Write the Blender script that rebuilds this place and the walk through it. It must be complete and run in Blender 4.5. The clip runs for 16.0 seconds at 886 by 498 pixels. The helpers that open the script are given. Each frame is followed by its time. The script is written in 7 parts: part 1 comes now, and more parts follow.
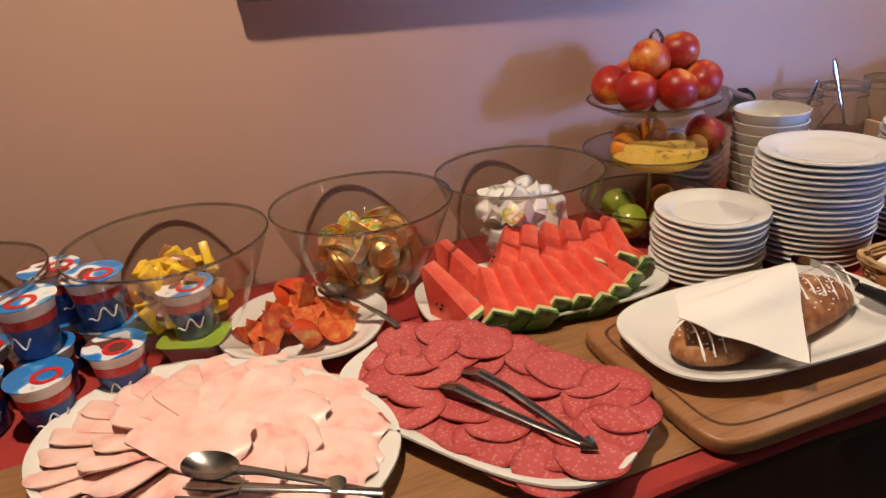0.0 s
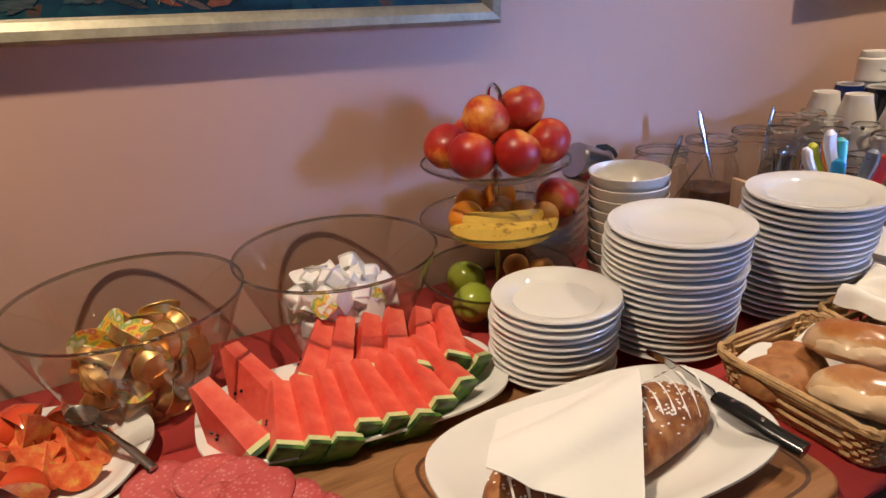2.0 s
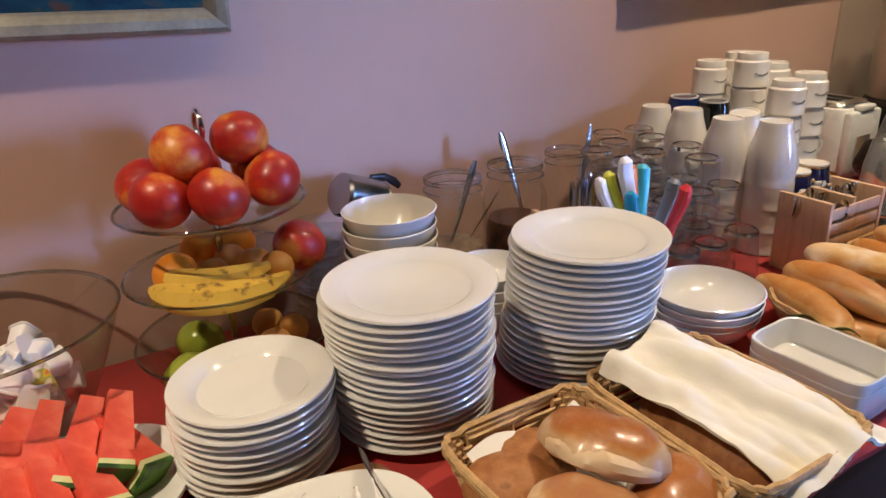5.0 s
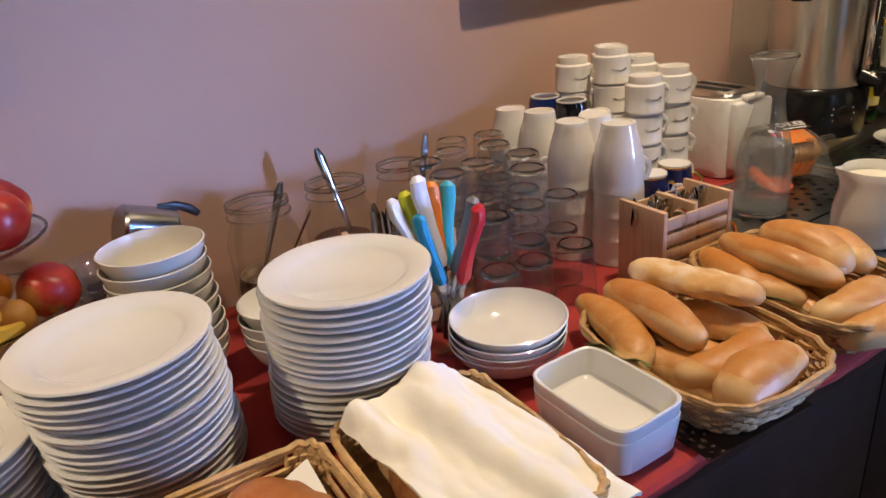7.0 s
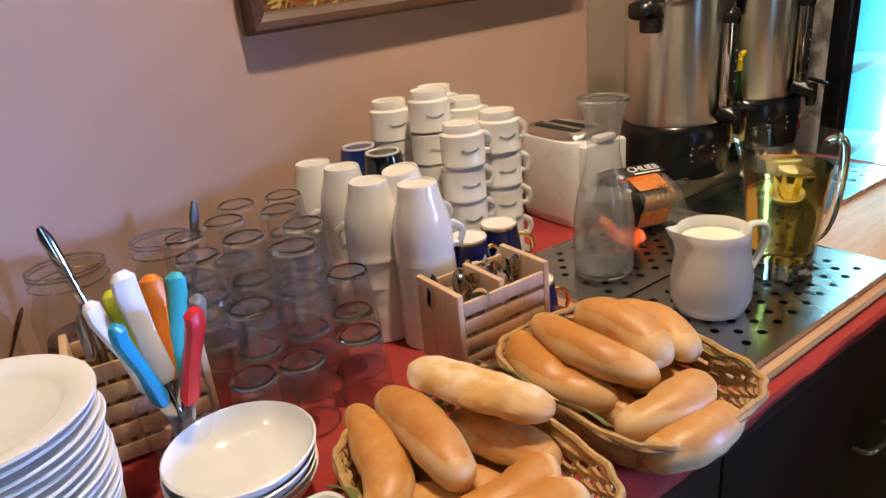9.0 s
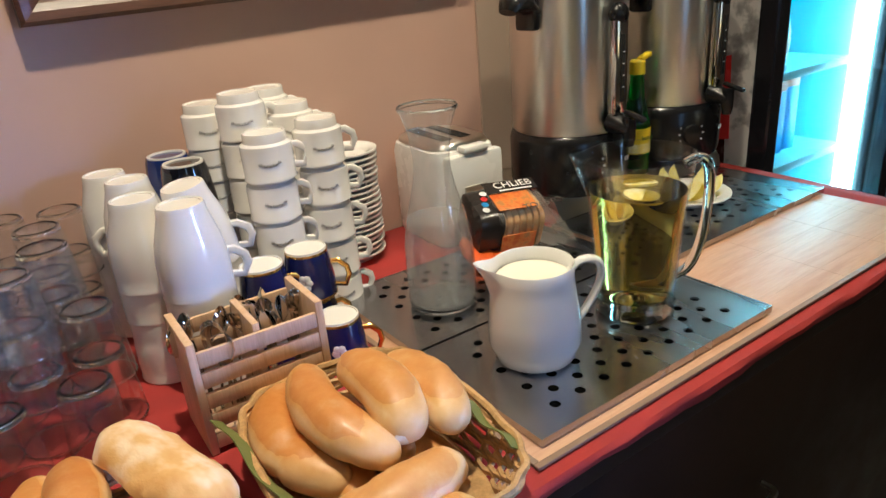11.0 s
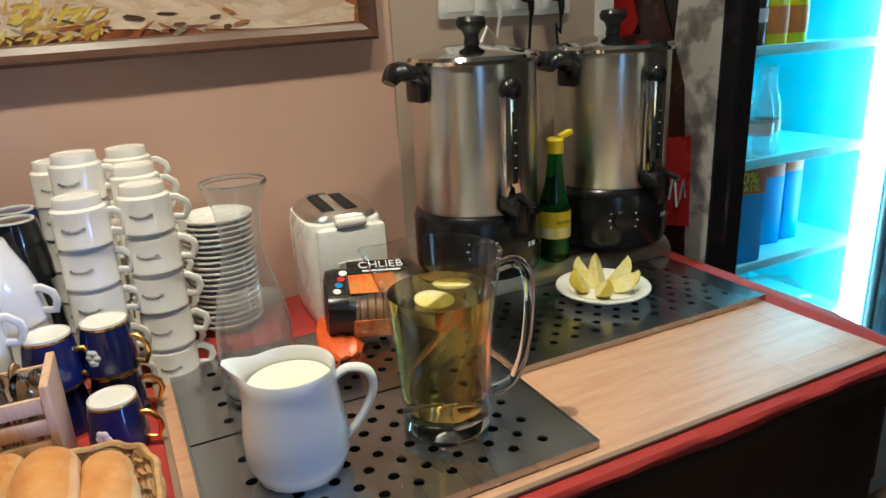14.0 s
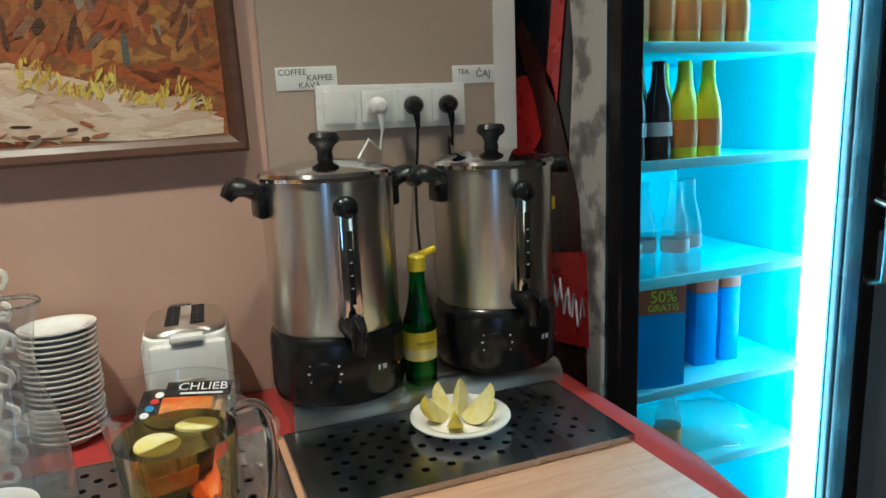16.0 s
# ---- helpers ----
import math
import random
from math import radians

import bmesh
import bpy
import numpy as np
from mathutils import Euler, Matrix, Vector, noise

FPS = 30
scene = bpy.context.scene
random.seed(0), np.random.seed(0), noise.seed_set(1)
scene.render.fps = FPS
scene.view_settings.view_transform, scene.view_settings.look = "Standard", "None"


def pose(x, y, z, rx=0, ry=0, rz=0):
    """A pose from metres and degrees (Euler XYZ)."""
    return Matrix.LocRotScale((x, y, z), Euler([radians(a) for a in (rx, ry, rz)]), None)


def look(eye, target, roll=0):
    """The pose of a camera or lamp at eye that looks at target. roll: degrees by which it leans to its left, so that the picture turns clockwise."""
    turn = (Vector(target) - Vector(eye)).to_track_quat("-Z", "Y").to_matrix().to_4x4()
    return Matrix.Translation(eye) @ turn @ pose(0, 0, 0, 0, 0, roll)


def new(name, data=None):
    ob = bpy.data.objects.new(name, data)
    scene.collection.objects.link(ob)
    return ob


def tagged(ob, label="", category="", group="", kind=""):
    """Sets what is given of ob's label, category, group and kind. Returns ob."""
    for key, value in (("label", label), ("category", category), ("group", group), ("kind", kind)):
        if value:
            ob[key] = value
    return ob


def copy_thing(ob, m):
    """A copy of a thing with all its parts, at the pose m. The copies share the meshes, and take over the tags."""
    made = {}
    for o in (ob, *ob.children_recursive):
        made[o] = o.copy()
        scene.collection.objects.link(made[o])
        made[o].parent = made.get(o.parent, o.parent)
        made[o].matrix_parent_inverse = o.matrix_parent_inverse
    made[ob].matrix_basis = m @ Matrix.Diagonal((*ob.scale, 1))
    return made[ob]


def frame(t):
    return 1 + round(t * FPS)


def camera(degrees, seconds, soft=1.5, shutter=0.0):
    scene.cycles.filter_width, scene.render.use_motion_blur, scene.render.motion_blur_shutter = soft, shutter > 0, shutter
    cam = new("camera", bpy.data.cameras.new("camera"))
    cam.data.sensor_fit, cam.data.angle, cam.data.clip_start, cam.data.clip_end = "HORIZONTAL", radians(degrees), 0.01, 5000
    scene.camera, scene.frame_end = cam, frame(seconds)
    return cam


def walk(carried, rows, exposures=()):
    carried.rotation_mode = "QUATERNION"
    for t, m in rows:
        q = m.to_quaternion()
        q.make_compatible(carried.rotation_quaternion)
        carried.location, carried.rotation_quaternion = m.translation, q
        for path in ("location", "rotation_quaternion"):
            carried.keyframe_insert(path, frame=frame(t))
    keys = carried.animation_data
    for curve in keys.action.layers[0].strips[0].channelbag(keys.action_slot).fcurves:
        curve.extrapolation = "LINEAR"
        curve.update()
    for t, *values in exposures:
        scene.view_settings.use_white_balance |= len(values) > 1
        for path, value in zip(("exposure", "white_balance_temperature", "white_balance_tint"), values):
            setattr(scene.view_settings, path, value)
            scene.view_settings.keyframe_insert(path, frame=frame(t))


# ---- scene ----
cam = camera(65.7, 16.0)
PATH = [
    (0, (-0.054, -0.009, 1.415), (0.553, 1.719, 0.612), -4.7),
    (0.5, (0.014, 0.028, 1.392), (0.697, 1.747, 0.631), -4.0),
    (1, (0.083, 0.089, 1.406), (0.809, 1.79, 0.645), -3.5),
    (1.5, (0.131, 0.121, 1.406), (0.913, 1.801, 0.653), -3.5),
    (2, (0.187, 0.123, 1.415), (1.013, 1.785, 0.669), -3.3),
    (2.5, (0.295, 0.107, 1.424), (1.076, 1.792, 0.681), -3.1),
    (3, (0.388, 0.09, 1.419), (1.07, 1.82, 0.684), -3.4),
    (3.5, (0.428, 0.087, 1.418), (1.057, 1.836, 0.68), -3.3),
    (4, (0.468, 0.127, 1.415), (1.187, 1.84, 0.673), -2.4),
    (4.5, (0.502, 0.159, 1.406), (1.407, 1.777, 0.656), -2.1),
    (4.7, (0.518, 0.161, 1.403), (1.48, 1.746, 0.652), -2.4),
    (6.8, (0.83, 0.061, 1.406), (1.743, 1.649, 0.605), -5.0),
    (7, (0.862, 0.069, 1.405), (1.796, 1.651, 0.614), -5.4),
    (7.5, (0.96, 0.11, 1.399), (1.989, 1.643, 0.63), -5.0),
    (8, (1.022, 0.127, 1.399), (2.125, 1.62, 0.653), -5.2),
    (8.2, (1.046, 0.133, 1.402), (2.166, 1.61, 0.652), -5.4),
    (10.3, (1.395, 0.035, 1.38), (2.367, 1.603, 0.609), -6.0),
    (10.5, (1.418, 0.035, 1.376), (2.413, 1.589, 0.605), -5.8),
    (11, (1.508, 0.047, 1.363), (2.538, 1.578, 0.594), -4.9),
    (11.5, (1.579, 0.032, 1.367), (2.612, 1.571, 0.616), -5.2),
    (12, (1.644, 0.005, 1.373), (2.664, 1.557, 0.631), -5.1),
    (12.5, (1.731, -0.048, 1.375), (2.634, 1.585, 0.655), -5.4),
    (13, (1.786, -0.095, 1.374), (2.592, 1.595, 0.671), -5.0),
    (13.5, (1.816, -0.095, 1.377), (2.603, 1.612, 0.694), -4.1),
    (14, (1.883, -0.061, 1.367), (2.705, 1.648, 0.735), -2.9),
    (14.5, (1.972, -0.042, 1.37), (2.779, 1.692, 0.787), -2.9),
    (15, (2.028, -0.046, 1.386), (2.827, 1.71, 0.856), -3.3),
    (15.5, (2.122, -0.091, 1.412), (2.893, 1.69, 0.93), -2.8),
    (16, (2.223, -0.135, 1.396), (2.937, 1.692, 1.003), -2.3),
]
walk(cam, [(t, look(eye, target, roll)) for t, eye, target, roll in PATH], exposures=((0.0, -0.2, 6350, 10), (1.5, -0.2, 6350, 10), (2.5, -0.22, 6250, 9), (3.5, -0.3, 6800, 11), (4.0, -0.26, 6450, 8), (4.5, -0.23, 6300, 6), (7.0, -0.3, 6550, 7), (8.0, -0.18, 6650, 7), (10.5, 0.08, 5950, 0), (11.5, 0.12, 5700, -2), (13.5, 0.12, 5550, -5), (14.5, 0.04, 5350, -6), (16.0, -0.04, 5050, -7)))

# ---------------------------------------------------------------- world and light
T = 0.88          # table top
X0, X1, Y0 = -2.4, 5.2, -2.8   # the room's other walls
WALL = 1.18       # face of the wall behind the buffet
CEIL = 2.65

world = bpy.data.worlds.new("world")
scene.world = world
world.use_nodes = True
_wn = world.node_tree.nodes
_sky = _wn.new("ShaderNodeTexSky")
_sky.sky_type = "NISHITA"
_sky.sun_disc = False
_sky.sun_elevation = radians(35)
_sky.sun_rotation = radians(150)
world.node_tree.links.new(_sky.outputs[0], _wn["Background"].inputs[0])
_wn["Background"].inputs[1].default_value = 0.12


def lamp(name, kind, m, energy, colour, size=0.1, **more):
    data = bpy.data.lights.new(name, kind)
    data.energy, data.color = energy, colour
    if kind == "AREA":
        data.shape, data.size, data.size_y = "RECTANGLE", size, more.get("size_y", size)
        data.spread = radians(more.get("spread", 180))
    elif kind == "SPOT":
        data.shadow_soft_size, data.spot_size, data.spot_blend = size, radians(more.get("cone", 100)), more.get("blend", 0.6)
    ob = new(name, data)
    ob.matrix_world = m
    return ob


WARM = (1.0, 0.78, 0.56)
# The last four are unseen fill, added to light the room and its reflections.
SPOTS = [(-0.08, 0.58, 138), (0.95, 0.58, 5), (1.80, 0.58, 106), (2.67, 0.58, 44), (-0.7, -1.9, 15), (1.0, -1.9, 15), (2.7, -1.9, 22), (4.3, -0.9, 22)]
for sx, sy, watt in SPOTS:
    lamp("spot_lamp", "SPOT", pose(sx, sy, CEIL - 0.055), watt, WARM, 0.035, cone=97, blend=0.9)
# daylight that enters by the two windows across the room
lamp("window_daylight", "AREA", look((3.9, Y0 + 0.05, 1.6), (0.98, WALL, 1.2)), 4.0, (0.26, 0.43, 1.0), 0.30, size_y=1.3, spread=16)
lamp("window_daylight", "AREA", look((1.35, Y0 + 0.05, 1.55), (1.35, WALL, 1.2)), 4.5, (0.28, 0.52, 1.0), 0.26, size_y=1.3)


# ---------------------------------------------------------------- materials
def nodes_of(name):
    m = bpy.data.materials.new(name)
    m.use_nodes = True
    nt = m.node_tree
    return m, nt, nt.nodes["Principled BSDF"]


def link(nt, a, b):
    nt.links.new(a, b)


def coords(nt, scale=1.0, stretch=(1, 1, 1), kind="Object"):
    tc = nt.nodes.new("ShaderNodeTexCoord")
    mp = nt.nodes.new("ShaderNodeMapping")
    mp.inputs["Scale"].default_value = [scale * s for s in stretch]
    link(nt, tc.outputs[kind], mp.inputs[0])
    return mp.outputs[0]


def tex_noise(nt, vec, scale, detail=4, rough=0.55):
    n = nt.nodes.new("ShaderNodeTexNoise")
    n.inputs["Scale"].default_value, n.inputs["Detail"].default_value, n.inputs["Roughness"].default_value = scale, detail, rough
    link(nt, vec, n.inputs["Vector"])
    return n.outputs["Fac"]


def ramp(nt, fac, *stops):
    r = nt.nodes.new("ShaderNodeValToRGB")
    els = r.color_ramp.elements
    while len(els) < len(stops):
        els.new(0.5)
    for e, (p, c) in zip(els, stops):
        e.position, e.color = p, (*c, 1) if len(c) == 3 else c
    link(nt, fac, r.inputs[0])
    return r.outputs[0]


def mixc(nt, fac, a, b, mode="MIX"):
    n = nt.nodes.new("ShaderNodeMix")
    n.data_type, n.blend_type = "RGBA", mode
    for sock, v in ((0, fac), (6, a), (7, b)):
        if isinstance(v, (int, float)):
            n.inputs[sock].default_value = v
        elif isinstance(v, tuple):
            n.inputs[sock].default_value = (*v, 1)
        else:
            link(nt, v, n.inputs[sock])
    return n.outputs[2]


def bump(nt, bsdf, height, strength, dist=0.002):
    b = nt.nodes.new("ShaderNodeBump")
    b.inputs["Strength"].default_value, b.inputs["Distance"].default_value = strength, dist
    link(nt, height, b.inputs["Height"])
    link(nt, b.outputs[0], bsdf.inputs["Normal"])


def matte(name, colour, rough=0.5, metal=0.0, vary=0.12, scale=14.0, grain=160.0, relief=0.15, coat=0.0, stretch=(1, 1, 1), per_object=0.0, sub=0.0):
    """A surface of one kind: base colour broken up at two scales, with fine relief."""
    m, nt, b = nodes_of(name)
    v = coords(nt, 1.0, stretch)
    big, fine = tex_noise(nt, v, scale), tex_noise(nt, v, grain, 3)
    lo = tuple(c * (1 - vary) for c in colour)
    hi = tuple(min(1, c * (1 + vary)) for c in colour)
    col = ramp(nt, big, (0.3, lo), (0.7, hi))
    col = mixc(nt, 0.25 * min(1, vary * 4), col, ramp(nt, fine, (0.35, lo), (0.65, hi)))
    if per_object:
        oi = nt.nodes.new("ShaderNodeObjectInfo")
        col = mixc(nt, per_object, col, ramp(nt, oi.outputs["Random"], (0.0, tuple(c * 0.7 for c in colour)), (1.0, tuple(min(1, c * 1.25) for c in colour))))
    link(nt, col, b.inputs["Base Color"])
    rr = ramp(nt, big, (0.3, (max(0, rough - 0.06),) * 3), (0.7, (min(1, rough + 0.06),) * 3))
    link(nt, rr, b.inputs["Roughness"])
    b.inputs["Metallic"].default_value = metal
    b.inputs["Coat Weight"].default_value = coat
    b.inputs["Coat Roughness"].default_value = 0.08
    if sub:
        b.inputs["Subsurface Weight"].default_value = sub
        b.inputs["Subsurface Radius"].default_value = (0.01, 0.004, 0.002)
    if relief:
        bump(nt, b, fine, relief, 0.001)
    return m


def glassy(name, colour=(1, 1, 1), rough=0.0, ior=1.45):
    m, nt, b = nodes_of(name)
    b.inputs["Base Color"].default_value = (*colour, 1)
    b.inputs["Transmission Weight"].default_value = 1.0
    b.inputs["IOR"].default_value = ior
    v = coords(nt)
    n = tex_noise(nt, v, 40)
    link(nt, ramp(nt, n, (0.45, (rough,) * 3), (0.8, (rough + 0.03,) * 3)), b.inputs["Roughness"])
    return m


def thin_glass(name, colour=(0.97, 0.98, 0.97), most=0.75, haze=0.0):
    """Glass of even thin walls: clear, with gloss that grows towards the edges."""
    m, nt, b = nodes_of(name)
    tr = nt.nodes.new("ShaderNodeBsdfTransparent")
    tr.inputs[0].default_value = (*colour, 1)
    gl = nt.nodes.new("ShaderNodeBsdfGlossy")
    gl.inputs["Roughness"].default_value = 0.02
    lw = nt.nodes.new("ShaderNodeLayerWeight")
    lw.inputs["Blend"].default_value = 0.32
    mx = nt.nodes.new("ShaderNodeMixShader")
    link(nt, ramp(nt, lw.outputs["Facing"], (0.0, (0.06,) * 3), (0.5, (0.17,) * 3), (1.0, (most,) * 3)), mx.inputs[0])
    link(nt, tr.outputs[0], mx.inputs[1])
    link(nt, gl.outputs[0], mx.inputs[2])
    last = mx
    # White diffuse mixed into the glass, a haze put in as colour.
    if haze:
        df, mh = nt.nodes.new("ShaderNodeBsdfDiffuse"), nt.nodes.new("ShaderNodeMixShader")
        df.inputs[0].default_value = (0.8, 0.82, 0.82, 1)
        mh.inputs[0].default_value = haze
        link(nt, mx.outputs[0], mh.inputs[1])
        link(nt, df.outputs[0], mh.inputs[2])
        last = mh
    link(nt, last.outputs[0], nt.nodes["Material Output"].inputs[0])
    nt.nodes.remove(b)
    return m


def plain_metal(name, colour, rough):
    """Brushed metal: hair-fine lines round the body, smooth to the eye."""
    m, nt, b = nodes_of(name)
    v = coords(nt, 1.0, (1, 1, 90))
    n = tex_noise(nt, v, 14, 2)
    link(nt, ramp(nt, n, (0.3, tuple(c * 0.97 for c in colour)), (0.7, colour)), b.inputs["Base Color"])
    link(nt, ramp(nt, n, (0.3, (rough - 0.02,) * 3), (0.7, (rough + 0.02,) * 3)), b.inputs["Roughness"])
    b.inputs["Metallic"].default_value = 1.0
    b.inputs["Anisotropic"].default_value = 0.85
    b.inputs["Anisotropic Rotation"].default_value = 0.25
    tg = nt.nodes.new("ShaderNodeTangent")
    tg.direction_type, tg.axis = "RADIAL", "Z"
    link(nt, tg.outputs[0], b.inputs["Tangent"])
    return m


def glow(name, colour, strength):
    m, nt, b = nodes_of(name)
    b.inputs["Base Color"].default_value = (0.8, 0.8, 0.8, 1)
    b.inputs["Emission Color"].default_value = (*colour, 1)
    b.inputs["Emission Strength"].default_value = strength
    return m


def two_tone(name, stops, scale, rough=0.45, detail=5, relief=0.2, stretch=(1, 1, 1), coat=0.0, sub=0.0, grain=120, per_object=False):
    """A mottled natural surface: noise through a colour ramp."""
    m, nt, b = nodes_of(name)
    v = coords(nt, 1.0, stretch)
    if per_object:
        oi = nt.nodes.new("ShaderNodeObjectInfo")
        add = nt.nodes.new("ShaderNodeVectorMath")
        link(nt, v, add.inputs[0])
        link(nt, oi.outputs["Random"], add.inputs[1])
        v = add.outputs[0]
    n = tex_noise(nt, v, scale, detail)
    link(nt, ramp(nt, n, *stops), b.inputs["Base Color"])
    b.inputs["Roughness"].default_value = rough
    b.inputs["Coat Weight"].default_value = coat
    b.inputs["Coat Roughness"].default_value = 0.1
    if sub:
        b.inputs["Subsurface Weight"].default_value = sub
        b.inputs["Subsurface Radius"].default_value = (0.012, 0.004, 0.002)
    if relief:
        bump(nt, b, tex_noise(nt, v, grain, 3), relief, 0.001)
    return m


def wood(name, dark, light, along="x", scale=6.0, rough=0.4):
    m, nt, b = nodes_of(name)
    st = {"x": (0.8, 9, 9), "y": (9, 0.8, 9), "z": (9, 9, 0.8)}[along]
    v = coords(nt, scale, st)
    n = tex_noise(nt, v, 1.6, 6, 0.6)
    f = tex_noise(nt, v, 9.0, 3)
    col = ramp(nt, n, (0.3, dark), (0.55, light), (0.75, tuple(c * 0.8 for c in light)))
    col = mixc(nt, 0.3, col, ramp(nt, f, (0.35, dark), (0.65, light)))
    link(nt, col, b.inputs["Base Color"])
    b.inputs["Roughness"].default_value = rough
    bump(nt, b, f, 0.15, 0.0006)
    return m


def crust(name, top, mid, pale, rough=0.4, coat=0.0, split=0.34, soft=0.22):
    """Baked crust: browned on top, paler round the foot, mottled, each piece a little different."""
    m, nt, b = nodes_of(name)
    v = coords(nt)
    oi = nt.nodes.new("ShaderNodeObjectInfo")
    add = nt.nodes.new("ShaderNodeVectorMath")
    link(nt, v, add.inputs[0])
    link(nt, oi.outputs["Random"], add.inputs[1])
    big, fine = tex_noise(nt, add.outputs[0], 16, 4), tex_noise(nt, add.outputs[0], 130, 3)
    tc = nt.nodes.new("ShaderNodeTexCoord")
    sep = nt.nodes.new("ShaderNodeSeparateXYZ")
    link(nt, tc.outputs["Generated"], sep.inputs[0])
    ma = nt.nodes.new("ShaderNodeMath")
    ma.operation = "MULTIPLY_ADD"
    link(nt, big, ma.inputs[0])
    ma.inputs[1].default_value = 0.55
    link(nt, sep.outputs[2], ma.inputs[2])
    end = nt.nodes.new("ShaderNodeMath")
    end.operation = "PINGPONG"
    link(nt, sep.outputs[0], end.inputs[0])
    end.inputs[1].default_value = 0.5
    ends = ramp(nt, end.outputs[0], (0.0, (0.35,) * 3), (0.16, (0.0,) * 3))
    m2 = nt.nodes.new("ShaderNodeMath")
    m2.operation = "SUBTRACT"
    link(nt, ma.outputs[0], m2.inputs[0])
    link(nt, ends, m2.inputs[1])
    ma = m2
    col = ramp(nt, ma.outputs[0], (split, pale), (split + soft, mid), (min(1.0, split + soft * 2.4), top))
    col = mixc(nt, 0.35, col, ramp(nt, oi.outputs["Random"], (0.0, top), (0.6, mid), (1.0, tuple(0.5 * (a + c) for a, c in zip(mid, pale)))))
    col = mixc(nt, 0.22, col, ramp(nt, tex_noise(nt, add.outputs[0], 42, 5, 0.65), (0.35, top), (0.52, mid), (0.68, pale)))
    link(nt, col, b.inputs["Base Color"])
    b.inputs["Roughness"].default_value, b.inputs["Coat Weight"].default_value, b.inputs["Coat Roughness"].default_value = rough, coat, 0.15
    bump(nt, b, fine, 0.25, 0.001)
    return m


M_WALL = matte("pink_wall_paint", (0.56, 0.365, 0.285), 0.75, vary=0.035, scale=3, grain=260, relief=0.12)
# Walls out of view: brown set dark to hold bounced light down.
M_WALLD = matte("unseen_wall_dark", (0.30, 0.23, 0.18), 0.75, vary=0.05, scale=3)
M_WALL2 = matte("beige_pier_paint", (0.42, 0.33, 0.265), 0.75, vary=0.035, scale=3, grain=260, relief=0.12)
# Ceiling out of view, toned down so less light bounces off it.
M_CEILW = matte("unseen_ceiling_dark", (0.42, 0.37, 0.30), 0.8, vary=0.03)
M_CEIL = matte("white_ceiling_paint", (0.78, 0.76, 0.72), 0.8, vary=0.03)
M_FLOOR = wood("brown_floor_boards", (0.10, 0.065, 0.04), (0.20, 0.13, 0.085), "x", 3.0, 0.4)
M_RED = matte("red_cloth", (0.36, 0.030, 0.026), 0.85, vary=0.14, scale=18, grain=700, relief=0.5)
M_DARK = matte("dark_brown_panel", (0.028, 0.0145, 0.009), 0.5, vary=0.25, relief=0.05)
M_DARK.node_tree.nodes["Principled BSDF"].inputs["Specular IOR Level"].default_value = 0.12
M_OAK = wood("brown_table_laminate", (0.19, 0.085, 0.035), (0.37, 0.19, 0.085), "x", 5.0, 0.35)
M_LAM = wood("light_beech_laminate", (0.47, 0.245, 0.14), (0.60, 0.35, 0.215), "x", 4.0, 0.48)
M_SCORE = matte("score_line", (0.46, 0.265, 0.16), 0.55)
M_BIND = matte("taupe_edge_binding", (0.26, 0.17, 0.115), 0.6)
M_BOARD = wood("cutting_board_wood", (0.20, 0.085, 0.032), (0.36, 0.165, 0.065), "x", 5.0, 0.4)
M_PINE = wood("pale_pine", (0.50, 0.31, 0.18), (0.68, 0.46, 0.29), "z", 8.0, 0.6)
M_PORC = matte("white_porcelain", (0.80, 0.79, 0.76), 0.12, vary=0.02, relief=0.0, coat=0.4)
M_CREAM = matte("ivory_stoneware", (0.70, 0.66, 0.58), 0.2, vary=0.04, relief=0.0, coat=0.3)
M_CUP = matte("warm_white_cup_glaze", (0.80, 0.77, 0.72), 0.14, vary=0.02, relief=0.0, coat=0.4)
M_INK = matte("grey_printed_script", (0.13, 0.115, 0.10), 0.5, relief=0)
M_COBALT = matte("cobalt_glaze", (0.008, 0.012, 0.09), 0.08, vary=0.2, relief=0.0, coat=0.6)
M_NAVY = matte("navy_mug_glaze", (0.012, 0.03, 0.16), 0.15, vary=0.15, relief=0.0, coat=0.4)
M_BLACKG = matte("black_mug_glaze", (0.008, 0.009, 0.014), 0.15, vary=0.2, relief=0.0, coat=0.4)
M_GOLD = matte("gilt_band", (0.80, 0.52, 0.16), 0.2, metal=1.0, relief=0)
M_GLASS = thin_glass("clear_glass", (0.96, 0.97, 0.965))
# Faint painted haze lifts the tumblers, which come out dark without it.
M_TUMBLER = thin_glass("hazed_tumbler_glass", (0.96, 0.965, 0.96), 0.9, 0.025)
M_THICK = glassy("thick_clear_glass", (0.93, 0.95, 0.94))
M_RIM = glassy("grey_glass_rim", (0.62, 0.66, 0.62))
# Haze stands in for the bright edges of the carafe's glass.
M_CARAFE = thin_glass("carafe_glass", (0.96, 0.97, 0.97), 1.0, 0.10)
M_SMOKE = thin_glass("smoky_bowl_glass", (0.88, 0.88, 0.855), 0.8)
M_TEA = glassy("amber_tea", (1.0, 0.78, 0.20), 0.0, 1.33)
M_WATER = thin_glass("cloudy_water", (0.94, 0.955, 0.955), 0.5, 0.12)
M_STEEL = plain_metal("brushed_steel", (0.74, 0.72, 0.67), 0.30)
M_STEELD = matte("drip_tray_steel", (0.44, 0.44, 0.45), 0.25, metal=1.0, vary=0.12, scale=9, grain=140, relief=0.05, stretch=(1, 0.12, 1))
M_CHROME = matte("polished_steel", (0.72, 0.71, 0.69), 0.09, metal=1.0, vary=0.04, relief=0)
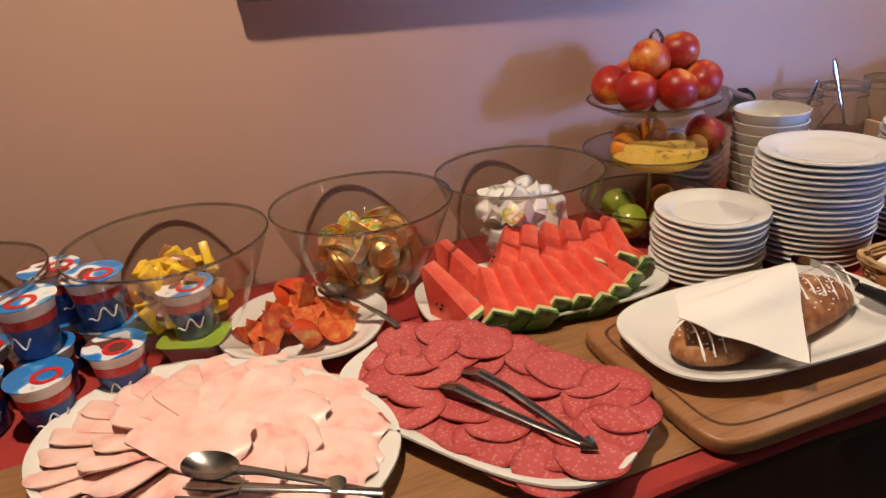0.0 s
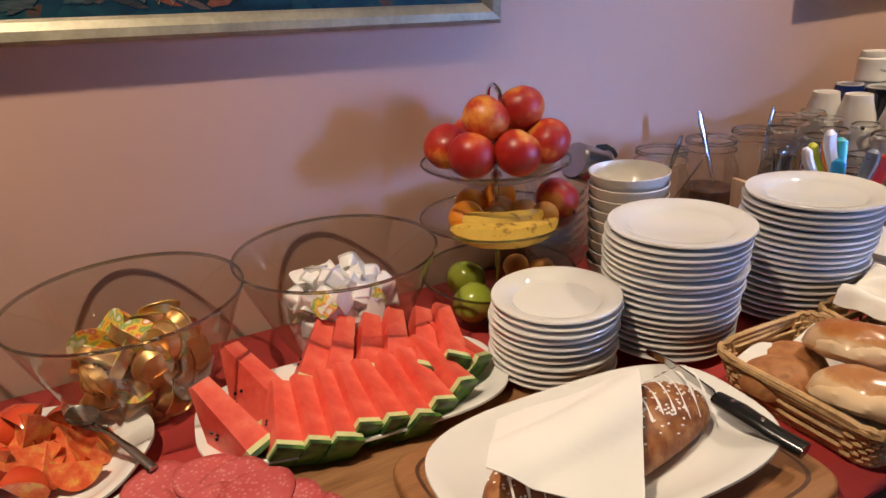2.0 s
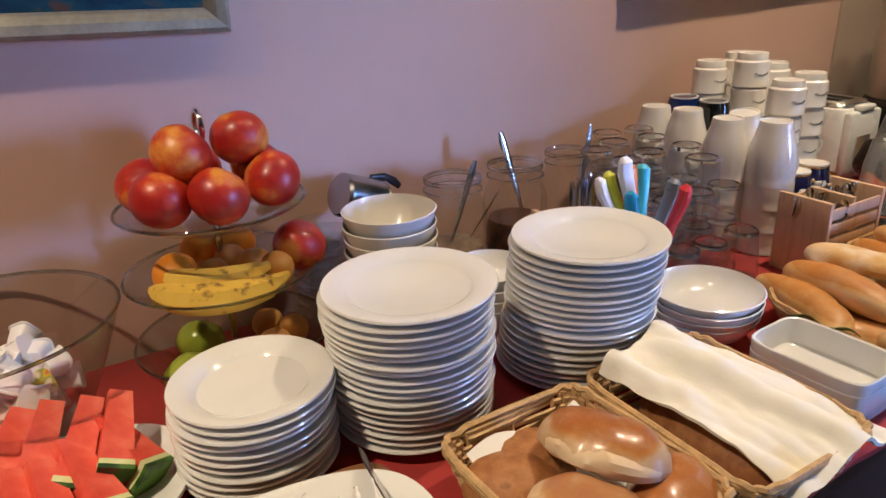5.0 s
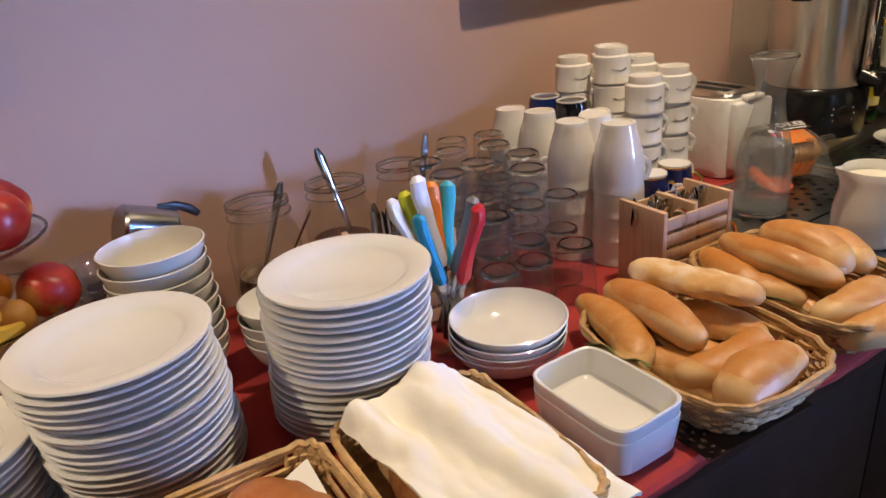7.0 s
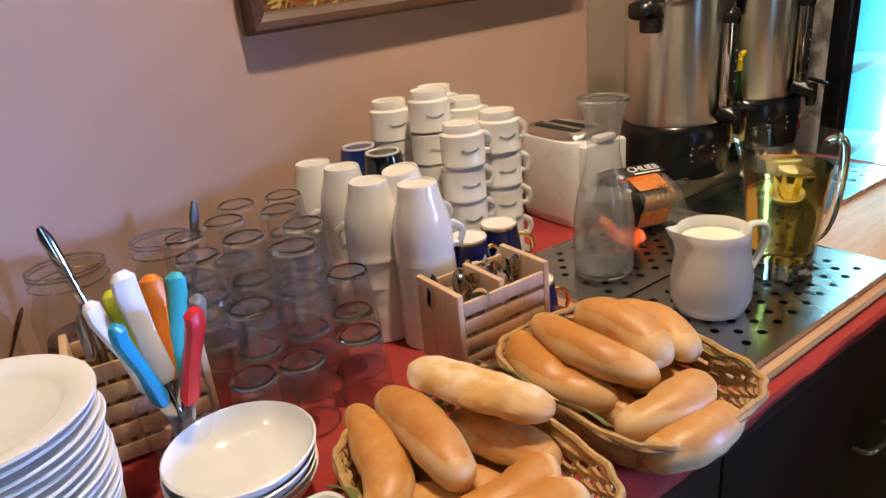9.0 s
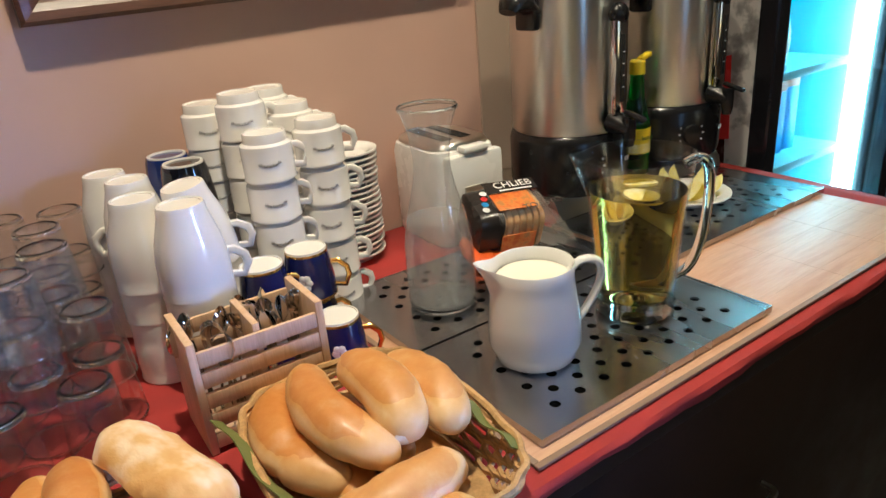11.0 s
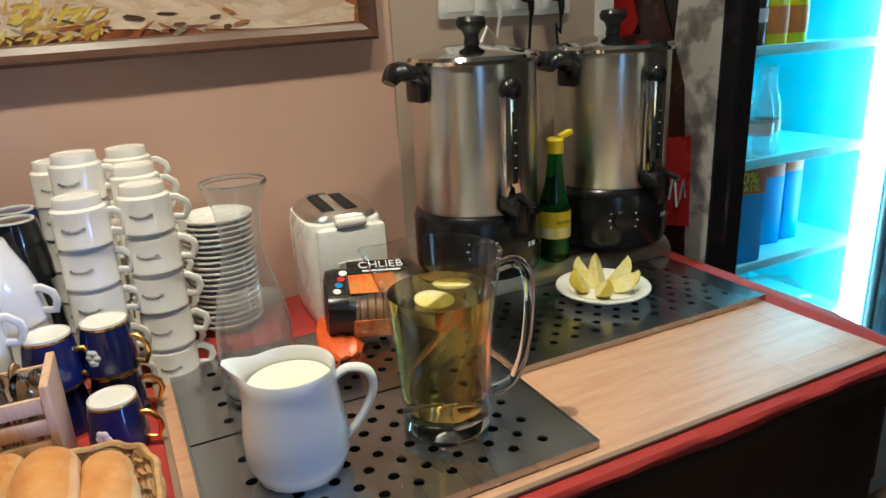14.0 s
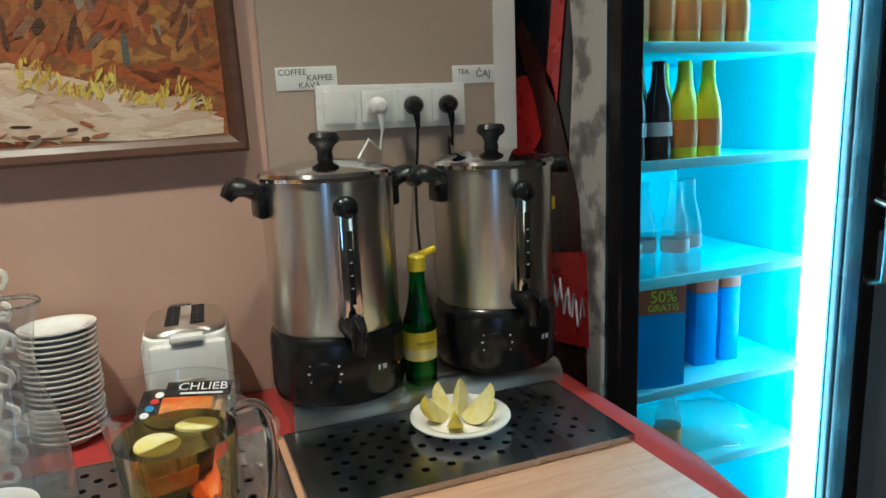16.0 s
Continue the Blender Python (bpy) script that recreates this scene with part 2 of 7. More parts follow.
M_CUTL = matte("dull_cutlery_steel", (0.42, 0.41, 0.40), 0.22, metal=1.0, vary=0.1, relief=0)
M_BLACK = matte("black_plastic", (0.010, 0.010, 0.011), 0.24, vary=0.1, relief=0.0)
# Near-black that puts the shade inside holes, slots and the tray into the colour.
M_SLOT = matte("hollow_shade_black", (0.006, 0.006, 0.006), 0.9, vary=0.1, relief=0)
M_WHITEP = matte("white_plastic", (0.78, 0.77, 0.74), 0.28, vary=0.03, relief=0.05)
M_WICKER = matte("straw_wicker", (0.56, 0.36, 0.17), 0.6, vary=0.3, scale=60, grain=300, relief=0.4)
M_WICKERD = matte("brown_straw_wicker", (0.48, 0.29, 0.12), 0.6, vary=0.35, scale=60, grain=300, relief=0.4)
M_PAPER = matte("white_paper_napkin", (0.84, 0.83, 0.80), 0.9, vary=0.02, relief=0.25, grain=500)
M_CLOTH = two_tone("cream_cloth", [(0.40, (0.90, 0.87, 0.79)), (0.62, (0.88, 0.84, 0.74)), (0.72, (0.82, 0.75, 0.58))], 14, 0.9, 3, 0.4)
M_GREENN = matte("olive_napkin", (0.15, 0.16, 0.04), 0.9, vary=0.15, relief=0.3)
M_HAM = two_tone("pink_ham", [(0.28, (0.86, 0.38, 0.35)), (0.42, (0.90, 0.58, 0.52)), (0.7, (0.93, 0.73, 0.66))], 26, 0.35, 3, 0.12, per_object=True)
M_TOMSKIN = two_tone("tomato_skin", [(0.3, (0.50, 0.035, 0.012)), (0.7, (0.66, 0.09, 0.025))], 20, 0.15, 2, 0, coat=0.4)
M_TOMFL = two_tone("tomato_flesh", [(0.35, (0.62, 0.10, 0.03)), (0.5, (0.72, 0.17, 0.06)), (0.62, (0.72, 0.36, 0.08))], 55, 0.22, 3, 0.3, sub=0.1)
M_MELON = two_tone("watermelon_flesh", [(0.3, (0.68, 0.065, 0.042)), (0.55, (0.80, 0.125, 0.080)), (0.75, (0.85, 0.24, 0.16))], 30, 0.42, 4, 0.3, sub=0.05)
M_RINDW = two_tone("pale_rind", [(0.3, (0.62, 0.66, 0.28)), (0.7, (0.74, 0.76, 0.45))], 60, 0.4)
M_RIND = two_tone("green_rind", [(0.42, (0.02, 0.06, 0.015)), (0.56, (0.10, 0.22, 0.04))], 28, 0.3, 2)
M_SEED = matte("melon_seed", (0.03, 0.012, 0.008), 0.3, relief=0)
M_CRUST = crust("brown_bun_crust", (0.36, 0.10, 0.022), (0.56, 0.24, 0.06), (0.80, 0.64, 0.40), 0.34, 0.3, 0.80, 0.12)
M_GOLDEN = crust("golden_roll_crust", (0.52, 0.19, 0.035), (0.68, 0.36, 0.105), (0.84, 0.64, 0.36), 0.45, 0.05, 0.78, 0.22)
M_PALEBR = crust("pale_flour_crust", (0.70, 0.47, 0.25), (0.76, 0.58, 0.38), (0.82, 0.72, 0.56), 0.6, 0.0, 0.45, 0.2)
M_GRAINBR = two_tone("dark_seeded_crust", [(0.4, (0.32, 0.12, 0.04)), (0.6, (0.45, 0.20, 0.07)), (0.75, (0.2, 0.08, 0.03))], 50, 0.6, 4, 0.5)
M_STRUD = two_tone("sugared_strudel_crust", [(0.36, (0.15, 0.045, 0.014)), (0.50, (0.27, 0.095, 0.028)), (0.62, (0.42, 0.20, 0.08))], 36, 0.5, 6, 0.7)
M_SUGAR = matte("icing_sugar", (0.86, 0.84, 0.82), 0.95, vary=0.05, relief=0.5)
M_NECT = two_tone("red_nectarine_skin", [(0.42, (0.36, 0.012, 0.010)), (0.54, (0.54, 0.045, 0.014)), (0.65, (0.78, 0.30, 0.05))], 16, 0.38, 5, 0.06, coat=0.08, per_object=True)
M_ORANGE = matte("orange_peel", (0.80, 0.27, 0.02), 0.4, vary=0.1, grain=400, relief=0.5)
M_APRI = two_tone("apricot_skin", [(0.35, (0.62, 0.22, 0.05)), (0.65, (0.76, 0.40, 0.09))], 20, 0.5, per_object=True)
M_BANANA = two_tone("spotted_banana_peel", [(0.34, (0.25, 0.13, 0.03)), (0.42, (0.72, 0.46, 0.07)), (0.7, (0.78, 0.54, 0.10))], 40, 0.45, 4, 0.1)
M_APPLE = two_tone("green_apple_skin", [(0.3, (0.28, 0.36, 0.03)), (0.7, (0.42, 0.48, 0.06))], 20, 0.22, 3, 0.03, coat=0.3)
M_LEMON = matte("lemon_peel", (0.80, 0.62, 0.06), 0.4, grain=400, relief=0.4)
M_LEMFL = two_tone("lemon_flesh", [(0.35, (0.78, 0.66, 0.18)), (0.65, (0.85, 0.80, 0.48))], 60, 0.25)
M_FOIL = two_tone("gold_foil", [(0.4, (0.52, 0.27, 0.09)), (0.6, (0.72, 0.47, 0.20))], 25, 0.38, per_object=True)
M_FOIL.node_tree.nodes["Principled BSDF"].inputs["Metallic"].default_value = 0.85
M_LIDMIX = two_tone("printed_jam_lid", [(0.36, (0.75, 0.68, 0.52)), (0.46, (0.20, 0.32, 0.06)), (0.54, (0.80, 0.55, 0.06)), (0.62, (0.62, 0.12, 0.04)), (0.7, (0.78, 0.74, 0.62))], 55, 0.3, 1, 0, per_object=True)
M_CREAMER = matte("white_creamer_tub", (0.80, 0.78, 0.78), 0.35, vary=0.03, relief=0, sub=0.1)
M_YELLOW = two_tone("yellow_butter_wrap", [(0.42, (0.76, 0.48, 0.02)), (0.58, (0.82, 0.58, 0.05)), (0.66, (0.72, 0.38, 0.06))], 40, 0.3, 1, 0, per_object=True)
M_BROWNP = matte("brown_honey_tub", (0.34, 0.15, 0.05), 0.35, per_object=0.4, relief=0)
M_YBLUE = matte("blue_yoghurt_print", (0.02, 0.085, 0.32), 0.3, vary=0.12, relief=0)
M_YRED = matte("red_yoghurt_print", (0.58, 0.03, 0.03), 0.3, relief=0)
M_YLID = two_tone("blue_white_foil_lid", [(0.48, (0.03, 0.20, 0.58)), (0.53, (0.12, 0.36, 0.70)), (0.55, (0.80, 0.82, 0.86)), (0.64, (0.78, 0.79, 0.82)), (0.66, (0.16, 0.05, 0.04))], 19, 0.25, 1, 0, per_object=True)
M_WHITEI = matte("white_print", (0.82, 0.82, 0.82), 0.4, vary=0.02, relief=0)
M_GREENP = matte("green_tub_lid", (0.34, 0.50, 0.06), 0.35, vary=0.15, relief=0)
M_BGREEN = glassy("green_bottle_plastic", (0.02, 0.42, 0.05), 0.03)
M_YCAP = matte("yellow_cap_plastic", (0.80, 0.62, 0.02), 0.35, relief=0)
M_BROWNC = two_tone("brown_jam_filling", [(0.4, (0.035, 0.012, 0.008)), (0.6, (0.12, 0.045, 0.02))], 70, 0.5)
M_MUESLI = two_tone("grey_muesli", [(0.4, (0.14, 0.085, 0.05)), (0.6, (0.26, 0.18, 0.12))], 90, 0.7)
M_MILK = matte("milk", (0.84, 0.80, 0.68), 0.2, vary=0.01, relief=0)
M_TOAST = two_tone("toast_bread", [(0.4, (0.50, 0.26, 0.10)), (0.6, (0.66, 0.42, 0.20))], 40, 0.7)
M_WRAP = thin_glass("clear_bread_wrap", (0.96, 0.92, 0.88), 0.8, 0.08)
M_WRAPO = matte("black_bread_print", (0.025, 0.021, 0.02), 0.25, vary=0.2, relief=0.1)
M_LABELO = two_tone("orange_bread_label", [(0.40, (0.62, 0.12, 0.02)), (0.55, (0.74, 0.24, 0.05)), (0.66, (0.50, 0.22, 0.07))], 60, 0.3, 3, 0.05)
M_ORANGEW = matte("orange_wrap_end", (0.80, 0.12, 0.02), 0.3, vary=0.2, relief=0.3)
M_FRAME1 = matte("aged_silver_frame", (0.33, 0.30, 0.21), 0.46, metal=0.5, vary=0.25, scale=25)
M_FRAME2 = wood("brown_picture_frame", (0.060, 0.026, 0.015), (0.125, 0.055, 0.030), "x", 6.0, 0.4)
M_FRIDGE = matte("black_fridge_lacquer", (0.012, 0.012, 0.015), 0.2, vary=0.15, relief=0)
# Liner, shelves and rails carry the tube's cyan light in their colour.
M_FRIN = matte("cyan_lit_fridge_liner", (0.34, 0.74, 0.82), 0.4, vary=0.02, relief=0)
M_STRIP = glow("cold_fridge_tube", (0.45, 0.86, 1.0), 32)
M_GREY = matte("grey_enamel", (0.34, 0.36, 0.37), 0.4, vary=0.06, relief=0.05)
M_JUICEY = matte("yellow_lemonade", (0.92, 0.84, 0.01), 0.3, relief=0)
M_JUICEO = matte("orange_lemonade", (0.80, 0.40, 0.06), 0.3, relief=0)
M_CARTON = matte("blue_carton", (0.03, 0.26, 0.62), 0.4, vary=0.15, relief=0)
M_CARTR = matte("rust_red_carton_top", (0.50, 0.085, 0.03), 0.4, vary=0.15, relief=0)
M_SPOTGL = glow("halogen_bulb", (1.0, 0.78, 0.5), 60)


def salami_mat():
    m, nt, b = nodes_of("salami_slice")
    v = coords(nt)
    oi = nt.nodes.new("ShaderNodeObjectInfo")
    add = nt.nodes.new("ShaderNodeVectorMath")
    link(nt, v, add.inputs[0])
    link(nt, oi.outputs["Random"], add.inputs[1])
    vo = nt.nodes.new("ShaderNodeTexVoronoi")
    vo.inputs["Scale"].default_value = 170
    link(nt, add.outputs[0], vo.inputs["Vector"])
    fat = ramp(nt, vo.outputs["Distance"], (0.16, (0.80, 0.46, 0.42)), (0.42, (0.52, 0.085, 0.088)))
    big = tex_noise(nt, add.outputs[0], 30, 4)
    col = mixc(nt, 0.5, fat, ramp(nt, big, (0.35, (0.42, 0.050, 0.055)), (0.65, (0.62, 0.15, 0.145))))
    link(nt, col, b.inputs["Base Color"])
    b.inputs["Roughness"].default_value = 0.32
    bump(nt, b, vo.outputs["Distance"], 0.2, 0.0006)
    tint = ramp(nt, oi.outputs["Random"], (0.0, (0.40, 0.055, 0.058)), (1.0, (0.60, 0.15, 0.14)))
    size = nt.nodes.new("ShaderNodeVectorMath")
    size.operation = "LENGTH"
    link(nt, v, size.inputs[0])
    rind = ramp(nt, size.outputs["Value"], (0.0375, (1.0, 1.0, 1.0)), (0.0405, (0.62, 0.45, 0.42)))
    link(nt, mixc(nt, 1.0, mixc(nt, 0.25, col, tint), rind, "MULTIPLY"), b.inputs["Base Color"])
    return m


M_SALAMI = salami_mat()


def painting_mat(name, stops, scale, seed, stretch=(1, 1, 1.6)):
    """Thick brush strokes: distorted noise steps through a palette."""
    m, nt, b = nodes_of(name)
    v = coords(nt, 1.0, stretch)
    warp = nt.nodes.new("ShaderNodeTexNoise")
    warp.noise_dimensions = "4D"
    warp.inputs["W"].default_value = seed
    warp.inputs["Scale"].default_value, warp.inputs["Detail"].default_value = scale, 5
    warp.inputs["Distortion"].default_value = 1.6
    link(nt, v, warp.inputs["Vector"])
    vo = nt.nodes.new("ShaderNodeTexVoronoi")
    vo.inputs["Scale"].default_value = scale * 9
    link(nt, v, vo.inputs["Vector"])
    mix = nt.nodes.new("ShaderNodeMath")
    mix.operation = "MULTIPLY_ADD"
    sep = nt.nodes.new("ShaderNodeSeparateColor")
    link(nt, vo.outputs["Color"], sep.inputs[0])
    link(nt, sep.outputs[0], mix.inputs[0])
    mix.inputs[1].default_value = 0.16
    link(nt, warp.outputs["Fac"], mix.inputs[2])
    link(nt, ramp(nt, mix.outputs[0], *stops), b.inputs["Base Color"])
    b.inputs["Roughness"].default_value = 0.6
    b.inputs["Specular IOR Level"].default_value = 0.15
    bump(nt, b, mix.outputs[0], 0.5, 0.004)
    return m


def stroke_mat(name, *stops):
    """Single brush strokes, each of its own colour."""
    m, nt, b = nodes_of(name)
    g = nt.nodes.new("ShaderNodeNewGeometry")
    n = tex_noise(nt, coords(nt, 1.0, (1, 1, 6)), 60, 2)
    col = ramp(nt, g.outputs["Random Per Island"], *stops)
    link(nt, mixc(nt, 0.12, col, ramp(nt, n, (0.3, (0.05, 0.03, 0.02)), (0.7, (0.6, 0.45, 0.3)))), b.inputs["Base Color"])
    b.inputs["Roughness"].default_value = 0.6
    b.inputs["Specular IOR Level"].default_value = 0.15
    bump(nt, b, n, 0.4, 0.001)
    return m


M_STROKE_A = stroke_mat("autumn_strokes", (0.0, (0.035, 0.017, 0.012)), (0.3, (0.15, 0.04, 0.018)), (0.5, (0.40, 0.085, 0.022)), (0.68, (0.09, 0.045, 0.028)), (0.85, (0.44, 0.15, 0.04)), (0.94, (0.05, 0.08, 0.085)), (1.0, (0.55, 0.40, 0.26)))
M_STROKE_Y = stroke_mat("yellow_strokes", (0.0, (0.30, 0.17, 0.03)), (0.4, (0.66, 0.48, 0.06)), (0.7, (0.74, 0.60, 0.14)), (1.0, (0.42, 0.14, 0.03)))
M_STROKE_P = stroke_mat("pale_strokes", (0.0, (0.58, 0.40, 0.28)), (0.5, (0.68, 0.53, 0.40)), (1.0, (0.74, 0.62, 0.50)))
M_STROKE_B = stroke_mat("night_strokes", (0.0, (0.004, 0.012, 0.022)), (0.5, (0.008, 0.04, 0.06)), (0.85, (0.015, 0.07, 0.08)), (0.975, (0.22, 0.05, 0.02)), (1.0, (0.03, 0.12, 0.12)))
M_PAINT1 = painting_mat("night_harbour_paint", [(0.40, (0.004, 0.012, 0.022)), (0.55, (0.008, 0.035, 0.06)), (0.68, (0.012, 0.06, 0.075)), (0.76, (0.10, 0.045, 0.025)), (0.8, (0.02, 0.05, 0.05))], 4, 3.0)
M_PAINT2 = painting_mat("autumn_wood_paint", [(0.34, (0.04, 0.02, 0.015)), (0.46, (0.17, 0.055, 0.025)), (0.54, (0.38, 0.11, 0.035)), (0.62, (0.20, 0.09, 0.04)), (0.72, (0.46, 0.22, 0.06)), (0.8, (0.08, 0.08, 0.08))], 5, 8.0)
M_PAINT2B = painting_mat("pale_path_paint", [(0.36, (0.42, 0.26, 0.16)), (0.5, (0.66, 0.50, 0.36)), (0.64, (0.74, 0.62, 0.48)), (0.76, (0.52, 0.34, 0.22))], 6, 1.0, (0.6, 1, 2.5))


# ---------------------------------------------------------------- mesh helpers
def finish(bm, name, mats, smooth=True):
    me = bpy.data.meshes.new(name)
    bmesh.ops.recalc_face_normals(bm, faces=bm.faces[:])
    bm.to_mesh(me)
    bm.free()
    for m in mats if isinstance(mats, (list, tuple)) else [mats]:
        me.materials.append(m)
    if smooth:
        me.polygons.foreach_set("use_smooth", [True] * len(me.polygons))
        me.set_sharp_from_angle(angle=radians(40))
    return me


def part(name, bm, material, parent, label="", smooth=True):
    ob = new(name, finish(bm, name, material, smooth) if isinstance(bm, bmesh.types.BMesh) else bm)
    ob.parent = parent
    if label:
        tagged(ob, label)
    return ob


def thing(name, label, category, m=None, group="", kind=""):
    ob = new(name)
    ob.empty_display_size = 0.02
    if m is not None:
        ob.matrix_world = m
    return tagged(ob, label, category, group, kind)


def solid(name, bm, material, label, category, m=None, group="", kind="", smooth=True):
    ob = new(name, finish(bm, name, material, smooth) if isinstance(bm, bmesh.types.BMesh) else bm)
    if m is not None:
        ob.matrix_world = m
    return tagged(ob, label, category, group, kind)


def loft(rings, closed_ends=(True, True), bm=None, cyclic=False, mat=0):
    """Skin over rings of equal length."""
    bm = bm or bmesh.new()
    vs = [[bm.verts.new(p) for p in ring] for ring in rings]
    n = len(vs[0])
    pairs = list(zip(vs, vs[1:])) + ([(vs[-1], vs[0])] if cyclic else [])
    for a, b in pairs:
        for i in range(n):
            f = bm.faces.new((a[i], a[(i + 1) % n], b[(i + 1) % n], b[i]))
            f.material_index = mat
    if not cyclic:
        for ring, on in ((vs[0], closed_ends[0]), (vs[-1], closed_ends[1])):
            if on:
                bm.faces.new(ring).material_index = mat
    return bm


def lathe(profile, n=32, ends=(True, True), bm=None, cyclic=False, centre=(0, 0), mat=0):
    rings = [[(centre[0] + max(r, 1e-4) * math.cos(2 * math.pi * i / n), centre[1] + max(r, 1e-4) * math.sin(2 * math.pi * i / n), z) for i in range(n)] for r, z in profile]
    return loft(rings, ends, bm, cyclic, mat)


def oval(a, b, p=2.0, n=40):
    out = []
    for i in range(n):
        c, s = math.cos(2 * math.pi * i / n), math.sin(2 * math.pi * i / n)
        out.append((a * math.copysign(abs(c) ** (2 / p), c), b * math.copysign(abs(s) ** (2 / p), s)))
    return out


def dish(a, b, p, levels, n=48):
    """A dish of rounded outline: levels are (inset from the outline, height)."""
    rings = [[(x, y, z) for x, y in oval(a - d, b - d, p, n)] for d, z in levels]
    return loft(rings)


def box(sx, sy, sz, bevel=0.0, at=(0, 0, 0), bm=None, seg=2, rot=None):
    """A box that stands on at, its middle there in x and y."""
    one = bmesh.new()
    bmesh.ops.create_cube(one, size=1)
    bmesh.ops.scale(one, vec=(sx, sy, sz), verts=one.verts)
    bmesh.ops.translate(one, vec=(0, 0, sz / 2), verts=one.verts)
    if bevel:
        bmesh.ops.bevel(one, geom=one.edges[:], offset=bevel, segments=seg, affect="EDGES", profile=0.5)
    if rot is not None:
        bmesh.ops.transform(one, matrix=rot, verts=one.verts)
    bmesh.ops.translate(one, vec=at, verts=one.verts)
    if bm is None:
        return one
    me = bpy.data.meshes.new("tmp")
    one.to_mesh(me)
    one.free()
    bm.from_mesh(me)
    bpy.data.meshes.remove(me)
    return bm


def tube(pts, radius, n=7, closed=False, bm=None, flat=1.0):
    """A round bar along points; radius is one number or one for each point."""
    pts = [Vector(p) for p in pts]
    k = len(pts)
    rad = radius if isinstance(radius, (list, tuple)) else [radius] * k
    rings, up = [], None
    for i, p in enumerate(pts):
        d = (pts[(i + 1) % k] - pts[i - 1]) if closed else (pts[min(i + 1, k - 1)] - pts[max(i - 1, 0)])
        d.normalize()
        if up is None:
            up = Vector((0, 0, 1)) if abs(d.z) < 0.9 else Vector((0, 1, 0))
        side = d.cross(up).normalized()
        up = side.cross(d).normalized()
        rings.append([p + rad[i] * (math.cos(2 * math.pi * j / n) * side + flat * math.sin(2 * math.pi * j / n) * up) for j in range(n)])
    return loft(rings, bm=bm, cyclic=closed)


def smooth(pts, k=4):
    """A finer row of points on a smooth line through the given ones (of any dimension)."""
    out, n = [], len(pts)
    for i in range(n - 1):
        p0, p1, p2, p3 = pts[max(i - 1, 0)], pts[i], pts[i + 1], pts[min(i + 2, n - 1)]
        for j in range(k):
            t = j / k
            out.append(tuple(0.5 * (2 * b + (c - a) * t + (2 * a - 5 * b + 4 * c - d) * t * t + (3 * b - a - 3 * c + d) * t ** 3) for a, b, c, d in zip(p0, p1, p2, p3)))
    return out + [tuple(pts[-1])]


def bent(pts, radii, n=10, flat=1.0):
    """A smooth bar through a few points, with a radius for each."""
    row = smooth([(*p, r) for p, r in zip(pts, radii)])
    return tube([q[:3] for q in row], [q[3] for q in row], n, flat=flat)


def arc(c, r, a0, a1, n, plane="xz"):
    out = []
    for i in range(n + 1):
        a = radians(a0 + (a1 - a0) * i / n)
        u, v = r * math.cos(a), r * math.sin(a)
        out.append({"xz": (c[0] + u, c[1], c[2] + v), "xy": (c[0] + u, c[1] + v, c[2]), "yz": (c[0], c[1] + u, c[2] + v)}[plane])
    return out


def ball(r, seg=20, squash=(1, 1, 1), at=(0, 0, 0)):
    bm = bmesh.new()
    bmesh.ops.create_uvsphere(bm, u_segments=seg, v_segments=seg // 2, radius=r)
    bmesh.ops.scale(bm, vec=squash, verts=bm.verts)
    bmesh.ops.translate(bm, vec=at, verts=bm.verts)
    return bm


def words(text, size, material, name, depth=0.0004, align="CENTER"):
    """Lettering as a mesh in the xy plane, in the built-in font."""
    cu = bpy.data.curves.new(name, "FONT")
    cu.body, cu.size, cu.extrude, cu.align_x, cu.align_y = text, size, depth, align, "CENTER"
    tmp = new("tmp", cu)
    dg = bpy.context.evaluated_depsgraph_get()
    me = bpy.data.meshes.new_from_object(tmp.evaluated_get(dg))
    bpy.data.objects.remove(tmp)
    me.materials.clear()
    me.materials.append(material)
    return me


def rz(x, y, z, deg=0.0, rx=0.0, ry=0.0):
    return pose(x, y, z, rx, ry, deg)


RND = random.Random(7)


# ---------------------------------------------------------------- the room

def slab(name, lo, hi, material, label, category, bevel=0.0):
    sx, sy, sz = (b - a for a, b in zip(lo, hi))
    return solid(name, box(sx, sy, sz, bevel, ((lo[0] + hi[0]) / 2, (lo[1] + hi[1]) / 2, lo[2])), material, label, category, kind="structure", smooth=False)


slab("floor", (X0, Y0, -0.1), (X1, 2.2, 0.0), M_FLOOR, "dark brown wooden floor boards", "floor")
slab("ceiling", (X0, Y0, CEIL), (X1, 2.2, CEIL + 0.1), M_CEILW, "unseen ceiling, darkened to cut bounced light", "ceiling")
slab("wall_north", (X0, WALL, 0), (2.395, WALL + 0.15, CEIL), M_WALL, "dusty pink painted wall behind the buffet", "wall")
pier = slab("wall_pier", (2.395, WALL - 0.006, 0), (2.862, WALL + 0.15, CEIL), M_WALL2, "beige painted wall pier with sockets", "wall")
slab("trim", (2.862, WALL - 0.010, 0), (2.912, WALL + 0.15, CEIL), M_CEIL, "white painted corner strip of the wall", "trim", 0.003)
slab("wall_alcove", (2.6, 1.75, 0), (X1, 1.9, CEIL), M_WALL2, "beige painted wall behind the drinks fridge", "wall")
slab("wall_alcove_side", (2.76, WALL + 0.15, 0), (2.9, 1.75, CEIL), M_WALL2, "beige painted side of the alcove", "wall")
slab("wall_west", (X0 - 0.15, Y0, 0), (X0, 2.2, CEIL), M_WALLD, "unseen side wall, darkened against bounced light", "wall")
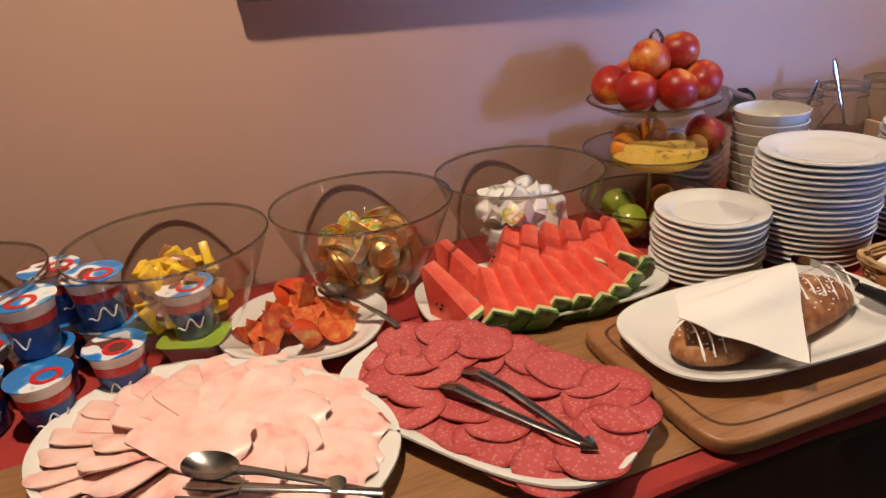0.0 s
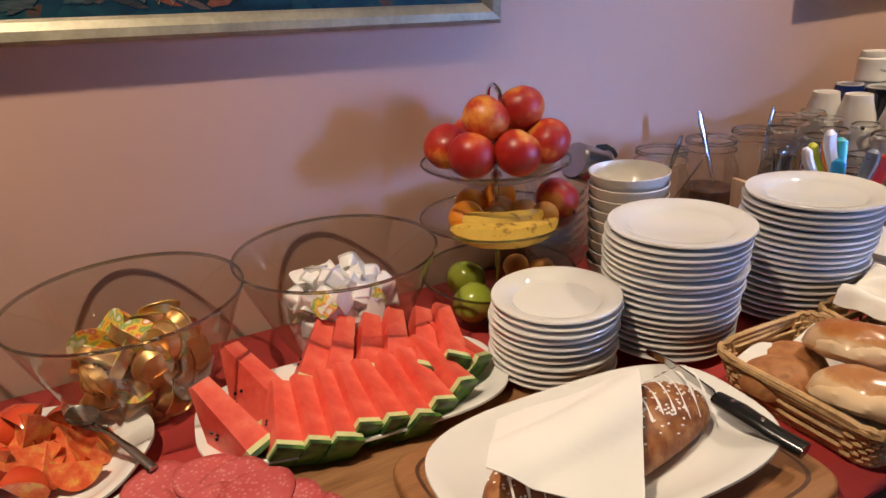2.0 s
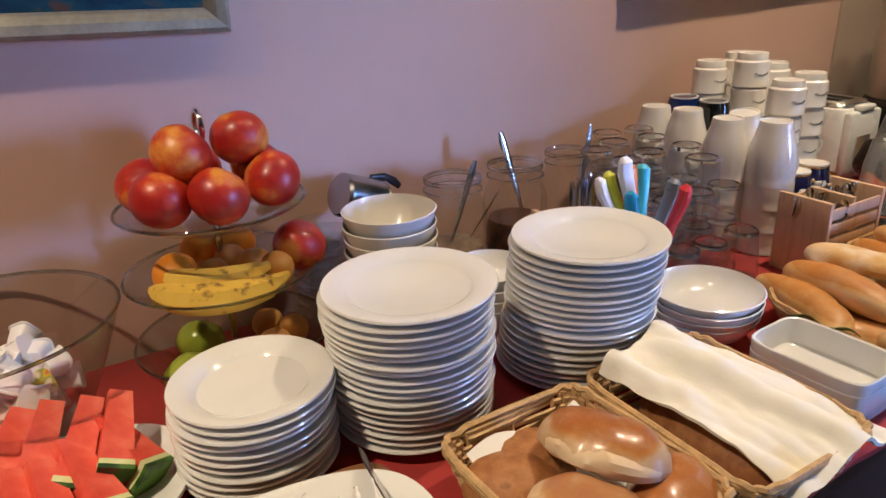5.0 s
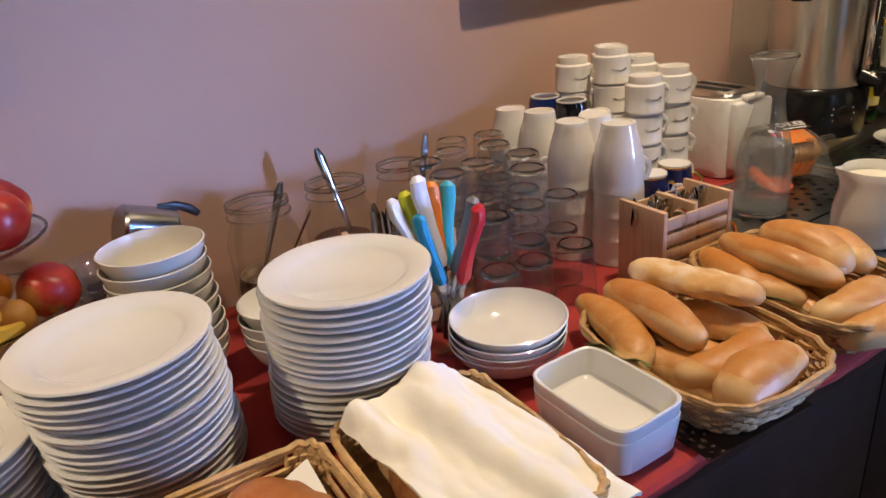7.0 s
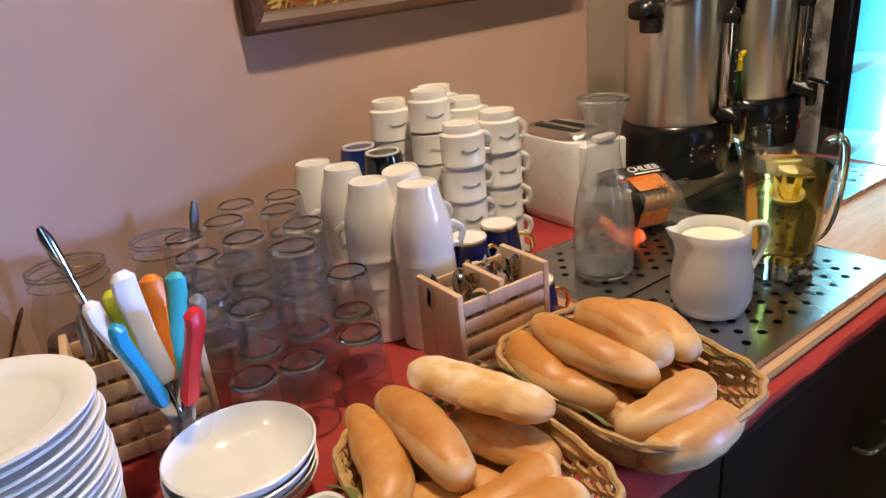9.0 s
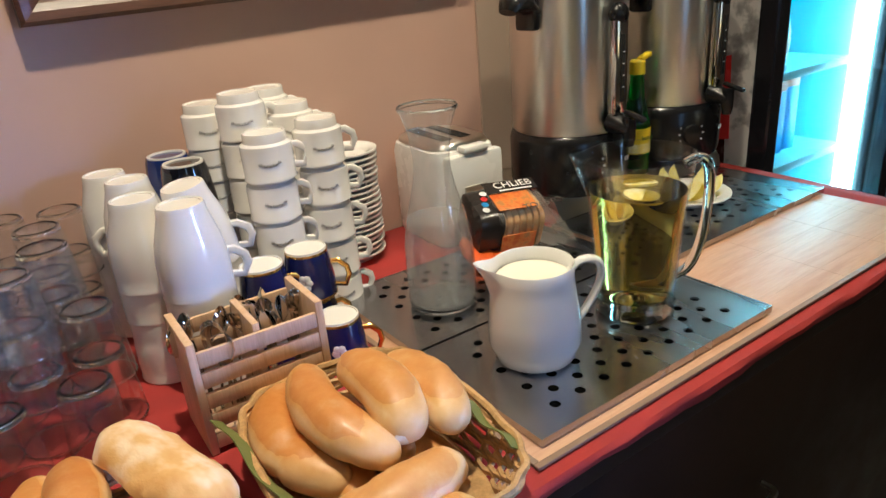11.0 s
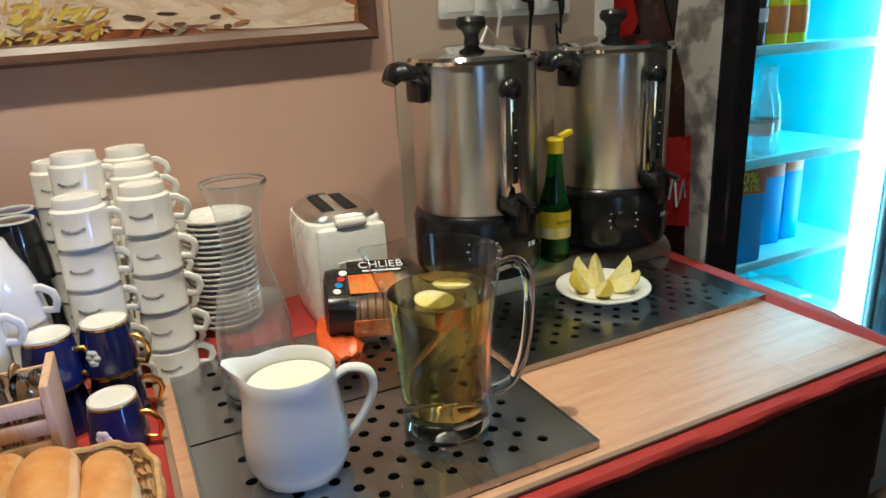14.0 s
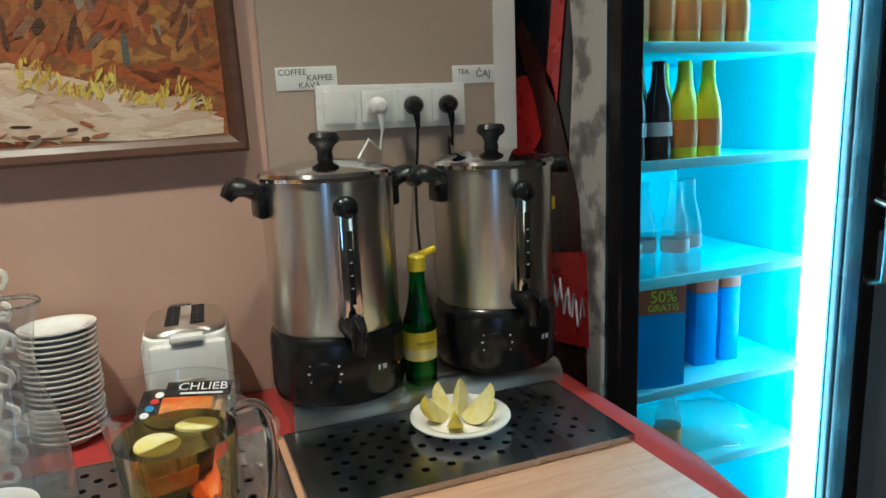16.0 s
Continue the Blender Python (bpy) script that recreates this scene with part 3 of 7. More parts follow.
slab("wall_east", (X1, Y0, 0), (X1 + 0.15, 2.2, CEIL), M_WALLD, "unseen side wall, darkened against bounced light", "wall")
# south wall with its two windows
WINDOWS = [(1.10, 1.60), (3.50, 4.30)]
slab("wall_south_west", (X0, Y0 - 0.15, 0), (1.10, Y0, CEIL), M_WALLD, "unseen wall beside the window, darkened against bounced light", "wall")
slab("wall_south_middle", (1.60, Y0 - 0.15, 0), (3.50, Y0, CEIL), M_WALLD, "unseen wall between the windows, darkened against bounced light", "wall")
slab("wall_south_east", (4.30, Y0 - 0.15, 0), (X1, Y0, CEIL), M_WALLD, "unseen wall beside the window, darkened against bounced light", "wall")
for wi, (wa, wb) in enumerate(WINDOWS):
    slab("wall_south_low", (wa, Y0 - 0.15, 0), (wb, Y0, 0.8), M_WALLD, "unseen wall under the window, darkened against bounced light", "wall")
    slab("wall_south_high", (wa, Y0 - 0.15, 2.3), (wb, Y0, CEIL), M_WALLD, "unseen wall over the window, darkened against bounced light", "wall")
    window = thing("window_%d" % (wi + 1), "white framed window that lets daylight in", "window", kind="structure")
    mid = (wa + wb) / 2
    for fx in (wa + 0.02, wb - 0.02):
        part("window_frame", box(0.04, 0.06, 1.5, 0.006, (fx, Y0 - 0.08, 0.8)), M_WHITEP, window)
    for fz in (0.8, 2.26):
        part("window_frame", box(wb - wa - 0.082, 0.055, 0.04, 0.006, (mid, Y0 - 0.08, fz)), M_WHITEP, window)
    pane = part("pane", box(wb - wa - 0.082, 0.006, 1.418, 0, (mid, Y0 - 0.08, 0.841)), M_GLASS, window)
    pane.visible_shadow = False

# ceiling spots, the last four added as unseen fill
lampbody = thing("ceiling_spot", "recessed halogen ceiling spot, real row and added fill", "lamp", rz(*SPOTS[0][:2], CEIL), "ceiling spots")
part("ring", lathe([(0.030, -0.003), (0.046, -0.003), (0.046, -0.010), (0.040, -0.014), (0.030, -0.010)], 24, cyclic=True), M_CHROME, lampbody)
part("bulb", lathe([(0.0, -0.0045), (0.026, -0.0045), (0.026, -0.002), (0.0, -0.002)], 20), M_SPOTGL, lampbody)
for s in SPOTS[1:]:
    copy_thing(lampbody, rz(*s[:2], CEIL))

# ---------------------------------------------------------------- the buffet table
TX0, TX1, TY0 = -1.3, 2.885, 0.445
table = thing("buffet_table", "long dark wooden buffet table with panelled front", "table", rz(0.8, 0.8, 0))
part("tabletop", box(TX1 - TX0, WALL - 0.012 - TY0, 0.035, 0.004, ((TX0 + TX1) / 2 - 0.8, (TY0 + WALL - 0.012) / 2 - 0.8, T - 0.040)), M_DARK, table)
for i in range(4):
    w = (TX1 - TX0 - 0.04) / 4
    part("front_panel", box(w - 0.004, 0.02, T - 0.06, 0.003, (TX0 + 0.02 + w * (i + 0.5) - 0.8, TY0 + 0.03 - 0.8, 0.015)), M_DARK, table)
for ex in (TX0 + 0.02, TX1 - 0.02):
    part("side_panel", box(0.022, WALL - 0.1 - TY0, T - 0.06, 0.003, (ex - 0.8, (TY0 + WALL) / 2 - 0.8, 0.015)), M_DARK, table)
for hx in (1.23, 2.28):
    part("pull_handle", bent([(hx - 0.8 - 0.052, TY0 + 0.022 - 0.8, 0.60), (hx - 0.8 - 0.050, TY0 - 0.8, 0.602), (hx - 0.8 - 0.030, TY0 - 0.808, 0.604), (hx - 0.8 + 0.030, TY0 - 0.808, 0.604), (hx - 0.8 + 0.050, TY0 - 0.8, 0.602), (hx - 0.8 + 0.052, TY0 + 0.022 - 0.8, 0.60)], [0.004, 0.0045, 0.005, 0.005, 0.0045, 0.004], 8), M_STEEL, table, "steel bow handle")
part("plinth", box(TX1 - TX0 - 0.1, WALL - 0.2 - TY0, 0.015, 0, ((TX0 + TX1) / 2 - 0.8, (TY0 + WALL) / 2 - 0.8, 0)), M_DARK, table)


def red_runner():
    """Cloth over the whole top, wavy along its right-hand end, folded over the front edge."""
    bm = bmesh.new()
    nx, rows = 120, [(TY0 - 0.004, T - 0.015), (TY0 - 0.004, T - 0.006), (TY0 + 0.001, T - 0.001), (0.6, T), (0.8, T), (1.0, T), (WALL - 0.014, T)]
    grid = []
    for i in range(nx + 1):
        col = []
        for j, (y, z) in enumerate(rows):
            x = TX0 + (TX1 + 0.012 - TX0) * i / nx
            dz = 0.0
            if i == nx:
                x += 0.016 * math.sin(y * 23) + 0.010 * math.sin(y * 51)
                dz = 0.006 + 0.006 * math.sin(y * 40)
            if i == nx - 1:
                dz = 0.004 + 0.004 * math.sin(y * 33)
            if j < 2:
                y += 0.0012 * math.sin(x * 37) + 0.0008 * math.sin(x * 91)
            if j == 0:
                z += 0.003 * math.sin(x * 17)
            col.append(bm.verts.new((x, y, z + dz)))
        grid.append(col)
    for a, b in zip(grid, grid[1:]):
        for j in range(len(rows) - 1):
            bm.faces.new((a[j], b[j], b[j + 1], a[j + 1]))
    return bm


cloth = solid("table_cloth", red_runner(), M_RED, "dark red cloth laid over the buffet table", "tablecloth")
_sm = cloth.modifiers.new("thick", "SOLIDIFY")
_sm.thickness, _sm.offset = 0.002, -1

mat1 = thing("wooden_mat", "brown wood-grain mat lying on the red cloth", "mat", rz(0.05, 0.635, T + 0.0005))
part("sheet", box(1.26, 0.33, 0.003, 0.001, (0, 0, 0)), M_OAK, mat1)
mat2 = thing("wooden_mat", "light beech-grain mat with taupe edge binding", "mat", rz(2.372, 0.70, T + 0.0005))
part("sheet", box(0.968, 0.462, 0.003, 0.001, (0, 0, 0)), M_LAM, mat2)
for sx, sy, at in ((0.984, 0.008, (0, -0.235, 0)), (0.984, 0.008, (0, 0.235, 0)), (0.008, 0.462, (0.488, 0, 0)), (0.008, 0.462, (-0.488, 0, 0))):
    part("binding", box(sx, sy, 0.0045, 0.001, at), M_BIND, mat2)
for lx in (-0.02, 0.14, 0.30, 0.42):
    part("score", box(0.0010, 0.21, 0.00012, 0, (lx, -0.125, 0.003)), M_SCORE, mat2)
for ly in (-0.19, -0.10):
    part("score", box(0.46, 0.0010, 0.00012, 0, (0.25, ly, 0.003)), M_SCORE, mat2)
TM = T + 0.0038

# ---------------------------------------------------------------- crockery
def plate_bm(r):
    k = r / 0.1
    return lathe([(0.0, 0.004), (0.052 * k, 0.004), (0.054 * k, 0.0), (0.060 * k, 0.0), (0.063 * k, 0.004), (0.074 * k, 0.011), (0.0985 * k, 0.0155), (0.1 * k, 0.0175),
                  (0.099 * k, 0.0195), (0.096 * k, 0.0195), (0.078 * k, 0.0165), (0.071 * k, 0.0125), (0.066 * k, 0.0085), (0.0, 0.0075)], 56)


def stack(name, mesh, label, group, x, y, n, pitch, z0, lean=(0, 0), jit=0.0028, category="plate"):
    for i in range(n):
        solid(name, mesh, None, label, category, rz(x + lean[0] * i / n + RND.uniform(-jit, jit), y + lean[1] * i / n + RND.uniform(-jit, jit), z0 + pitch * i, RND.uniform(0, 360)), group)


ME_PLATE = finish(plate_bm(0.1), "dinner_plate", M_PORC)
ME_PLATES = finish(plate_bm(0.09), "side_plate", M_PORC)
stack("side_plate", ME_PLATES, "white porcelain side plate in a stack", "stack of side plates", 0.700, 0.822, 11, 0.0100, T + 0.001, (0, -0.006))
stack("dinner_plate", ME_PLATE, "white porcelain plate in the tall middle stack", "first stack of plates", 0.890, 0.800, 19, 0.0100, T + 0.001, (-0.014, -0.028))
stack("dinner_plate", ME_PLATE, "white porcelain plate in the tall stack by the knives", "second stack of plates", 1.125, 0.775, 19, 0.0102, T + 0.001, (0.006, -0.028))


def bowl_bm(r, h, foot=0.5, n=40):
    return lathe([(0.0, 0.003), (r * foot * 0.9, 0.003), (r * foot * 0.92, 0.0), (r * foot, 0.0), (r * (foot + 0.1), 0.006), (r * 0.82, h * 0.45), (r * 0.95, h * 0.8), (r, h), (r - 0.002, h + 0.001),
                  (r * 0.93, h * 0.82), (r * 0.79, h * 0.5), (r * (foot + 0.05), 0.011), (0.0, 0.007)], n)


ME_BOWL1 = finish(bowl_bm(0.067, 0.058), "cereal_bowl", M_CREAM)
stack("cereal_bowl", ME_BOWL1, "ivory stoneware cereal bowl in a stack", "stack of cereal bowls", 0.963, 0.972, 9, 0.0195, T + 0.001, (-0.006, -0.008), 0.002, "bowl")
ME_BOWL2 = finish(bowl_bm(0.062, 0.052), "small_bowl", M_PORC)
stack("small_bowl", ME_BOWL2, "white porcelain bowl in a low stack", "low stack of bowls", 1.100, 0.925, 4, 0.017, T + 0.001, (0, 0), 0.002, "bowl")
ME_BOWL3 = finish(bowl_bm(0.079, 0.045, 0.45), "soup_bowl", M_PORC)
stack("soup_bowl", ME_BOWL3, "shallow white porcelain bowl in a stack", "stack of soup bowls", 1.330, 0.716, 4, 0.0115, T + 0.001, (0.002, -0.004), 0.0015, "bowl")

ME_RECT = finish(dish(0.054, 0.076, 5.5, [(0.006, 0.0), (0.004, 0.002), (0.0, 0.040), (0.0, 0.045), (0.0015, 0.0465), (0.004, 0.045), (0.009, 0.012), (0.014, 0.008)], 56), "serving_dish", M_PORC)
for i in range(2):
    solid("serving_dish", ME_RECT, None, "white rectangular porcelain dish, one of two stacked", "dish", rz(1.332, 0.538, T + 0.001 + 0.017 * i, 1.0 * i), "stacked rectangular dishes")

# glass dessert bowls and a ladle behind the cereal bowls
ME_DES = finish(lathe([(0.0, 0.0), (0.030, 0.0), (0.034, 0.004), (0.052, 0.024), (0.056, 0.034), (0.0545, 0.034), (0.050, 0.025), (0.032, 0.007), (0.0, 0.004)], 32), "glass_bowl", M_GLASS)
for i in range(9):
    solid("dessert_bowl", ME_DES, None, "small clear glass dessert bowl in a stack", "bowl", rz(0.905, 1.095, T + 0.001 + 0.0165 * i, 17 * i), "stack of glass dessert bowls")
ladle = thing("serving_scoop", "round steel serving scoop lying on glass bowls", "scoop", pose(0.938, 1.088, T + 0.210, 0, 112, 8))
part("cup", lathe([(0.0, 0.0), (0.030, 0.0), (0.034, 0.004), (0.035, 0.072), (0.0365, 0.073), (0.0365, 0.075), (0.0335, 0.075), (0.0325, 0.006), (0.0, 0.003)], 36), M_CUTL, ladle, "deep round steel cup")
part("handle", tube([(-0.034, 0, 0.050), (-0.040, 0, 0.075), (-0.036, 0, 0.098), (-0.030, 0, 0.112)], [0.005, 0.006, 0.007, 0.005], 8, flat=0.4), M_BLACK, ladle, "short black handle")


# ---------------------------------------------------------------- platters
def platter(label, x, y, z, a, b, p, turn, h=0.024):
    return solid("serving_platter", dish(a, b, p, [(0.055, 0.002), (0.05, 0.0), (0.044, 0.0), (0.040, 0.003), (0.014, h * 0.75), (0.0, h), (0.0005, h + 0.003), (0.004, h + 0.003), (0.020, h * 0.75 + 0.002), (0.040, 0.008), (0.055, 0.0065)], 72), M_PORC, label, "platter", rz(x, y, z, turn))


platter("white porcelain platter of folded ham slices", -0.108, 0.705, TM, 0.228, 0.160, 2.3, -43)
platter("white porcelain platter of salami slices", 0.217, 0.644, TM, 0.200, 0.121, 3.0, -58)
platter("white porcelain dish of tomato wedges", 0.045, 0.938, T + 0.001, 0.125, 0.112, 2.6, -30, 0.026)
platter("white oval platter of watermelon slices", 0.420, 0.875, T + 0.001, 0.205, 0.108, 3.2, -7)
platter("white porcelain platter with the strudel", 0.605, 0.597, T + 0.0275, 0.196, 0.114, 3.2, -3)

board = thing("cutting_board", "thick brown wooden cutting board under the strudel", "cutting board", rz(0.600, 0.585, T + 0.004))
part("plank", dish(0.205, 0.148, 9, [(0.004, 0.0), (0.001, 0.003), (0.0, 0.006), (0.0, 0.017), (0.001, 0.020), (0.004, 0.022)], 64), M_BOARD, board)
part("groove", loft([[(x, y, 0.0222) for x, y in oval(0.185 - d, 0.128 - d, 9, 64)] for d in (0.0, 0.004)], (False, False)), M_FRAME2, board)

# salami: overlapping rows of slices
def disc_mesh(seed, r):
    rnd = random.Random(seed)
    ph = [rnd.uniform(0, 6.28) for _ in range(4)]
    top, bot, n = [], [], 22
    for i in range(n):
        a = 2 * math.pi * i / n
        rr = r * (1 + 0.03 * math.sin(2 * a + ph[0]) + 0.015 * math.sin(5 * a + ph[1]))
        zz = 0.0016 * math.sin(2 * a + ph[2]) + 0.001 * math.sin(3 * a + ph[3])
        top.append((rr * math.cos(a), rr * math.sin(a), zz + 0.0018))
        bot.append((rr * math.cos(a), rr * math.sin(a), zz))
    return loft([bot, top])


ME_SAL = [finish(disc_mesh(i, 0.0415), "salami_slice", M_SALAMI) for i in range(5)]
turn = Matrix.Rotation(radians(-58), 4, "Z")
k = 0
for row, v in enumerate((0.078, 0.040, 0.002, -0.037, -0.074)):
    cnt = (8, 9, 9, 9, 8)[row]
    for i in range(cnt):
        u = (i - (cnt - 1) / 2) * 0.0405 + RND.uniform(-0.005, 0.005)
        u *= min(1.0, 0.176 * (1 - abs(v / 0.105) ** 3) ** (1 / 3) / 0.162)
        p = turn @ Vector((u, v + RND.uniform(-0.005, 0.005), 0))
        solid("salami_slice", ME_SAL[k % 5], None, "thin round slice of red salami", "salami slice",
              rz(0.217 + p.x, 0.644 + p.y, TM + 0.019 + 0.0024 * (4 - row) + 0.0024 * (i % 3), RND.uniform(0, 360), RND.uniform(-6, 6), RND.uniform(-6, 6)), "salami slices")
        k += 1


# ham: folded fans round the platter, then a few in the middle
def ham_mesh(seed, length, width, arch=0.005):
    """A thin slice folded to a petal: narrow at the inner end, scalloped and rounded at the outer."""
    rnd = random.Random(seed)
    bm = bmesh.new()
    nu, nv = 16, 10
    ph, rows = rnd.uniform(0, 6.28), []
    for i in range(nu + 1):
        u = i / nu
        w = width * (0.30 + 0.70 * min(1, u / 0.7)) * math.sqrt(max(0.02, 1 - (max(0, u - 0.72) / 0.30) ** 2))
        row = []
        for j in range(nv + 1):
            v = j / nv * 2 - 1
            z = arch * (1 - v * v) * (0.4 + u) + 0.0035 * (v + 1) * u + 0.0012 * math.sin(7 * u + 3 * v + ph) - 0.004 * u * u
            row.append(bm.verts.new((length * u + 0.004 * math.sin(3 * v + ph) * u, w * v + 0.006 * math.sin(2.5 * u + ph), z)))
        rows.append(row)
    for a, b in zip(rows, rows[1:]):
        for j in range(nv):
            bm.faces.new((a[j], b[j], b[j + 1], a[j + 1]))
    bm.normal_update()
    bmesh.ops.solidify(bm, geom=bm.faces[:], thickness=0.0022)
    return bm


ME_HAM = [finish(ham_mesh(i, 0.135, 0.038, 0.006), "ham_slice", M_HAM) for i in range(4)]
ME_HAMB = [finish(ham_mesh(9, 0.150, 0.050, 0.005), "ham_slice", M_HAM)]
hamturn = Matrix.Rotation(radians(-43), 4, "Z")


def lay_ham(me, x, y, z, turn, rx=0.0, ry=0.0):
    solid("ham_slice", me, None, "thin folded slice of pink cooked ham", "ham slice", rz(-0.108 + x, 0.705 + y, TM + z, turn, rx, ry), "ham slices")


for ring, (n, ra, rb, near, z) in enumerate(((26, 0.215, 0.150, 0.34, 0.026), (15, 0.150, 0.100, 0.02, 0.036))):
    for i in range(n):
        a = 2 * math.pi * (i + 0.5 * ring) / n
        e = hamturn @ Vector((ra * math.cos(a), rb * math.sin(a), 0))
        lay_ham(ME_HAM[(i * 3 + ring) % 4], e.x * near, e.y * near, z + RND.uniform(-0.001, 0.001), math.degrees(math.atan2(e.y, e.x)) + RND.uniform(-5, 5), RND.uniform(10, 17), 2.5 + 2.0 * (1 - ring))
lay_ham(ME_HAMB[0], -0.085, 0.020, 0.050, -30, 5)


# tomato wedges
def wedge_mesh(r, half, squash=0.85):
    """A wedge of a ball: skin is slot 0, cut flesh slot 1."""
    bm = bmesh.new()
    nt_, nv = 7, 9
    top, bot = bm.verts.new((0, 0, r * squash)), bm.verts.new((0, 0, -r * squash))
    cols = []
    for i in range(nt_ + 1):
        a = radians(-half + 2 * half * i / nt_)
        cols.append([bm.verts.new((r * math.cos(t) * math.cos(a), r * math.cos(t) * math.sin(a), r * squash * math.sin(t))) for t in [radians(-90 + 180 * j / nv) for j in range(1, nv)]])
    for a, b in zip(cols, cols[1:]):
        for j in range(len(a) - 1):
            bm.faces.new((a[j], b[j], b[j + 1], a[j + 1]))
        bm.faces.new((a[-1], b[-1], top))
        bm.faces.new((b[0], a[0], bot))
    for c in (cols[0], cols[-1]):
        mid = [bm.verts.new(v.co * 0.35 if 0 < i < len(c) - 1 else v.co * 0.4) for i, v in enumerate(c)]
        ring = [bot] + c + [top]
        axis = [bot] + [bm.verts.new((0.0012, 0, v.co.z * 0.9)) for v in c] + [top]
        for v in mid:
            bm.verts.remove(v)
        for j in range(len(ring) - 1):
            vs = [ring[j], ring[j + 1], axis[j + 1], axis[j]]
            vs = [v for n, v in enumerate(vs) if v not in vs[:n]]
            if len(vs) > 2:
                bm.faces.new(vs).material_index = 1
    return bm


ME_TOM = [finish(wedge_mesh(0.034 + 0.002 * i, 36), "tomato_wedge", [M_TOMSKIN, M_TOMFL]) for i in range(3)]
for i in range(26):
    a, q = i * 2.4, (1.0, 0.62, 0.25)[i % 3]
    rr = 0.074 * q
    skin_up = i % 4 == 3
    solid("tomato_wedge", ME_TOM[i % 3], None, "freshly cut red tomato wedge", "tomato wedge",
          rz(0.035 + rr * math.cos(a), 0.940 + 0.85 * rr * math.sin(a), T + 0.030 + 0.034 * (1 - q) + (0.010 if i > 17 else 0), RND.uniform(0, 360), RND.uniform(-25, 25), RND.uniform(-60, 10) if skin_up else RND.uniform(55, 125)), "tomato wedges")


# watermelon slices
def melon_mesh(r, half, thick):
    """A slice of a wedge: sector in the yz plane, tip at the origin, rind towards -y."""
    bm = bmesh.new()
    na, cols = 10, []
    radii = [r * 0.10, r * 0.5, r * 0.90, r * 0.955, r]
    for s in (-1, 1):
        side = []
        for q in radii:
            row = []
            for i in range(na + 1):
                a = radians(-half + 2 * half * i / na)
                row.append(bm.verts.new((s * thick / 2 * (0.66 + 0.34 * q / r), -q * math.cos(a), q * math.sin(a))))
            side.append(row)
        for k2, (a_, b_) in enumerate(zip(side, side[1:])):
            for i in range(na):
                bm.faces.new((a_[i], a_[i + 1], b_[i + 1], b_[i])).material_index = (0, 0, 1, 2)[k2]
        cols.append(side)
    L, R = cols
    for i in range(na):
        bm.faces.new((L[-1][i], L[-1][i + 1], R[-1][i + 1], R[-1][i])).material_index = 2
        bm.faces.new((L[0][i], L[0][i + 1], R[0][i + 1], R[0][i])).material_index = 0
    for e in (0, na):
        for k2 in range(len(radii) - 1):
            bm.faces.new((L[k2][e], L[k2 + 1][e], R[k2 + 1][e], R[k2][e])).material_index = (0, 0, 1, 2)[k2]
    rnd = random.Random(int(r * 1e4))
    for _ in range(3):
        q, a = rnd.uniform(0.45, 0.75) * r, radians(rnd.uniform(-half, half) * 0.7)
        for s in (-1, 1):
            sb = bmesh.ops.create_icosphere(bm, subdivisions=1, radius=0.0028)
            bmesh.ops.translate(bm, vec=(s * thick / 2 * (0.66 + 0.34 * q / r), -q * math.cos(a), q * math.sin(a)), verts=sb["verts"])
            for f in {f for v in sb["verts"] for f in v.link_faces}:
                f.material_index = 3
    return bm


ME_MEL = [finish(melon_mesh(0.118 + 0.006 * i, 22, 0.036), "watermelon_slice", [M_MELON, M_RINDW, M_RIND, M_SEED], smooth=False) for i in range(3)]


def melon(x, y, z, turn, lift, tilt, i):
    turn, tilt, lift = turn + RND.uniform(-3, 3), tilt + RND.uniform(-3, 3), lift + RND.uniform(-3, 3)
    m = pose(x, y, z, 0, 0, turn) @ pose(0, 0, 0, 0, tilt, 0) @ pose(0, 0, 0, -lift, 0, 0) @ Matrix.Translation((0, 0.11, 0))
    solid("watermelon_slice", ME_MEL[i % 3], None, "wedge-cut slice of red watermelon with rind", "watermelon slice", m, "watermelon slices")


for i in range(7):
    melon(0.296 + 0.031 * i, 0.806 - 0.003 * i, T + 0.014, -2 + 3 * i, -40, 25, i)
melon(0.262, 0.840, T + 0.018, 30, -60, -6, 1)
melon(0.305, 0.900, T + 0.024, 34, -50, 14, 2)
for i in range(6):
    melon(0.362 + 0.036 * i, 0.915 - 0.012 * i, T + 0.030, -24 + 3 * i, -42, 24, i + 1)
melon(0.522, 0.806, T + 0.016, 24, -42, 24, 0)
melon(0.566, 0.848, T + 0.018, 36, -40, 20, 1)


# ---------------------------------------------------------------- strudel, napkin, knife
def loaf(length, w, h, bend=0.0, n=26, m=18, lump=0.03, seed=0, ends=2.6, flat=0.35):
    """A baked loaf along x: rounded ends, flat underside, gently uneven."""
    rings = []
    for i in range(n + 1):
        t = -1 + 2 * i / n
        s = max(0.02, (1 - abs(t) ** ends) ** 0.5)
        cx, cy = t * length / 2, bend * (t * t - 0.4)
        ring = []
        for j in range(m):
            a = 2 * math.pi * j / m
            q = 1 + lump * noise.noise(Vector((t * 3 + seed * 7.1, math.cos(a) * 1.5, math.sin(a) * 1.5 + seed))) + 0.35 * lump * noise.noise(Vector((t * 9 + seed * 3.3, math.cos(a) * 4, math.sin(a) * 4 - seed)))
            y, z = w / 2 * s * q * math.cos(a), h / 2 * s * q * math.sin(a)
            if z < 0:
                z *= flat
            ring.append((cx - 2 * bend * t / length * 2 * y * 0.3, cy + y, z + h / 2 * flat))
        rings.append(ring)
    return loft(rings)


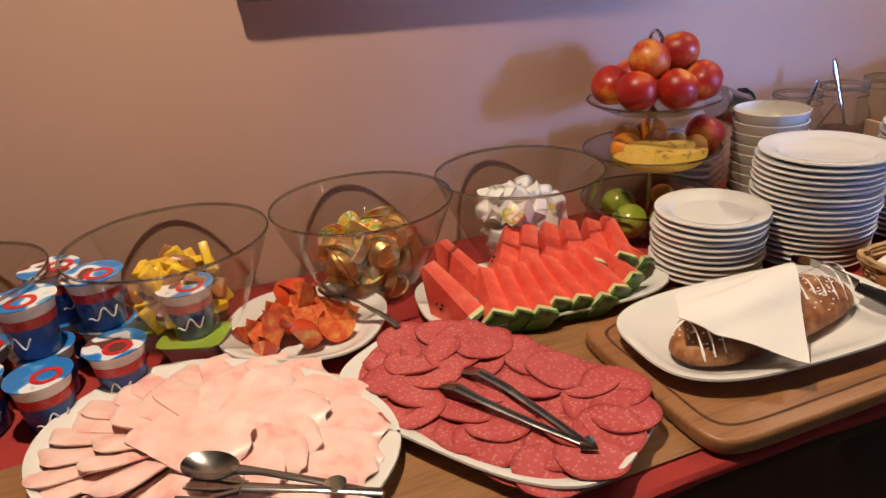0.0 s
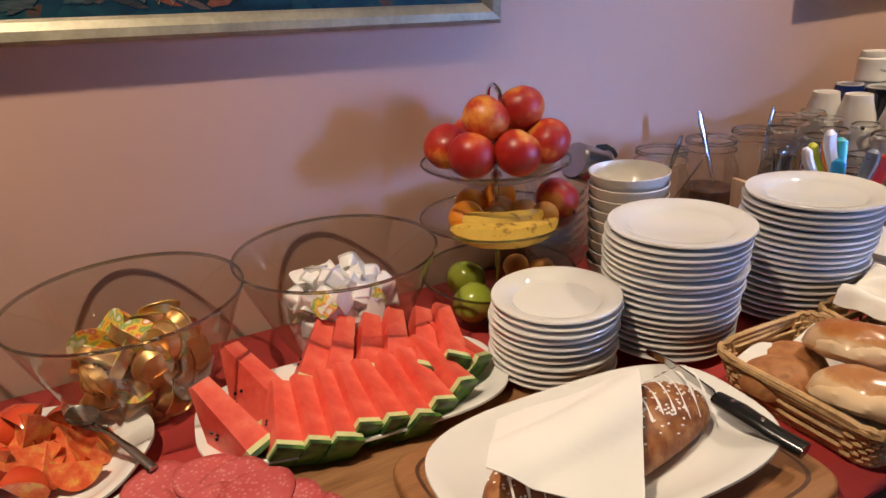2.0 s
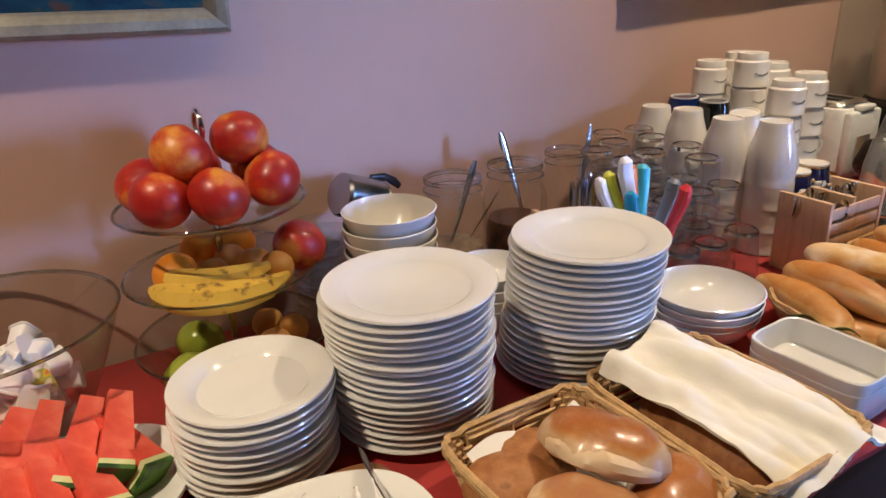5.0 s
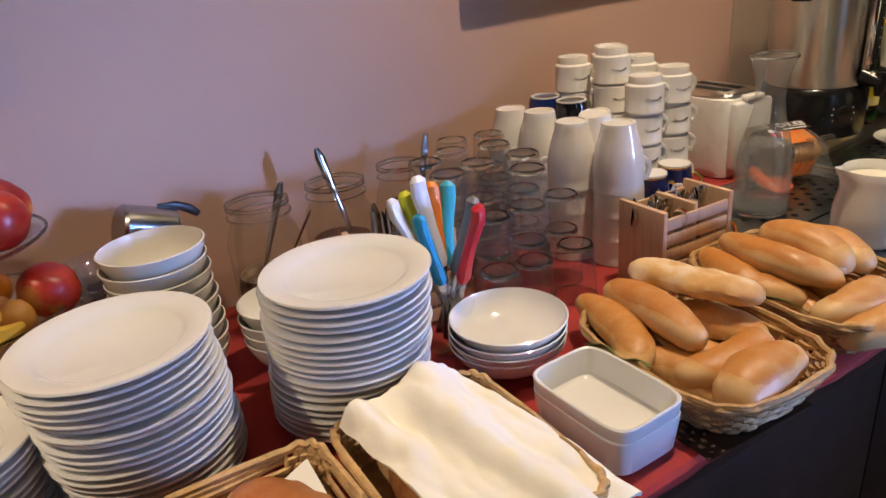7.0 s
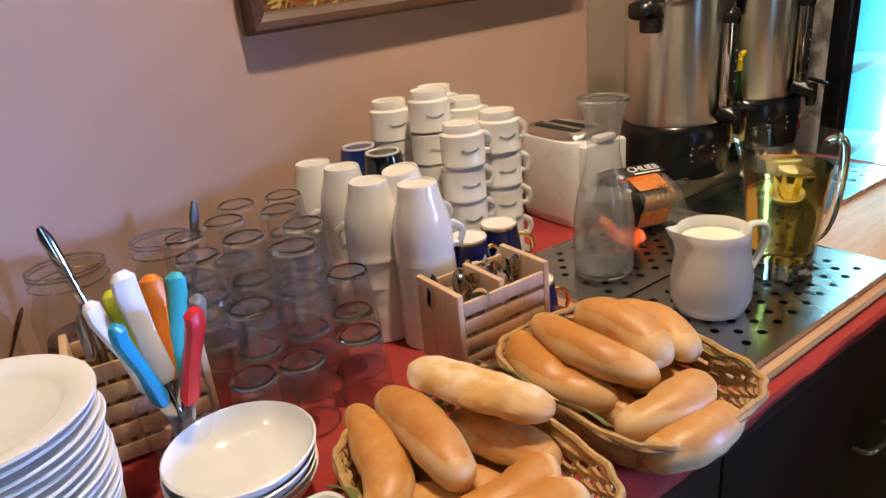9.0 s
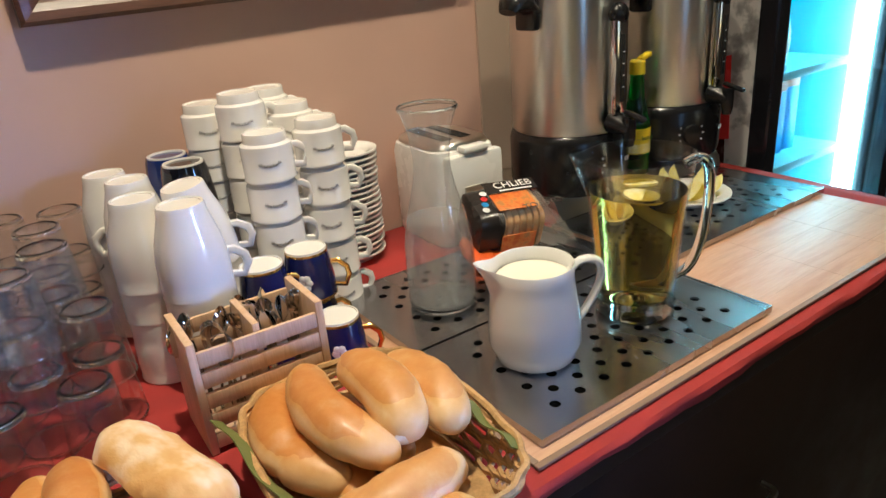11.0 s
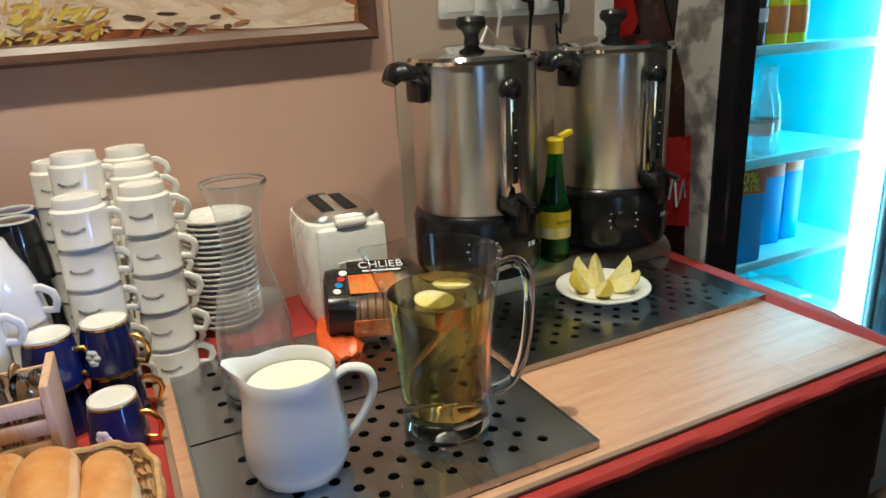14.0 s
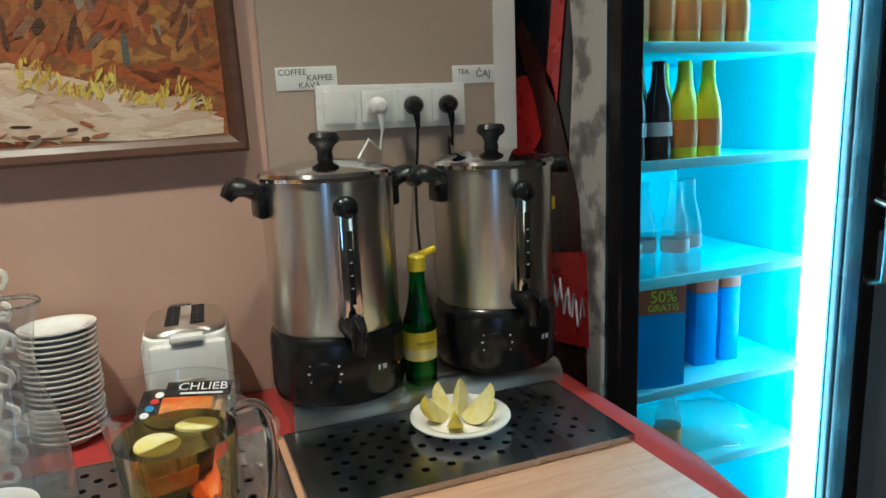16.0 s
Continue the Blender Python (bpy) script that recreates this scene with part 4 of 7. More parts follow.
strudel = thing("strudel", "brown apple strudel dusted with icing sugar", "strudel", rz(0.600, 0.592, T + 0.036, 7))
part("crust", loaf(0.315, 0.105, 0.075, 0.0, 40, 24, 0.10, 3, 3.4), M_STRUD, strudel)
for i in range(17):
    x = -0.135 + 0.0175 * i
    pts = [(x + 0.022 * s, 0.046 * s, 0.050 - 0.030 * s * s + 0.0035) for s in [-0.9 + 0.18 * q for q in range(11)]]
    part("sugar_streak", tube(pts, [0.0003 + 0.0017 * max(0.0, 0.45 + 1.1 * noise.noise(Vector((i * 3.1, q * 1.3, 0)))) for q in range(11)], 6, flat=0.35), M_SUGAR, strudel)
for i in range(290):
    x, s = RND.uniform(-0.14, 0.145), RND.uniform(-0.9, 0.9)
    zz = 0.075 / 2 * 0.35 + 0.0375 * math.sqrt(max(0, 1 - s * s)) * (1 - abs(x / 0.157) ** 3.4) ** 0.5
    if i == 0:
        ME_GR = finish(ball(0.0016, 6, (1.5, 1, 0.5)), "sugar_grain", M_SUGAR)
    g = part("sugar_grain", ME_GR, None, strudel)
    g.matrix_basis = pose(x, 0.0525 * s * (1 - abs(x / 0.157) ** 3.4) ** 0.5, zz, 0, 0, RND.uniform(0, 180))


def sheet(corners, nu, nv, height, thick=0.0012):
    """A thin sheet between four corners, lifted by height(x, y, u, v)."""
    bm = bmesh.new()
    c = [Vector(p) for p in corners]
    rows = []
    for i in range(nu + 1):
        u = i / nu
        row = []
        for j in range(nv + 1):
            v = j / nv
            p = (c[0] * (1 - u) + c[1] * u) * (1 - v) + (c[3] * (1 - u) + c[2] * u) * v
            row.append(bm.verts.new((p.x, p.y, p.z + height(p.x, p.y, u, v))))
        rows.append(row)
    for a, b in zip(rows, rows[1:]):
        for j in range(nv):
            bm.faces.new((a[j], b[j], b[j + 1], a[j + 1]))
    bm.normal_update()
    bmesh.ops.solidify(bm, geom=bm.faces[:], thickness=thick)
    return bm


def over_strudel(x, y, u, v):
    d = abs((y - 0.592) - 0.12 * (x - 0.6)) / 0.0525
    h = 0.068 * math.sqrt(max(0, 1 - min(1, d) ** 2.6)) if d < 1 else 0
    return max(h, 0.054 - 0.012 * max(0, d - 0.7)) + 0.002 * math.sin(9 * u + 3 * v)


solid("paper_napkin", sheet([(0.505, 0.655, T + 0.038), (0.690, 0.640, T + 0.038), (0.545, 0.470, T + 0.034), (0.440, 0.570, T + 0.040)], 22, 22, over_strudel), M_PAPER, "white paper napkin draped over the strudel", "napkin")

knife = thing("bread_knife", "serrated knife with black riveted handle on the platter", "knife", rz(0.757, 0.580, T + 0.062, 0))
prof = [(0.020, 0.142), (0.010, 0.10), (0.004, 0.03), (0.0, 0.0), (-0.018, 0.0), (-0.017, 0.05), (-0.010, 0.10), (0.006, 0.136)]
bl = loft([[(x, y, s) for x, y in prof] for s in (-0.0009, 0.0009)])
part("blade", bl, M_CUTL, knife, "worn steel blade").matrix_basis = pose(0, 0, 0, 0, 62, -6)
part("handle", tube([(0.002, 0.004, 0.0), (0.0, -0.03, 0.002), (0.003, -0.07, -0.002), (0.010, -0.105, -0.006)], [0.010, 0.0125, 0.0115, 0.012], 10, flat=0.7), M_BLACK, knife, "black plastic handle")
for ry in (-0.02, -0.06):
    part("rivet", lathe([(0.0, 0.0), (0.0028, 0.0), (0.0028, 0.0015), (0.0, 0.002)], 10, centre=(0.0, ry)), M_CHROME, knife).matrix_basis = pose(0, 0, 0.0085)


# tongs and serving tools
def tongs(x, y, z, turn, length, label):
    t = thing("serving_tongs", label, "tongs", rz(x, y, z, turn))
    for s in (-1, 1):
        part("arm", tube([(0, 0, 0.004), (length * 0.35, s * 0.010, 0.006), (length * 0.75, s * 0.019, 0.010), (length, s * 0.021, 0.012)], [0.005, 0.005, 0.006, 0.0075], 8, flat=0.28), M_CUTL, t)
        part("grip_end", tube([(length, s * 0.021, 0.012), (length * 1.12, s * 0.020, 0.006), (length * 1.18, s * 0.018, 0.0)], [0.0085, 0.010, 0.006], 8, flat=0.2), M_CUTL, t)
    part("hinge", tube([(0.006, -0.008, 0.004), (-0.006, 0, 0.004), (0.006, 0.008, 0.004)], 0.006, 8, flat=0.8), M_CHROME, t)


tongs(0.270, 0.495, TM + 0.030, 114, 0.175, "slim steel serving tongs on the salami")
fork = thing("salad_tongs", "dark steel salad tongs with fork and spoon ends", "tongs", rz(-0.035, 0.555, TM + 0.062, 140))
part("spoon_arm", tube([(-0.10, 0, 0.0), (-0.04, 0.002, 0.004), (0.03, 0.006, 0.006), (0.06, 0.01, 0.006)], [0.006, 0.005, 0.005, 0.008], 8, flat=0.4), M_CUTL, fork)
part("spoon_bowl", lathe([(0.0, -0.006), (0.014, -0.003), (0.021, 0.004), (0.0205, 0.005), (0.013, -0.001), (0.0, -0.0045)], 20), M_CUTL, fork).matrix_basis = pose(0.085, 0.013, 0.004) @ Matrix.Diagonal((1.6, 1, 1, 1))
part("fork_arm", tube([(-0.10, 0.0, 0.004), (-0.04, 0.02, 0.012), (0.03, 0.035, 0.012)], [0.006, 0.005, 0.007], 8, flat=0.4), M_CUTL, fork)
for s in (-1, 0, 1):
    part("tine", tube([(0.03, 0.035 + 0.005 * s, 0.012), (0.06, 0.040 + 0.013 * s, 0.006), (0.095, 0.044 + 0.012 * s, 0.004)], [0.005, 0.004, 0.0015], 6, flat=0.5), M_CUTL, fork)
part("joint", lathe([(0.0, 0.0), (0.011, 0.0), (0.011, 0.012), (0.0, 0.012)], 14, centre=(-0.055, 0.008)), M_CHROME, fork)
spoon = thing("serving_spoon", "brown-reflecting steel spoon resting in the tomato dish", "spoon", rz(0.105, 0.955, T + 0.050, -64))
part("stem", tube([(0.01, 0, 0.0), (0.05, 0, 0.002), (0.10, 0, -0.003), (0.135, 0, -0.010)], [0.003, 0.0035, 0.0055, 0.006], 8, flat=0.4), M_CUTL, spoon)
part("bowl", lathe([(0.0, -0.006), (0.013, -0.003), (0.019, 0.004), (0.0185, 0.005), (0.012, -0.001), (0.0, -0.0045)], 20), M_CUTL, spoon).matrix_basis = pose(-0.014, 0, 0) @ Matrix.Diagonal((1.5, 1, 1, 1))

# ---------------------------------------------------------------- glass bowls with portions
ME_GBOWL = finish(lathe([(0.0, 0.0), (0.062, 0.0), (0.070, 0.004), (0.098, 0.055), (0.126, 0.115), (0.147, 0.168), (0.1482, 0.1712), (0.1470, 0.1728), (0.1452, 0.1715), (0.1455, 0.168)], 64, (True, False)), "glass_bowl", M_SMOKE)
ME_GRIM = finish(lathe([(0.1450, 0.1690), (0.1475, 0.1690), (0.1488, 0.1712), (0.1475, 0.1734), (0.1455, 0.1730), (0.1445, 0.1710)], 64, cyclic=True), "rim", M_RIM)
GB = {}
for key, gx, gy, what in (("spare", -0.430, 1.018, "of wrapped portions"), ("butter", -0.123, 1.022, "of yellow butter portions"), ("jam", 0.176, 1.024, "of gold-foil jam tubs"), ("cream", 0.460, 1.022, "of white creamer tubs")):
    g = solid("glass_bowl", ME_GBOWL, None, "large flared clear glass bowl " + what, "bowl", rz(gx, gy, T + 0.001), "glass portion bowls")
    part("rim", ME_GRIM, None, g, "thick grey glass rim")
    GB[key] = (gx, gy)

ME_CRM = finish(dish(0.0165, 0.0165, 4, [(0.006, 0.0), (0.005, 0.001), (0.0022, 0.022), (0.0, 0.0225), (0.0, 0.0235), (0.003, 0.0238)], 24), "creamer_tub", M_CREAMER)
ME_CRL = finish(dish(0.0168, 0.0168, 4, [(0.0005, 0.0239), (0.0, 0.0241), (0.0, 0.0245), (0.0008, 0.0247)], 24), "lid", M_LIDMIX)
ME_CRW = finish(dish(0.0168, 0.0168, 4, [(0.0005, 0.0239), (0.0, 0.0241), (0.0, 0.0245), (0.0008, 0.0247)], 24), "lid", M_CREAMER)
ME_JAM = finish(lathe([(0.0, 0.0), (0.020, 0.0), (0.022, 0.003), (0.0255, 0.014), (0.0285, 0.0145), (0.0285, 0.0155), (0.0, 0.0158)], 20), "jam_tub", M_FOIL)
ME_JAML = finish(lathe([(0.0, 0.0159), (0.0288, 0.0159), (0.0288, 0.0166), (0.0, 0.0166)], 20), "lid", M_LIDMIX)
ME_BUT = finish(box(0.046, 0.034, 0.014, 0.003), "butter_portion", M_YELLOW)
ME_HON = finish(box(0.032, 0.032, 0.014, 0.004), "honey_portion", M_BROWNP)


def heap(centre, count, rise, fn, r0=0.050, slope=0.36):
    """Fill a bowl from the bottom up with tumbled portions."""
    for i in range(count):
        h = 0.016 + rise * (i / count) ** 0.9
        rmax = r0 + slope * h - 0.012
        if i > count * 0.78:
            rmax *= 0.72
        a, q = i * 2.4 + RND.uniform(-0.3, 0.3), math.sqrt(RND.random())
        fn(i, pose(centre[0] + rmax * q * math.cos(a), centre[1] + rmax * q * math.sin(a), T + 0.012 + h, RND.uniform(0, 360), RND.uniform(-75, 75), RND.uniform(0, 360)))


def put_creamer(i, m):
    t = thing("creamer_tub", "small white coffee creamer tub with printed lid", "creamer", m, "coffee creamers")
    part("tub", ME_CRM, None, t)
    if i % 5 == 0:
        part("lid", ME_CRL, None, t, "printed foil lid")
    else:
        part("lid", ME_CRW, None, t, "white foil lid")


def put_jam(i, m):
    t = thing("jam_tub", "round gold-foil jam portion tub", "jam portion", m, "jam portions")
    part("tub", ME_JAM, None, t)
    if i % 3 == 0 or i > 46:
        part("lid", ME_JAML, None, t, "printed lid")


def put_butter(i, m):
    if i % 3 == 1:
        solid("honey_portion", ME_HON, None, "small brown honey portion tub", "honey portion", m, "honey portions")
    else:
        solid("butter_portion", ME_BUT, None, "yellow wrapped butter portion", "butter portion", m, "butter portions")


heap(GB["cream"], 105, 0.098, put_creamer)
heap(GB["jam"], 66, 0.092, put_jam)
heap(GB["butter"], 64, 0.100, put_butter)
heap(GB["spare"], 12, 0.045, put_butter)

# ---------------------------------------------------------------- yoghurt cups
yog = thing("yoghurt_cup", "blue and red printed yoghurt cup with foil lid", "yoghurt", rz(0, 0, 0), "yoghurt cups")
part("cup", lathe([(0.0, 0.0), (0.026, 0.0), (0.028, 0.003), (0.0345, 0.060)], 32, (True, False)), M_YBLUE, yog)
part("red_band", lathe([(0.0331, 0.046), (0.0350, 0.0605), (0.0346, 0.0605), (0.0327, 0.046)], 32, cyclic=True), M_YRED, yog)
part("rim", lathe([(0.0345, 0.060), (0.0375, 0.075), (0.0405, 0.0765), (0.0405, 0.078), (0.0, 0.078)], 32, (False, False)), M_WHITEP, yog)
part("lid", lathe([(0.0, 0.0782), (0.0408, 0.0782), (0.0412, 0.0776), (0.0412, 0.0790), (0.0, 0.0795)], 32), M_YLID, yog, "foil lid with blue print")
part("lid_mark", lathe([(0.012, 0.0797), (0.0195, 0.0797), (0.0195, 0.0801), (0.012, 0.0801)], 20, cyclic=True, centre=(0.008, -0.012)), M_YRED, yog)
squig = [((0.0335 + 0.0004) * math.cos(a), (0.0335 + 0.0004) * math.sin(a), 0.030 + 0.010 * math.sin(9 * a) * math.cos(2.2 * a) + 0.006 * (a + 1.2)) for a in [radians(-125 + 3 * q) for q in range(24)]]
part("script_mark", tube(squig, 0.0013, 5), M_WHITEI, yog)
YPOS = [(-0.225, 0.975, 0.0805, 10), (-0.305, 0.935, 0.0805, -30), (-0.285, 1.030, 0.0805, 50), (-0.300, 0.870, 0, 15), (-0.212, 0.905, 0, -15), (-0.225, 0.985, 0, 40), (-0.305, 0.948, 0, 0), (-0.290, 1.035, 0, 0), (-0.112, 0.975, 0.034, -4), (-0.385, 0.90, 0, 20), (-0.39, 0.985, 0, 45)]
for i, (x, y, z, d) in enumerate(YPOS):
    m = rz(x, y, T + 0.0015 + z, d)
    if i == 0:
        yog.matrix_world = m
    else:
        copy_thing(yog, m)
for x, y, d in ((-0.115, 0.965, -24), (-0.185, 1.04, 40)):
    t = thing("dip_tub", "square clear tub with green printed lid", "dip tub", rz(x, y, T + 0.0015, d), "green lidded tubs")
    part("tub", dish(0.046, 0.034, 5, [(0.010, 0.0), (0.008, 0.001), (0.0, 0.030), (-0.003, 0.0305), (-0.003, 0.032), (0.004, 0.032)], 40), M_WHITEP, t)
    part("lid", dish(0.050, 0.038, 5, [(0.001, 0.0322), (0.0, 0.0326), (0.0, 0.0332), (0.002, 0.0335)], 40), M_GREENP, t, "green foil lid")
solid("small_dish", dish(0.06, 0.06, 2.4, [(0.02, 0.0), (0.0, 0.015), (0.001, 0.017), (0.018, 0.006), (0.03, 0.005)], 40), M_CREAM, "pale shallow dish at the table's edge", "dish", rz(-0.315, 0.565, TM))

# ---------------------------------------------------------------- tiered fruit stand
FX, FY = 0.738, 1.028
stand = thing("fruit_stand", "three-tier glass fruit stand on a steel rod", "fruit stand", rz(FX, FY, T + 0.001))


def tier(r, z, d):
    return lathe([(0.004, z - d), (r * 0.5, z - d), (r * 0.72, z - d * 0.75), (r * 0.98, z - 0.003), (r, z), (r * 0.985, z + 0.0015), (r * 0.71, z - d * 0.75 + 0.004), (r * 0.5, z - d + 0.004), (0.004, z - d + 0.004)], 56, cyclic=True)


part("tray", tier(0.118, 0.256, 0.024), M_SMOKE, stand, "clear glass top tray")
part("tray", tier(0.125, 0.165, 0.026), M_SMOKE, stand, "clear glass middle tray")
part("tray", lathe([(0.004, 0.006), (0.070, 0.004), (0.075, 0.0), (0.082, 0.0), (0.088, 0.006), (0.126, 0.058), (0.130, 0.067), (0.1275, 0.068), (0.122, 0.058), (0.085, 0.012), (0.004, 0.011)], 56, cyclic=True), M_SMOKE, stand, "deep clear glass bottom bowl")
for rr, rz_ in ((0.118, 0.2565), (0.125, 0.1655), (0.1290, 0.0672)):
    part("tray_rim", lathe([(rr - 0.0022, rz_ - 0.0018), (rr, rz_ - 0.0022), (rr + 0.0018, rz_), (rr, rz_ + 0.0020), (rr - 0.0022, rz_ + 0.0016)], 56, cyclic=True), M_RIM, stand)
part("rod", lathe([(0.0, 0.006), (0.0045, 0.006), (0.0045, 0.335), (0.0, 0.335)], 12), M_CHROME, stand)
for z in (0.012, 0.134, 0.227):
    part("nut", lathe([(0.0, z), (0.010, z), (0.011, z + 0.004), (0.006, z + 0.012), (0.0, z + 0.012)], 16), M_CHROME, stand)
part("ring_handle", tube(arc((0, 0, 0.355), 0.018, 0, 342, 18, "yz"), 0.0032, 8, closed=True), M_CHROME, stand)


def fruit_mesh(r, name, material, cleft=0.0):
    bm = ball(r, 22, (1, 1, 0.94))
    for v in bm.verts:
        n = v.co.normalized()
        dip = max(0, n.z - 0.80) * 0.9
        v.co *= 1 - 0.45 * dip - cleft * math.exp(-(n.x / 0.10) ** 2) * max(0, n.y + 0.2) + 0.02 * noise.noise(n * 2)
    return finish(bm, name, material)


ME_NEC = fruit_mesh(0.0365, "nectarine", M_NECT, 0.035)
ME_ORA = fruit_mesh(0.029, "orange", M_ORANGE)
ME_APR = fruit_mesh(0.023, "apricot", M_APRI, 0.03)
ME_APP = fruit_mesh(0.034, "green_apple", M_APPLE)


def fruit(me, name, label, group, spots):
    for x, y, z in spots:
        solid(name, me, None, label, name.replace("_", " "), pose(FX + x, FY + y, T + z, RND.uniform(-50, 50), RND.uniform(-50, 50), RND.uniform(0, 360)), group)


ring = [(-0.066, -0.043, 0.284), (-0.006, -0.073, 0.284), (0.070, -0.043, 0.284), (0.075, 0.030, 0.284), (0.0, 0.068, 0.284), (-0.070, 0.030, 0.284)]
fruit(ME_NEC, "nectarine", "ripe red and yellow nectarine", "nectarines on the top tray", ring + [(-0.031, -0.026, 0.330), (0.046, -0.006, 0.334)])
fruit(ME_ORA, "orange", "round bright orange mandarin", "oranges on the stand", [(-0.062, -0.010, 0.175), (0.030, 0.040, 0.180), (-0.015, 0.055, 0.172)])
fruit(ME_APR, "apricot", "small ripe orange apricot", "apricots on the stand", [(-0.02, -0.02, 0.168), (0.035, -0.03, 0.170), (0.012, 0.0, 0.172), (0.055, -0.055, 0.168), (0.04, -0.045, 0.056), (0.075, -0.02, 0.056), (0.055, 0.03, 0.05), (0.02, -0.07, 0.05)])
fruit(ME_NEC, "nectarine", "ripe red nectarine at the tray's edge", "nectarines on the middle tray", [(0.098, -0.030, 0.182)])
fruit(ME_APP, "green_apple", "shiny round yellow-green apple", "green apples in the bottom bowl", [(-0.075, -0.045, 0.046), (-0.018, -0.082, 0.044), (-0.04, 0.04, 0.046)])
bp = [(0.098 * math.cos(a), 0.098 * math.sin(a), 0.170 + 0.006 * math.sin(a)) for a in [radians(-166 + 11.5 * q) for q in range(11)]]
solid("banana", tube([(FX + x, FY + y, T + z) for x, y, z in bp], [0.006, 0.014, 0.018, 0.0195, 0.020, 0.020, 0.0195, 0.018, 0.016, 0.010, 0.005], 7), M_BANANA, "ripe spotted yellow banana along the tray's edge", "banana")
solid("banana", tube([(FX + x * 0.80, FY + y * 0.80 + 0.004, T + z + 0.012) for x, y, z in bp], [0.005, 0.012, 0.016, 0.018, 0.018, 0.018, 0.018, 0.016, 0.014, 0.009, 0.004], 7), M_BANANA, "ripe spotted yellow banana along the tray's edge", "banana")

# ---------------------------------------------------------------- bread baskets
def basket(label, x, y, a, b, h, turn, material, p=5.0, flare=0.012, rows=7, posts=44):
    t = thing("bread_basket", label, "basket", rz(x, y, T + 0.001, turn))
    part("bottom", dish(a - flare, b - flare, p, [(0.002, 0.0), (0.0, 0.002), (0.001, 0.005), (0.004, 0.006)], 48), material, t)
    n = posts * 3
    for k in range(rows):
        f = (k + 0.6) / (rows + 0.2)
        path = oval(a - flare * (1 - f), b - flare * (1 - f), p, n)
        pts = []
        for i, (px, py) in enumerate(path):
            wob = 0.0022 * (1 if (i // 3 + k) % 2 else -1)
            q = 1 + wob / max(0.05, math.hypot(px, py))
            pts.append((px * q, py * q, 0.004 + (h - 0.006) * f))
        part("weave", tube(pts, 0.0030, 5, closed=True, flat=1.25), material, t)
    for i, (px, py) in enumerate(oval(a, b, p, posts)):
        qx, qy = px * (a - flare) / a, py * (b - flare) / b
        part("stake", tube([(qx, qy, 0.003), (px, py, h)], 0.0026, 5), material, t)
    for k2, dz in ((0, 0.0), (1, 0.005)):
        pts = [(px * (1 + 0.012 * math.sin(i * 1.3 + k2 * 2)), py * (1 + 0.012 * math.sin(i * 1.3 + k2 * 2)), h + dz + 0.0012 * math.sin(i * 1.3 + k2 * 3)) for i, (px, py) in enumerate(oval(a + 0.002, b + 0.002, p, 72))]
        part("rim", tube(pts, 0.0042, 6, closed=True), material, t)
    return t


basket("pale straw basket of glazed brown buns", 0.938, 0.553, 0.094, 0.112, 0.056, 0, M_WICKER, 9, 0.014, 6)
basket("pale straw basket of bread under a cloth", 1.140, 0.545, 0.094, 0.120, 0.056, -2, M_WICKER, 9, 0.014, 6)
basket("brown straw basket heaped with golden rolls", 1.500, 0.545, 0.107, 0.136, 0.052, -4, M_WICKERD, 3.6, 0.022, 6)
basket("brown straw basket heaped with crescent rolls", 1.752, 0.560, 0.112, 0.146, 0.052, -5, M_WICKERD, 3.6, 0.022, 6)
solid("dark_mat", box(0.17, 0.10, 0.002, 0.0005), M_DARK, "thin dark mat under the bread basket", "mat", rz(1.47, 0.475, T + 0.0005, -4))


def roll(label, me, x, y, z, turn, group, tip=0.0, lean=0.0, name="bread_roll"):
    t = thing(name, label, "bread roll", pose(x, y, T + z, 0, 0, turn) @ pose(0, 0, 0, lean, tip, 0), group)
    part("crust", me, None, t)
    if name == "bun":
        part("pale_side", ME_TORN, None, t, "pale torn side").matrix_basis = pose(0.002, -0.003, -0.002)
    return t


ME_TORN = finish(loaf(0.128, 0.094, 0.046, 0.004, 24, 20, 0.12, 47, 2.4, 0.7), "pale_side", M_PALEBR)


# buns in the first basket, with a napkin under them
solid("paper_napkin", sheet([(0.865, 0.470, T + 0.012), (1.015, 0.470, T + 0.012), (1.015, 0.645, T + 0.050), (0.865, 0.645, T + 0.050)], 12, 12, lambda x, y, u, v: 0.010 * math.sin(7 * u) * v), M_PAPER, "white paper napkin lining the bun basket", "napkin")
ME_BUN = finish(loaf(0.135, 0.092, 0.080, 0.004, 24, 20, 0.08, 1, 2.4), "bun", M_CRUST)
ME_BUN2 = finish(loaf(0.125, 0.088, 0.078, -0.004, 24, 20, 0.08, 5, 2.4), "bun", M_CRUST)
ME_SEEDB = finish(loaf(0.105, 0.085, 0.070, 0.0, 22, 20, 0.06, 8, 2.3), "seeded_bun", M_GRAINBR)
roll("glazed brown bun with pale cut side", ME_BUN, 0.952, 0.540, 0.064, -64, "glazed buns", name="bun", lean=-24)
roll("glazed brown bun with pale cut side", ME_BUN2, 0.893, 0.492, 0.044, -62, "glazed buns", name="bun", lean=-22)
roll("glazed brown bun with pale cut side", ME_BUN2, 0.990, 0.480, 0.026, 30, "glazed buns", name="bun")
roll("dark brown seeded bun", ME_SEEDB, 0.884, 0.590, 0.020, -40, "seeded buns", name="seeded_bun")
roll("dark brown seeded bun", ME_SEEDB, 0.925, 0.610, 0.016, 10, "seeded buns", name="seeded_bun")

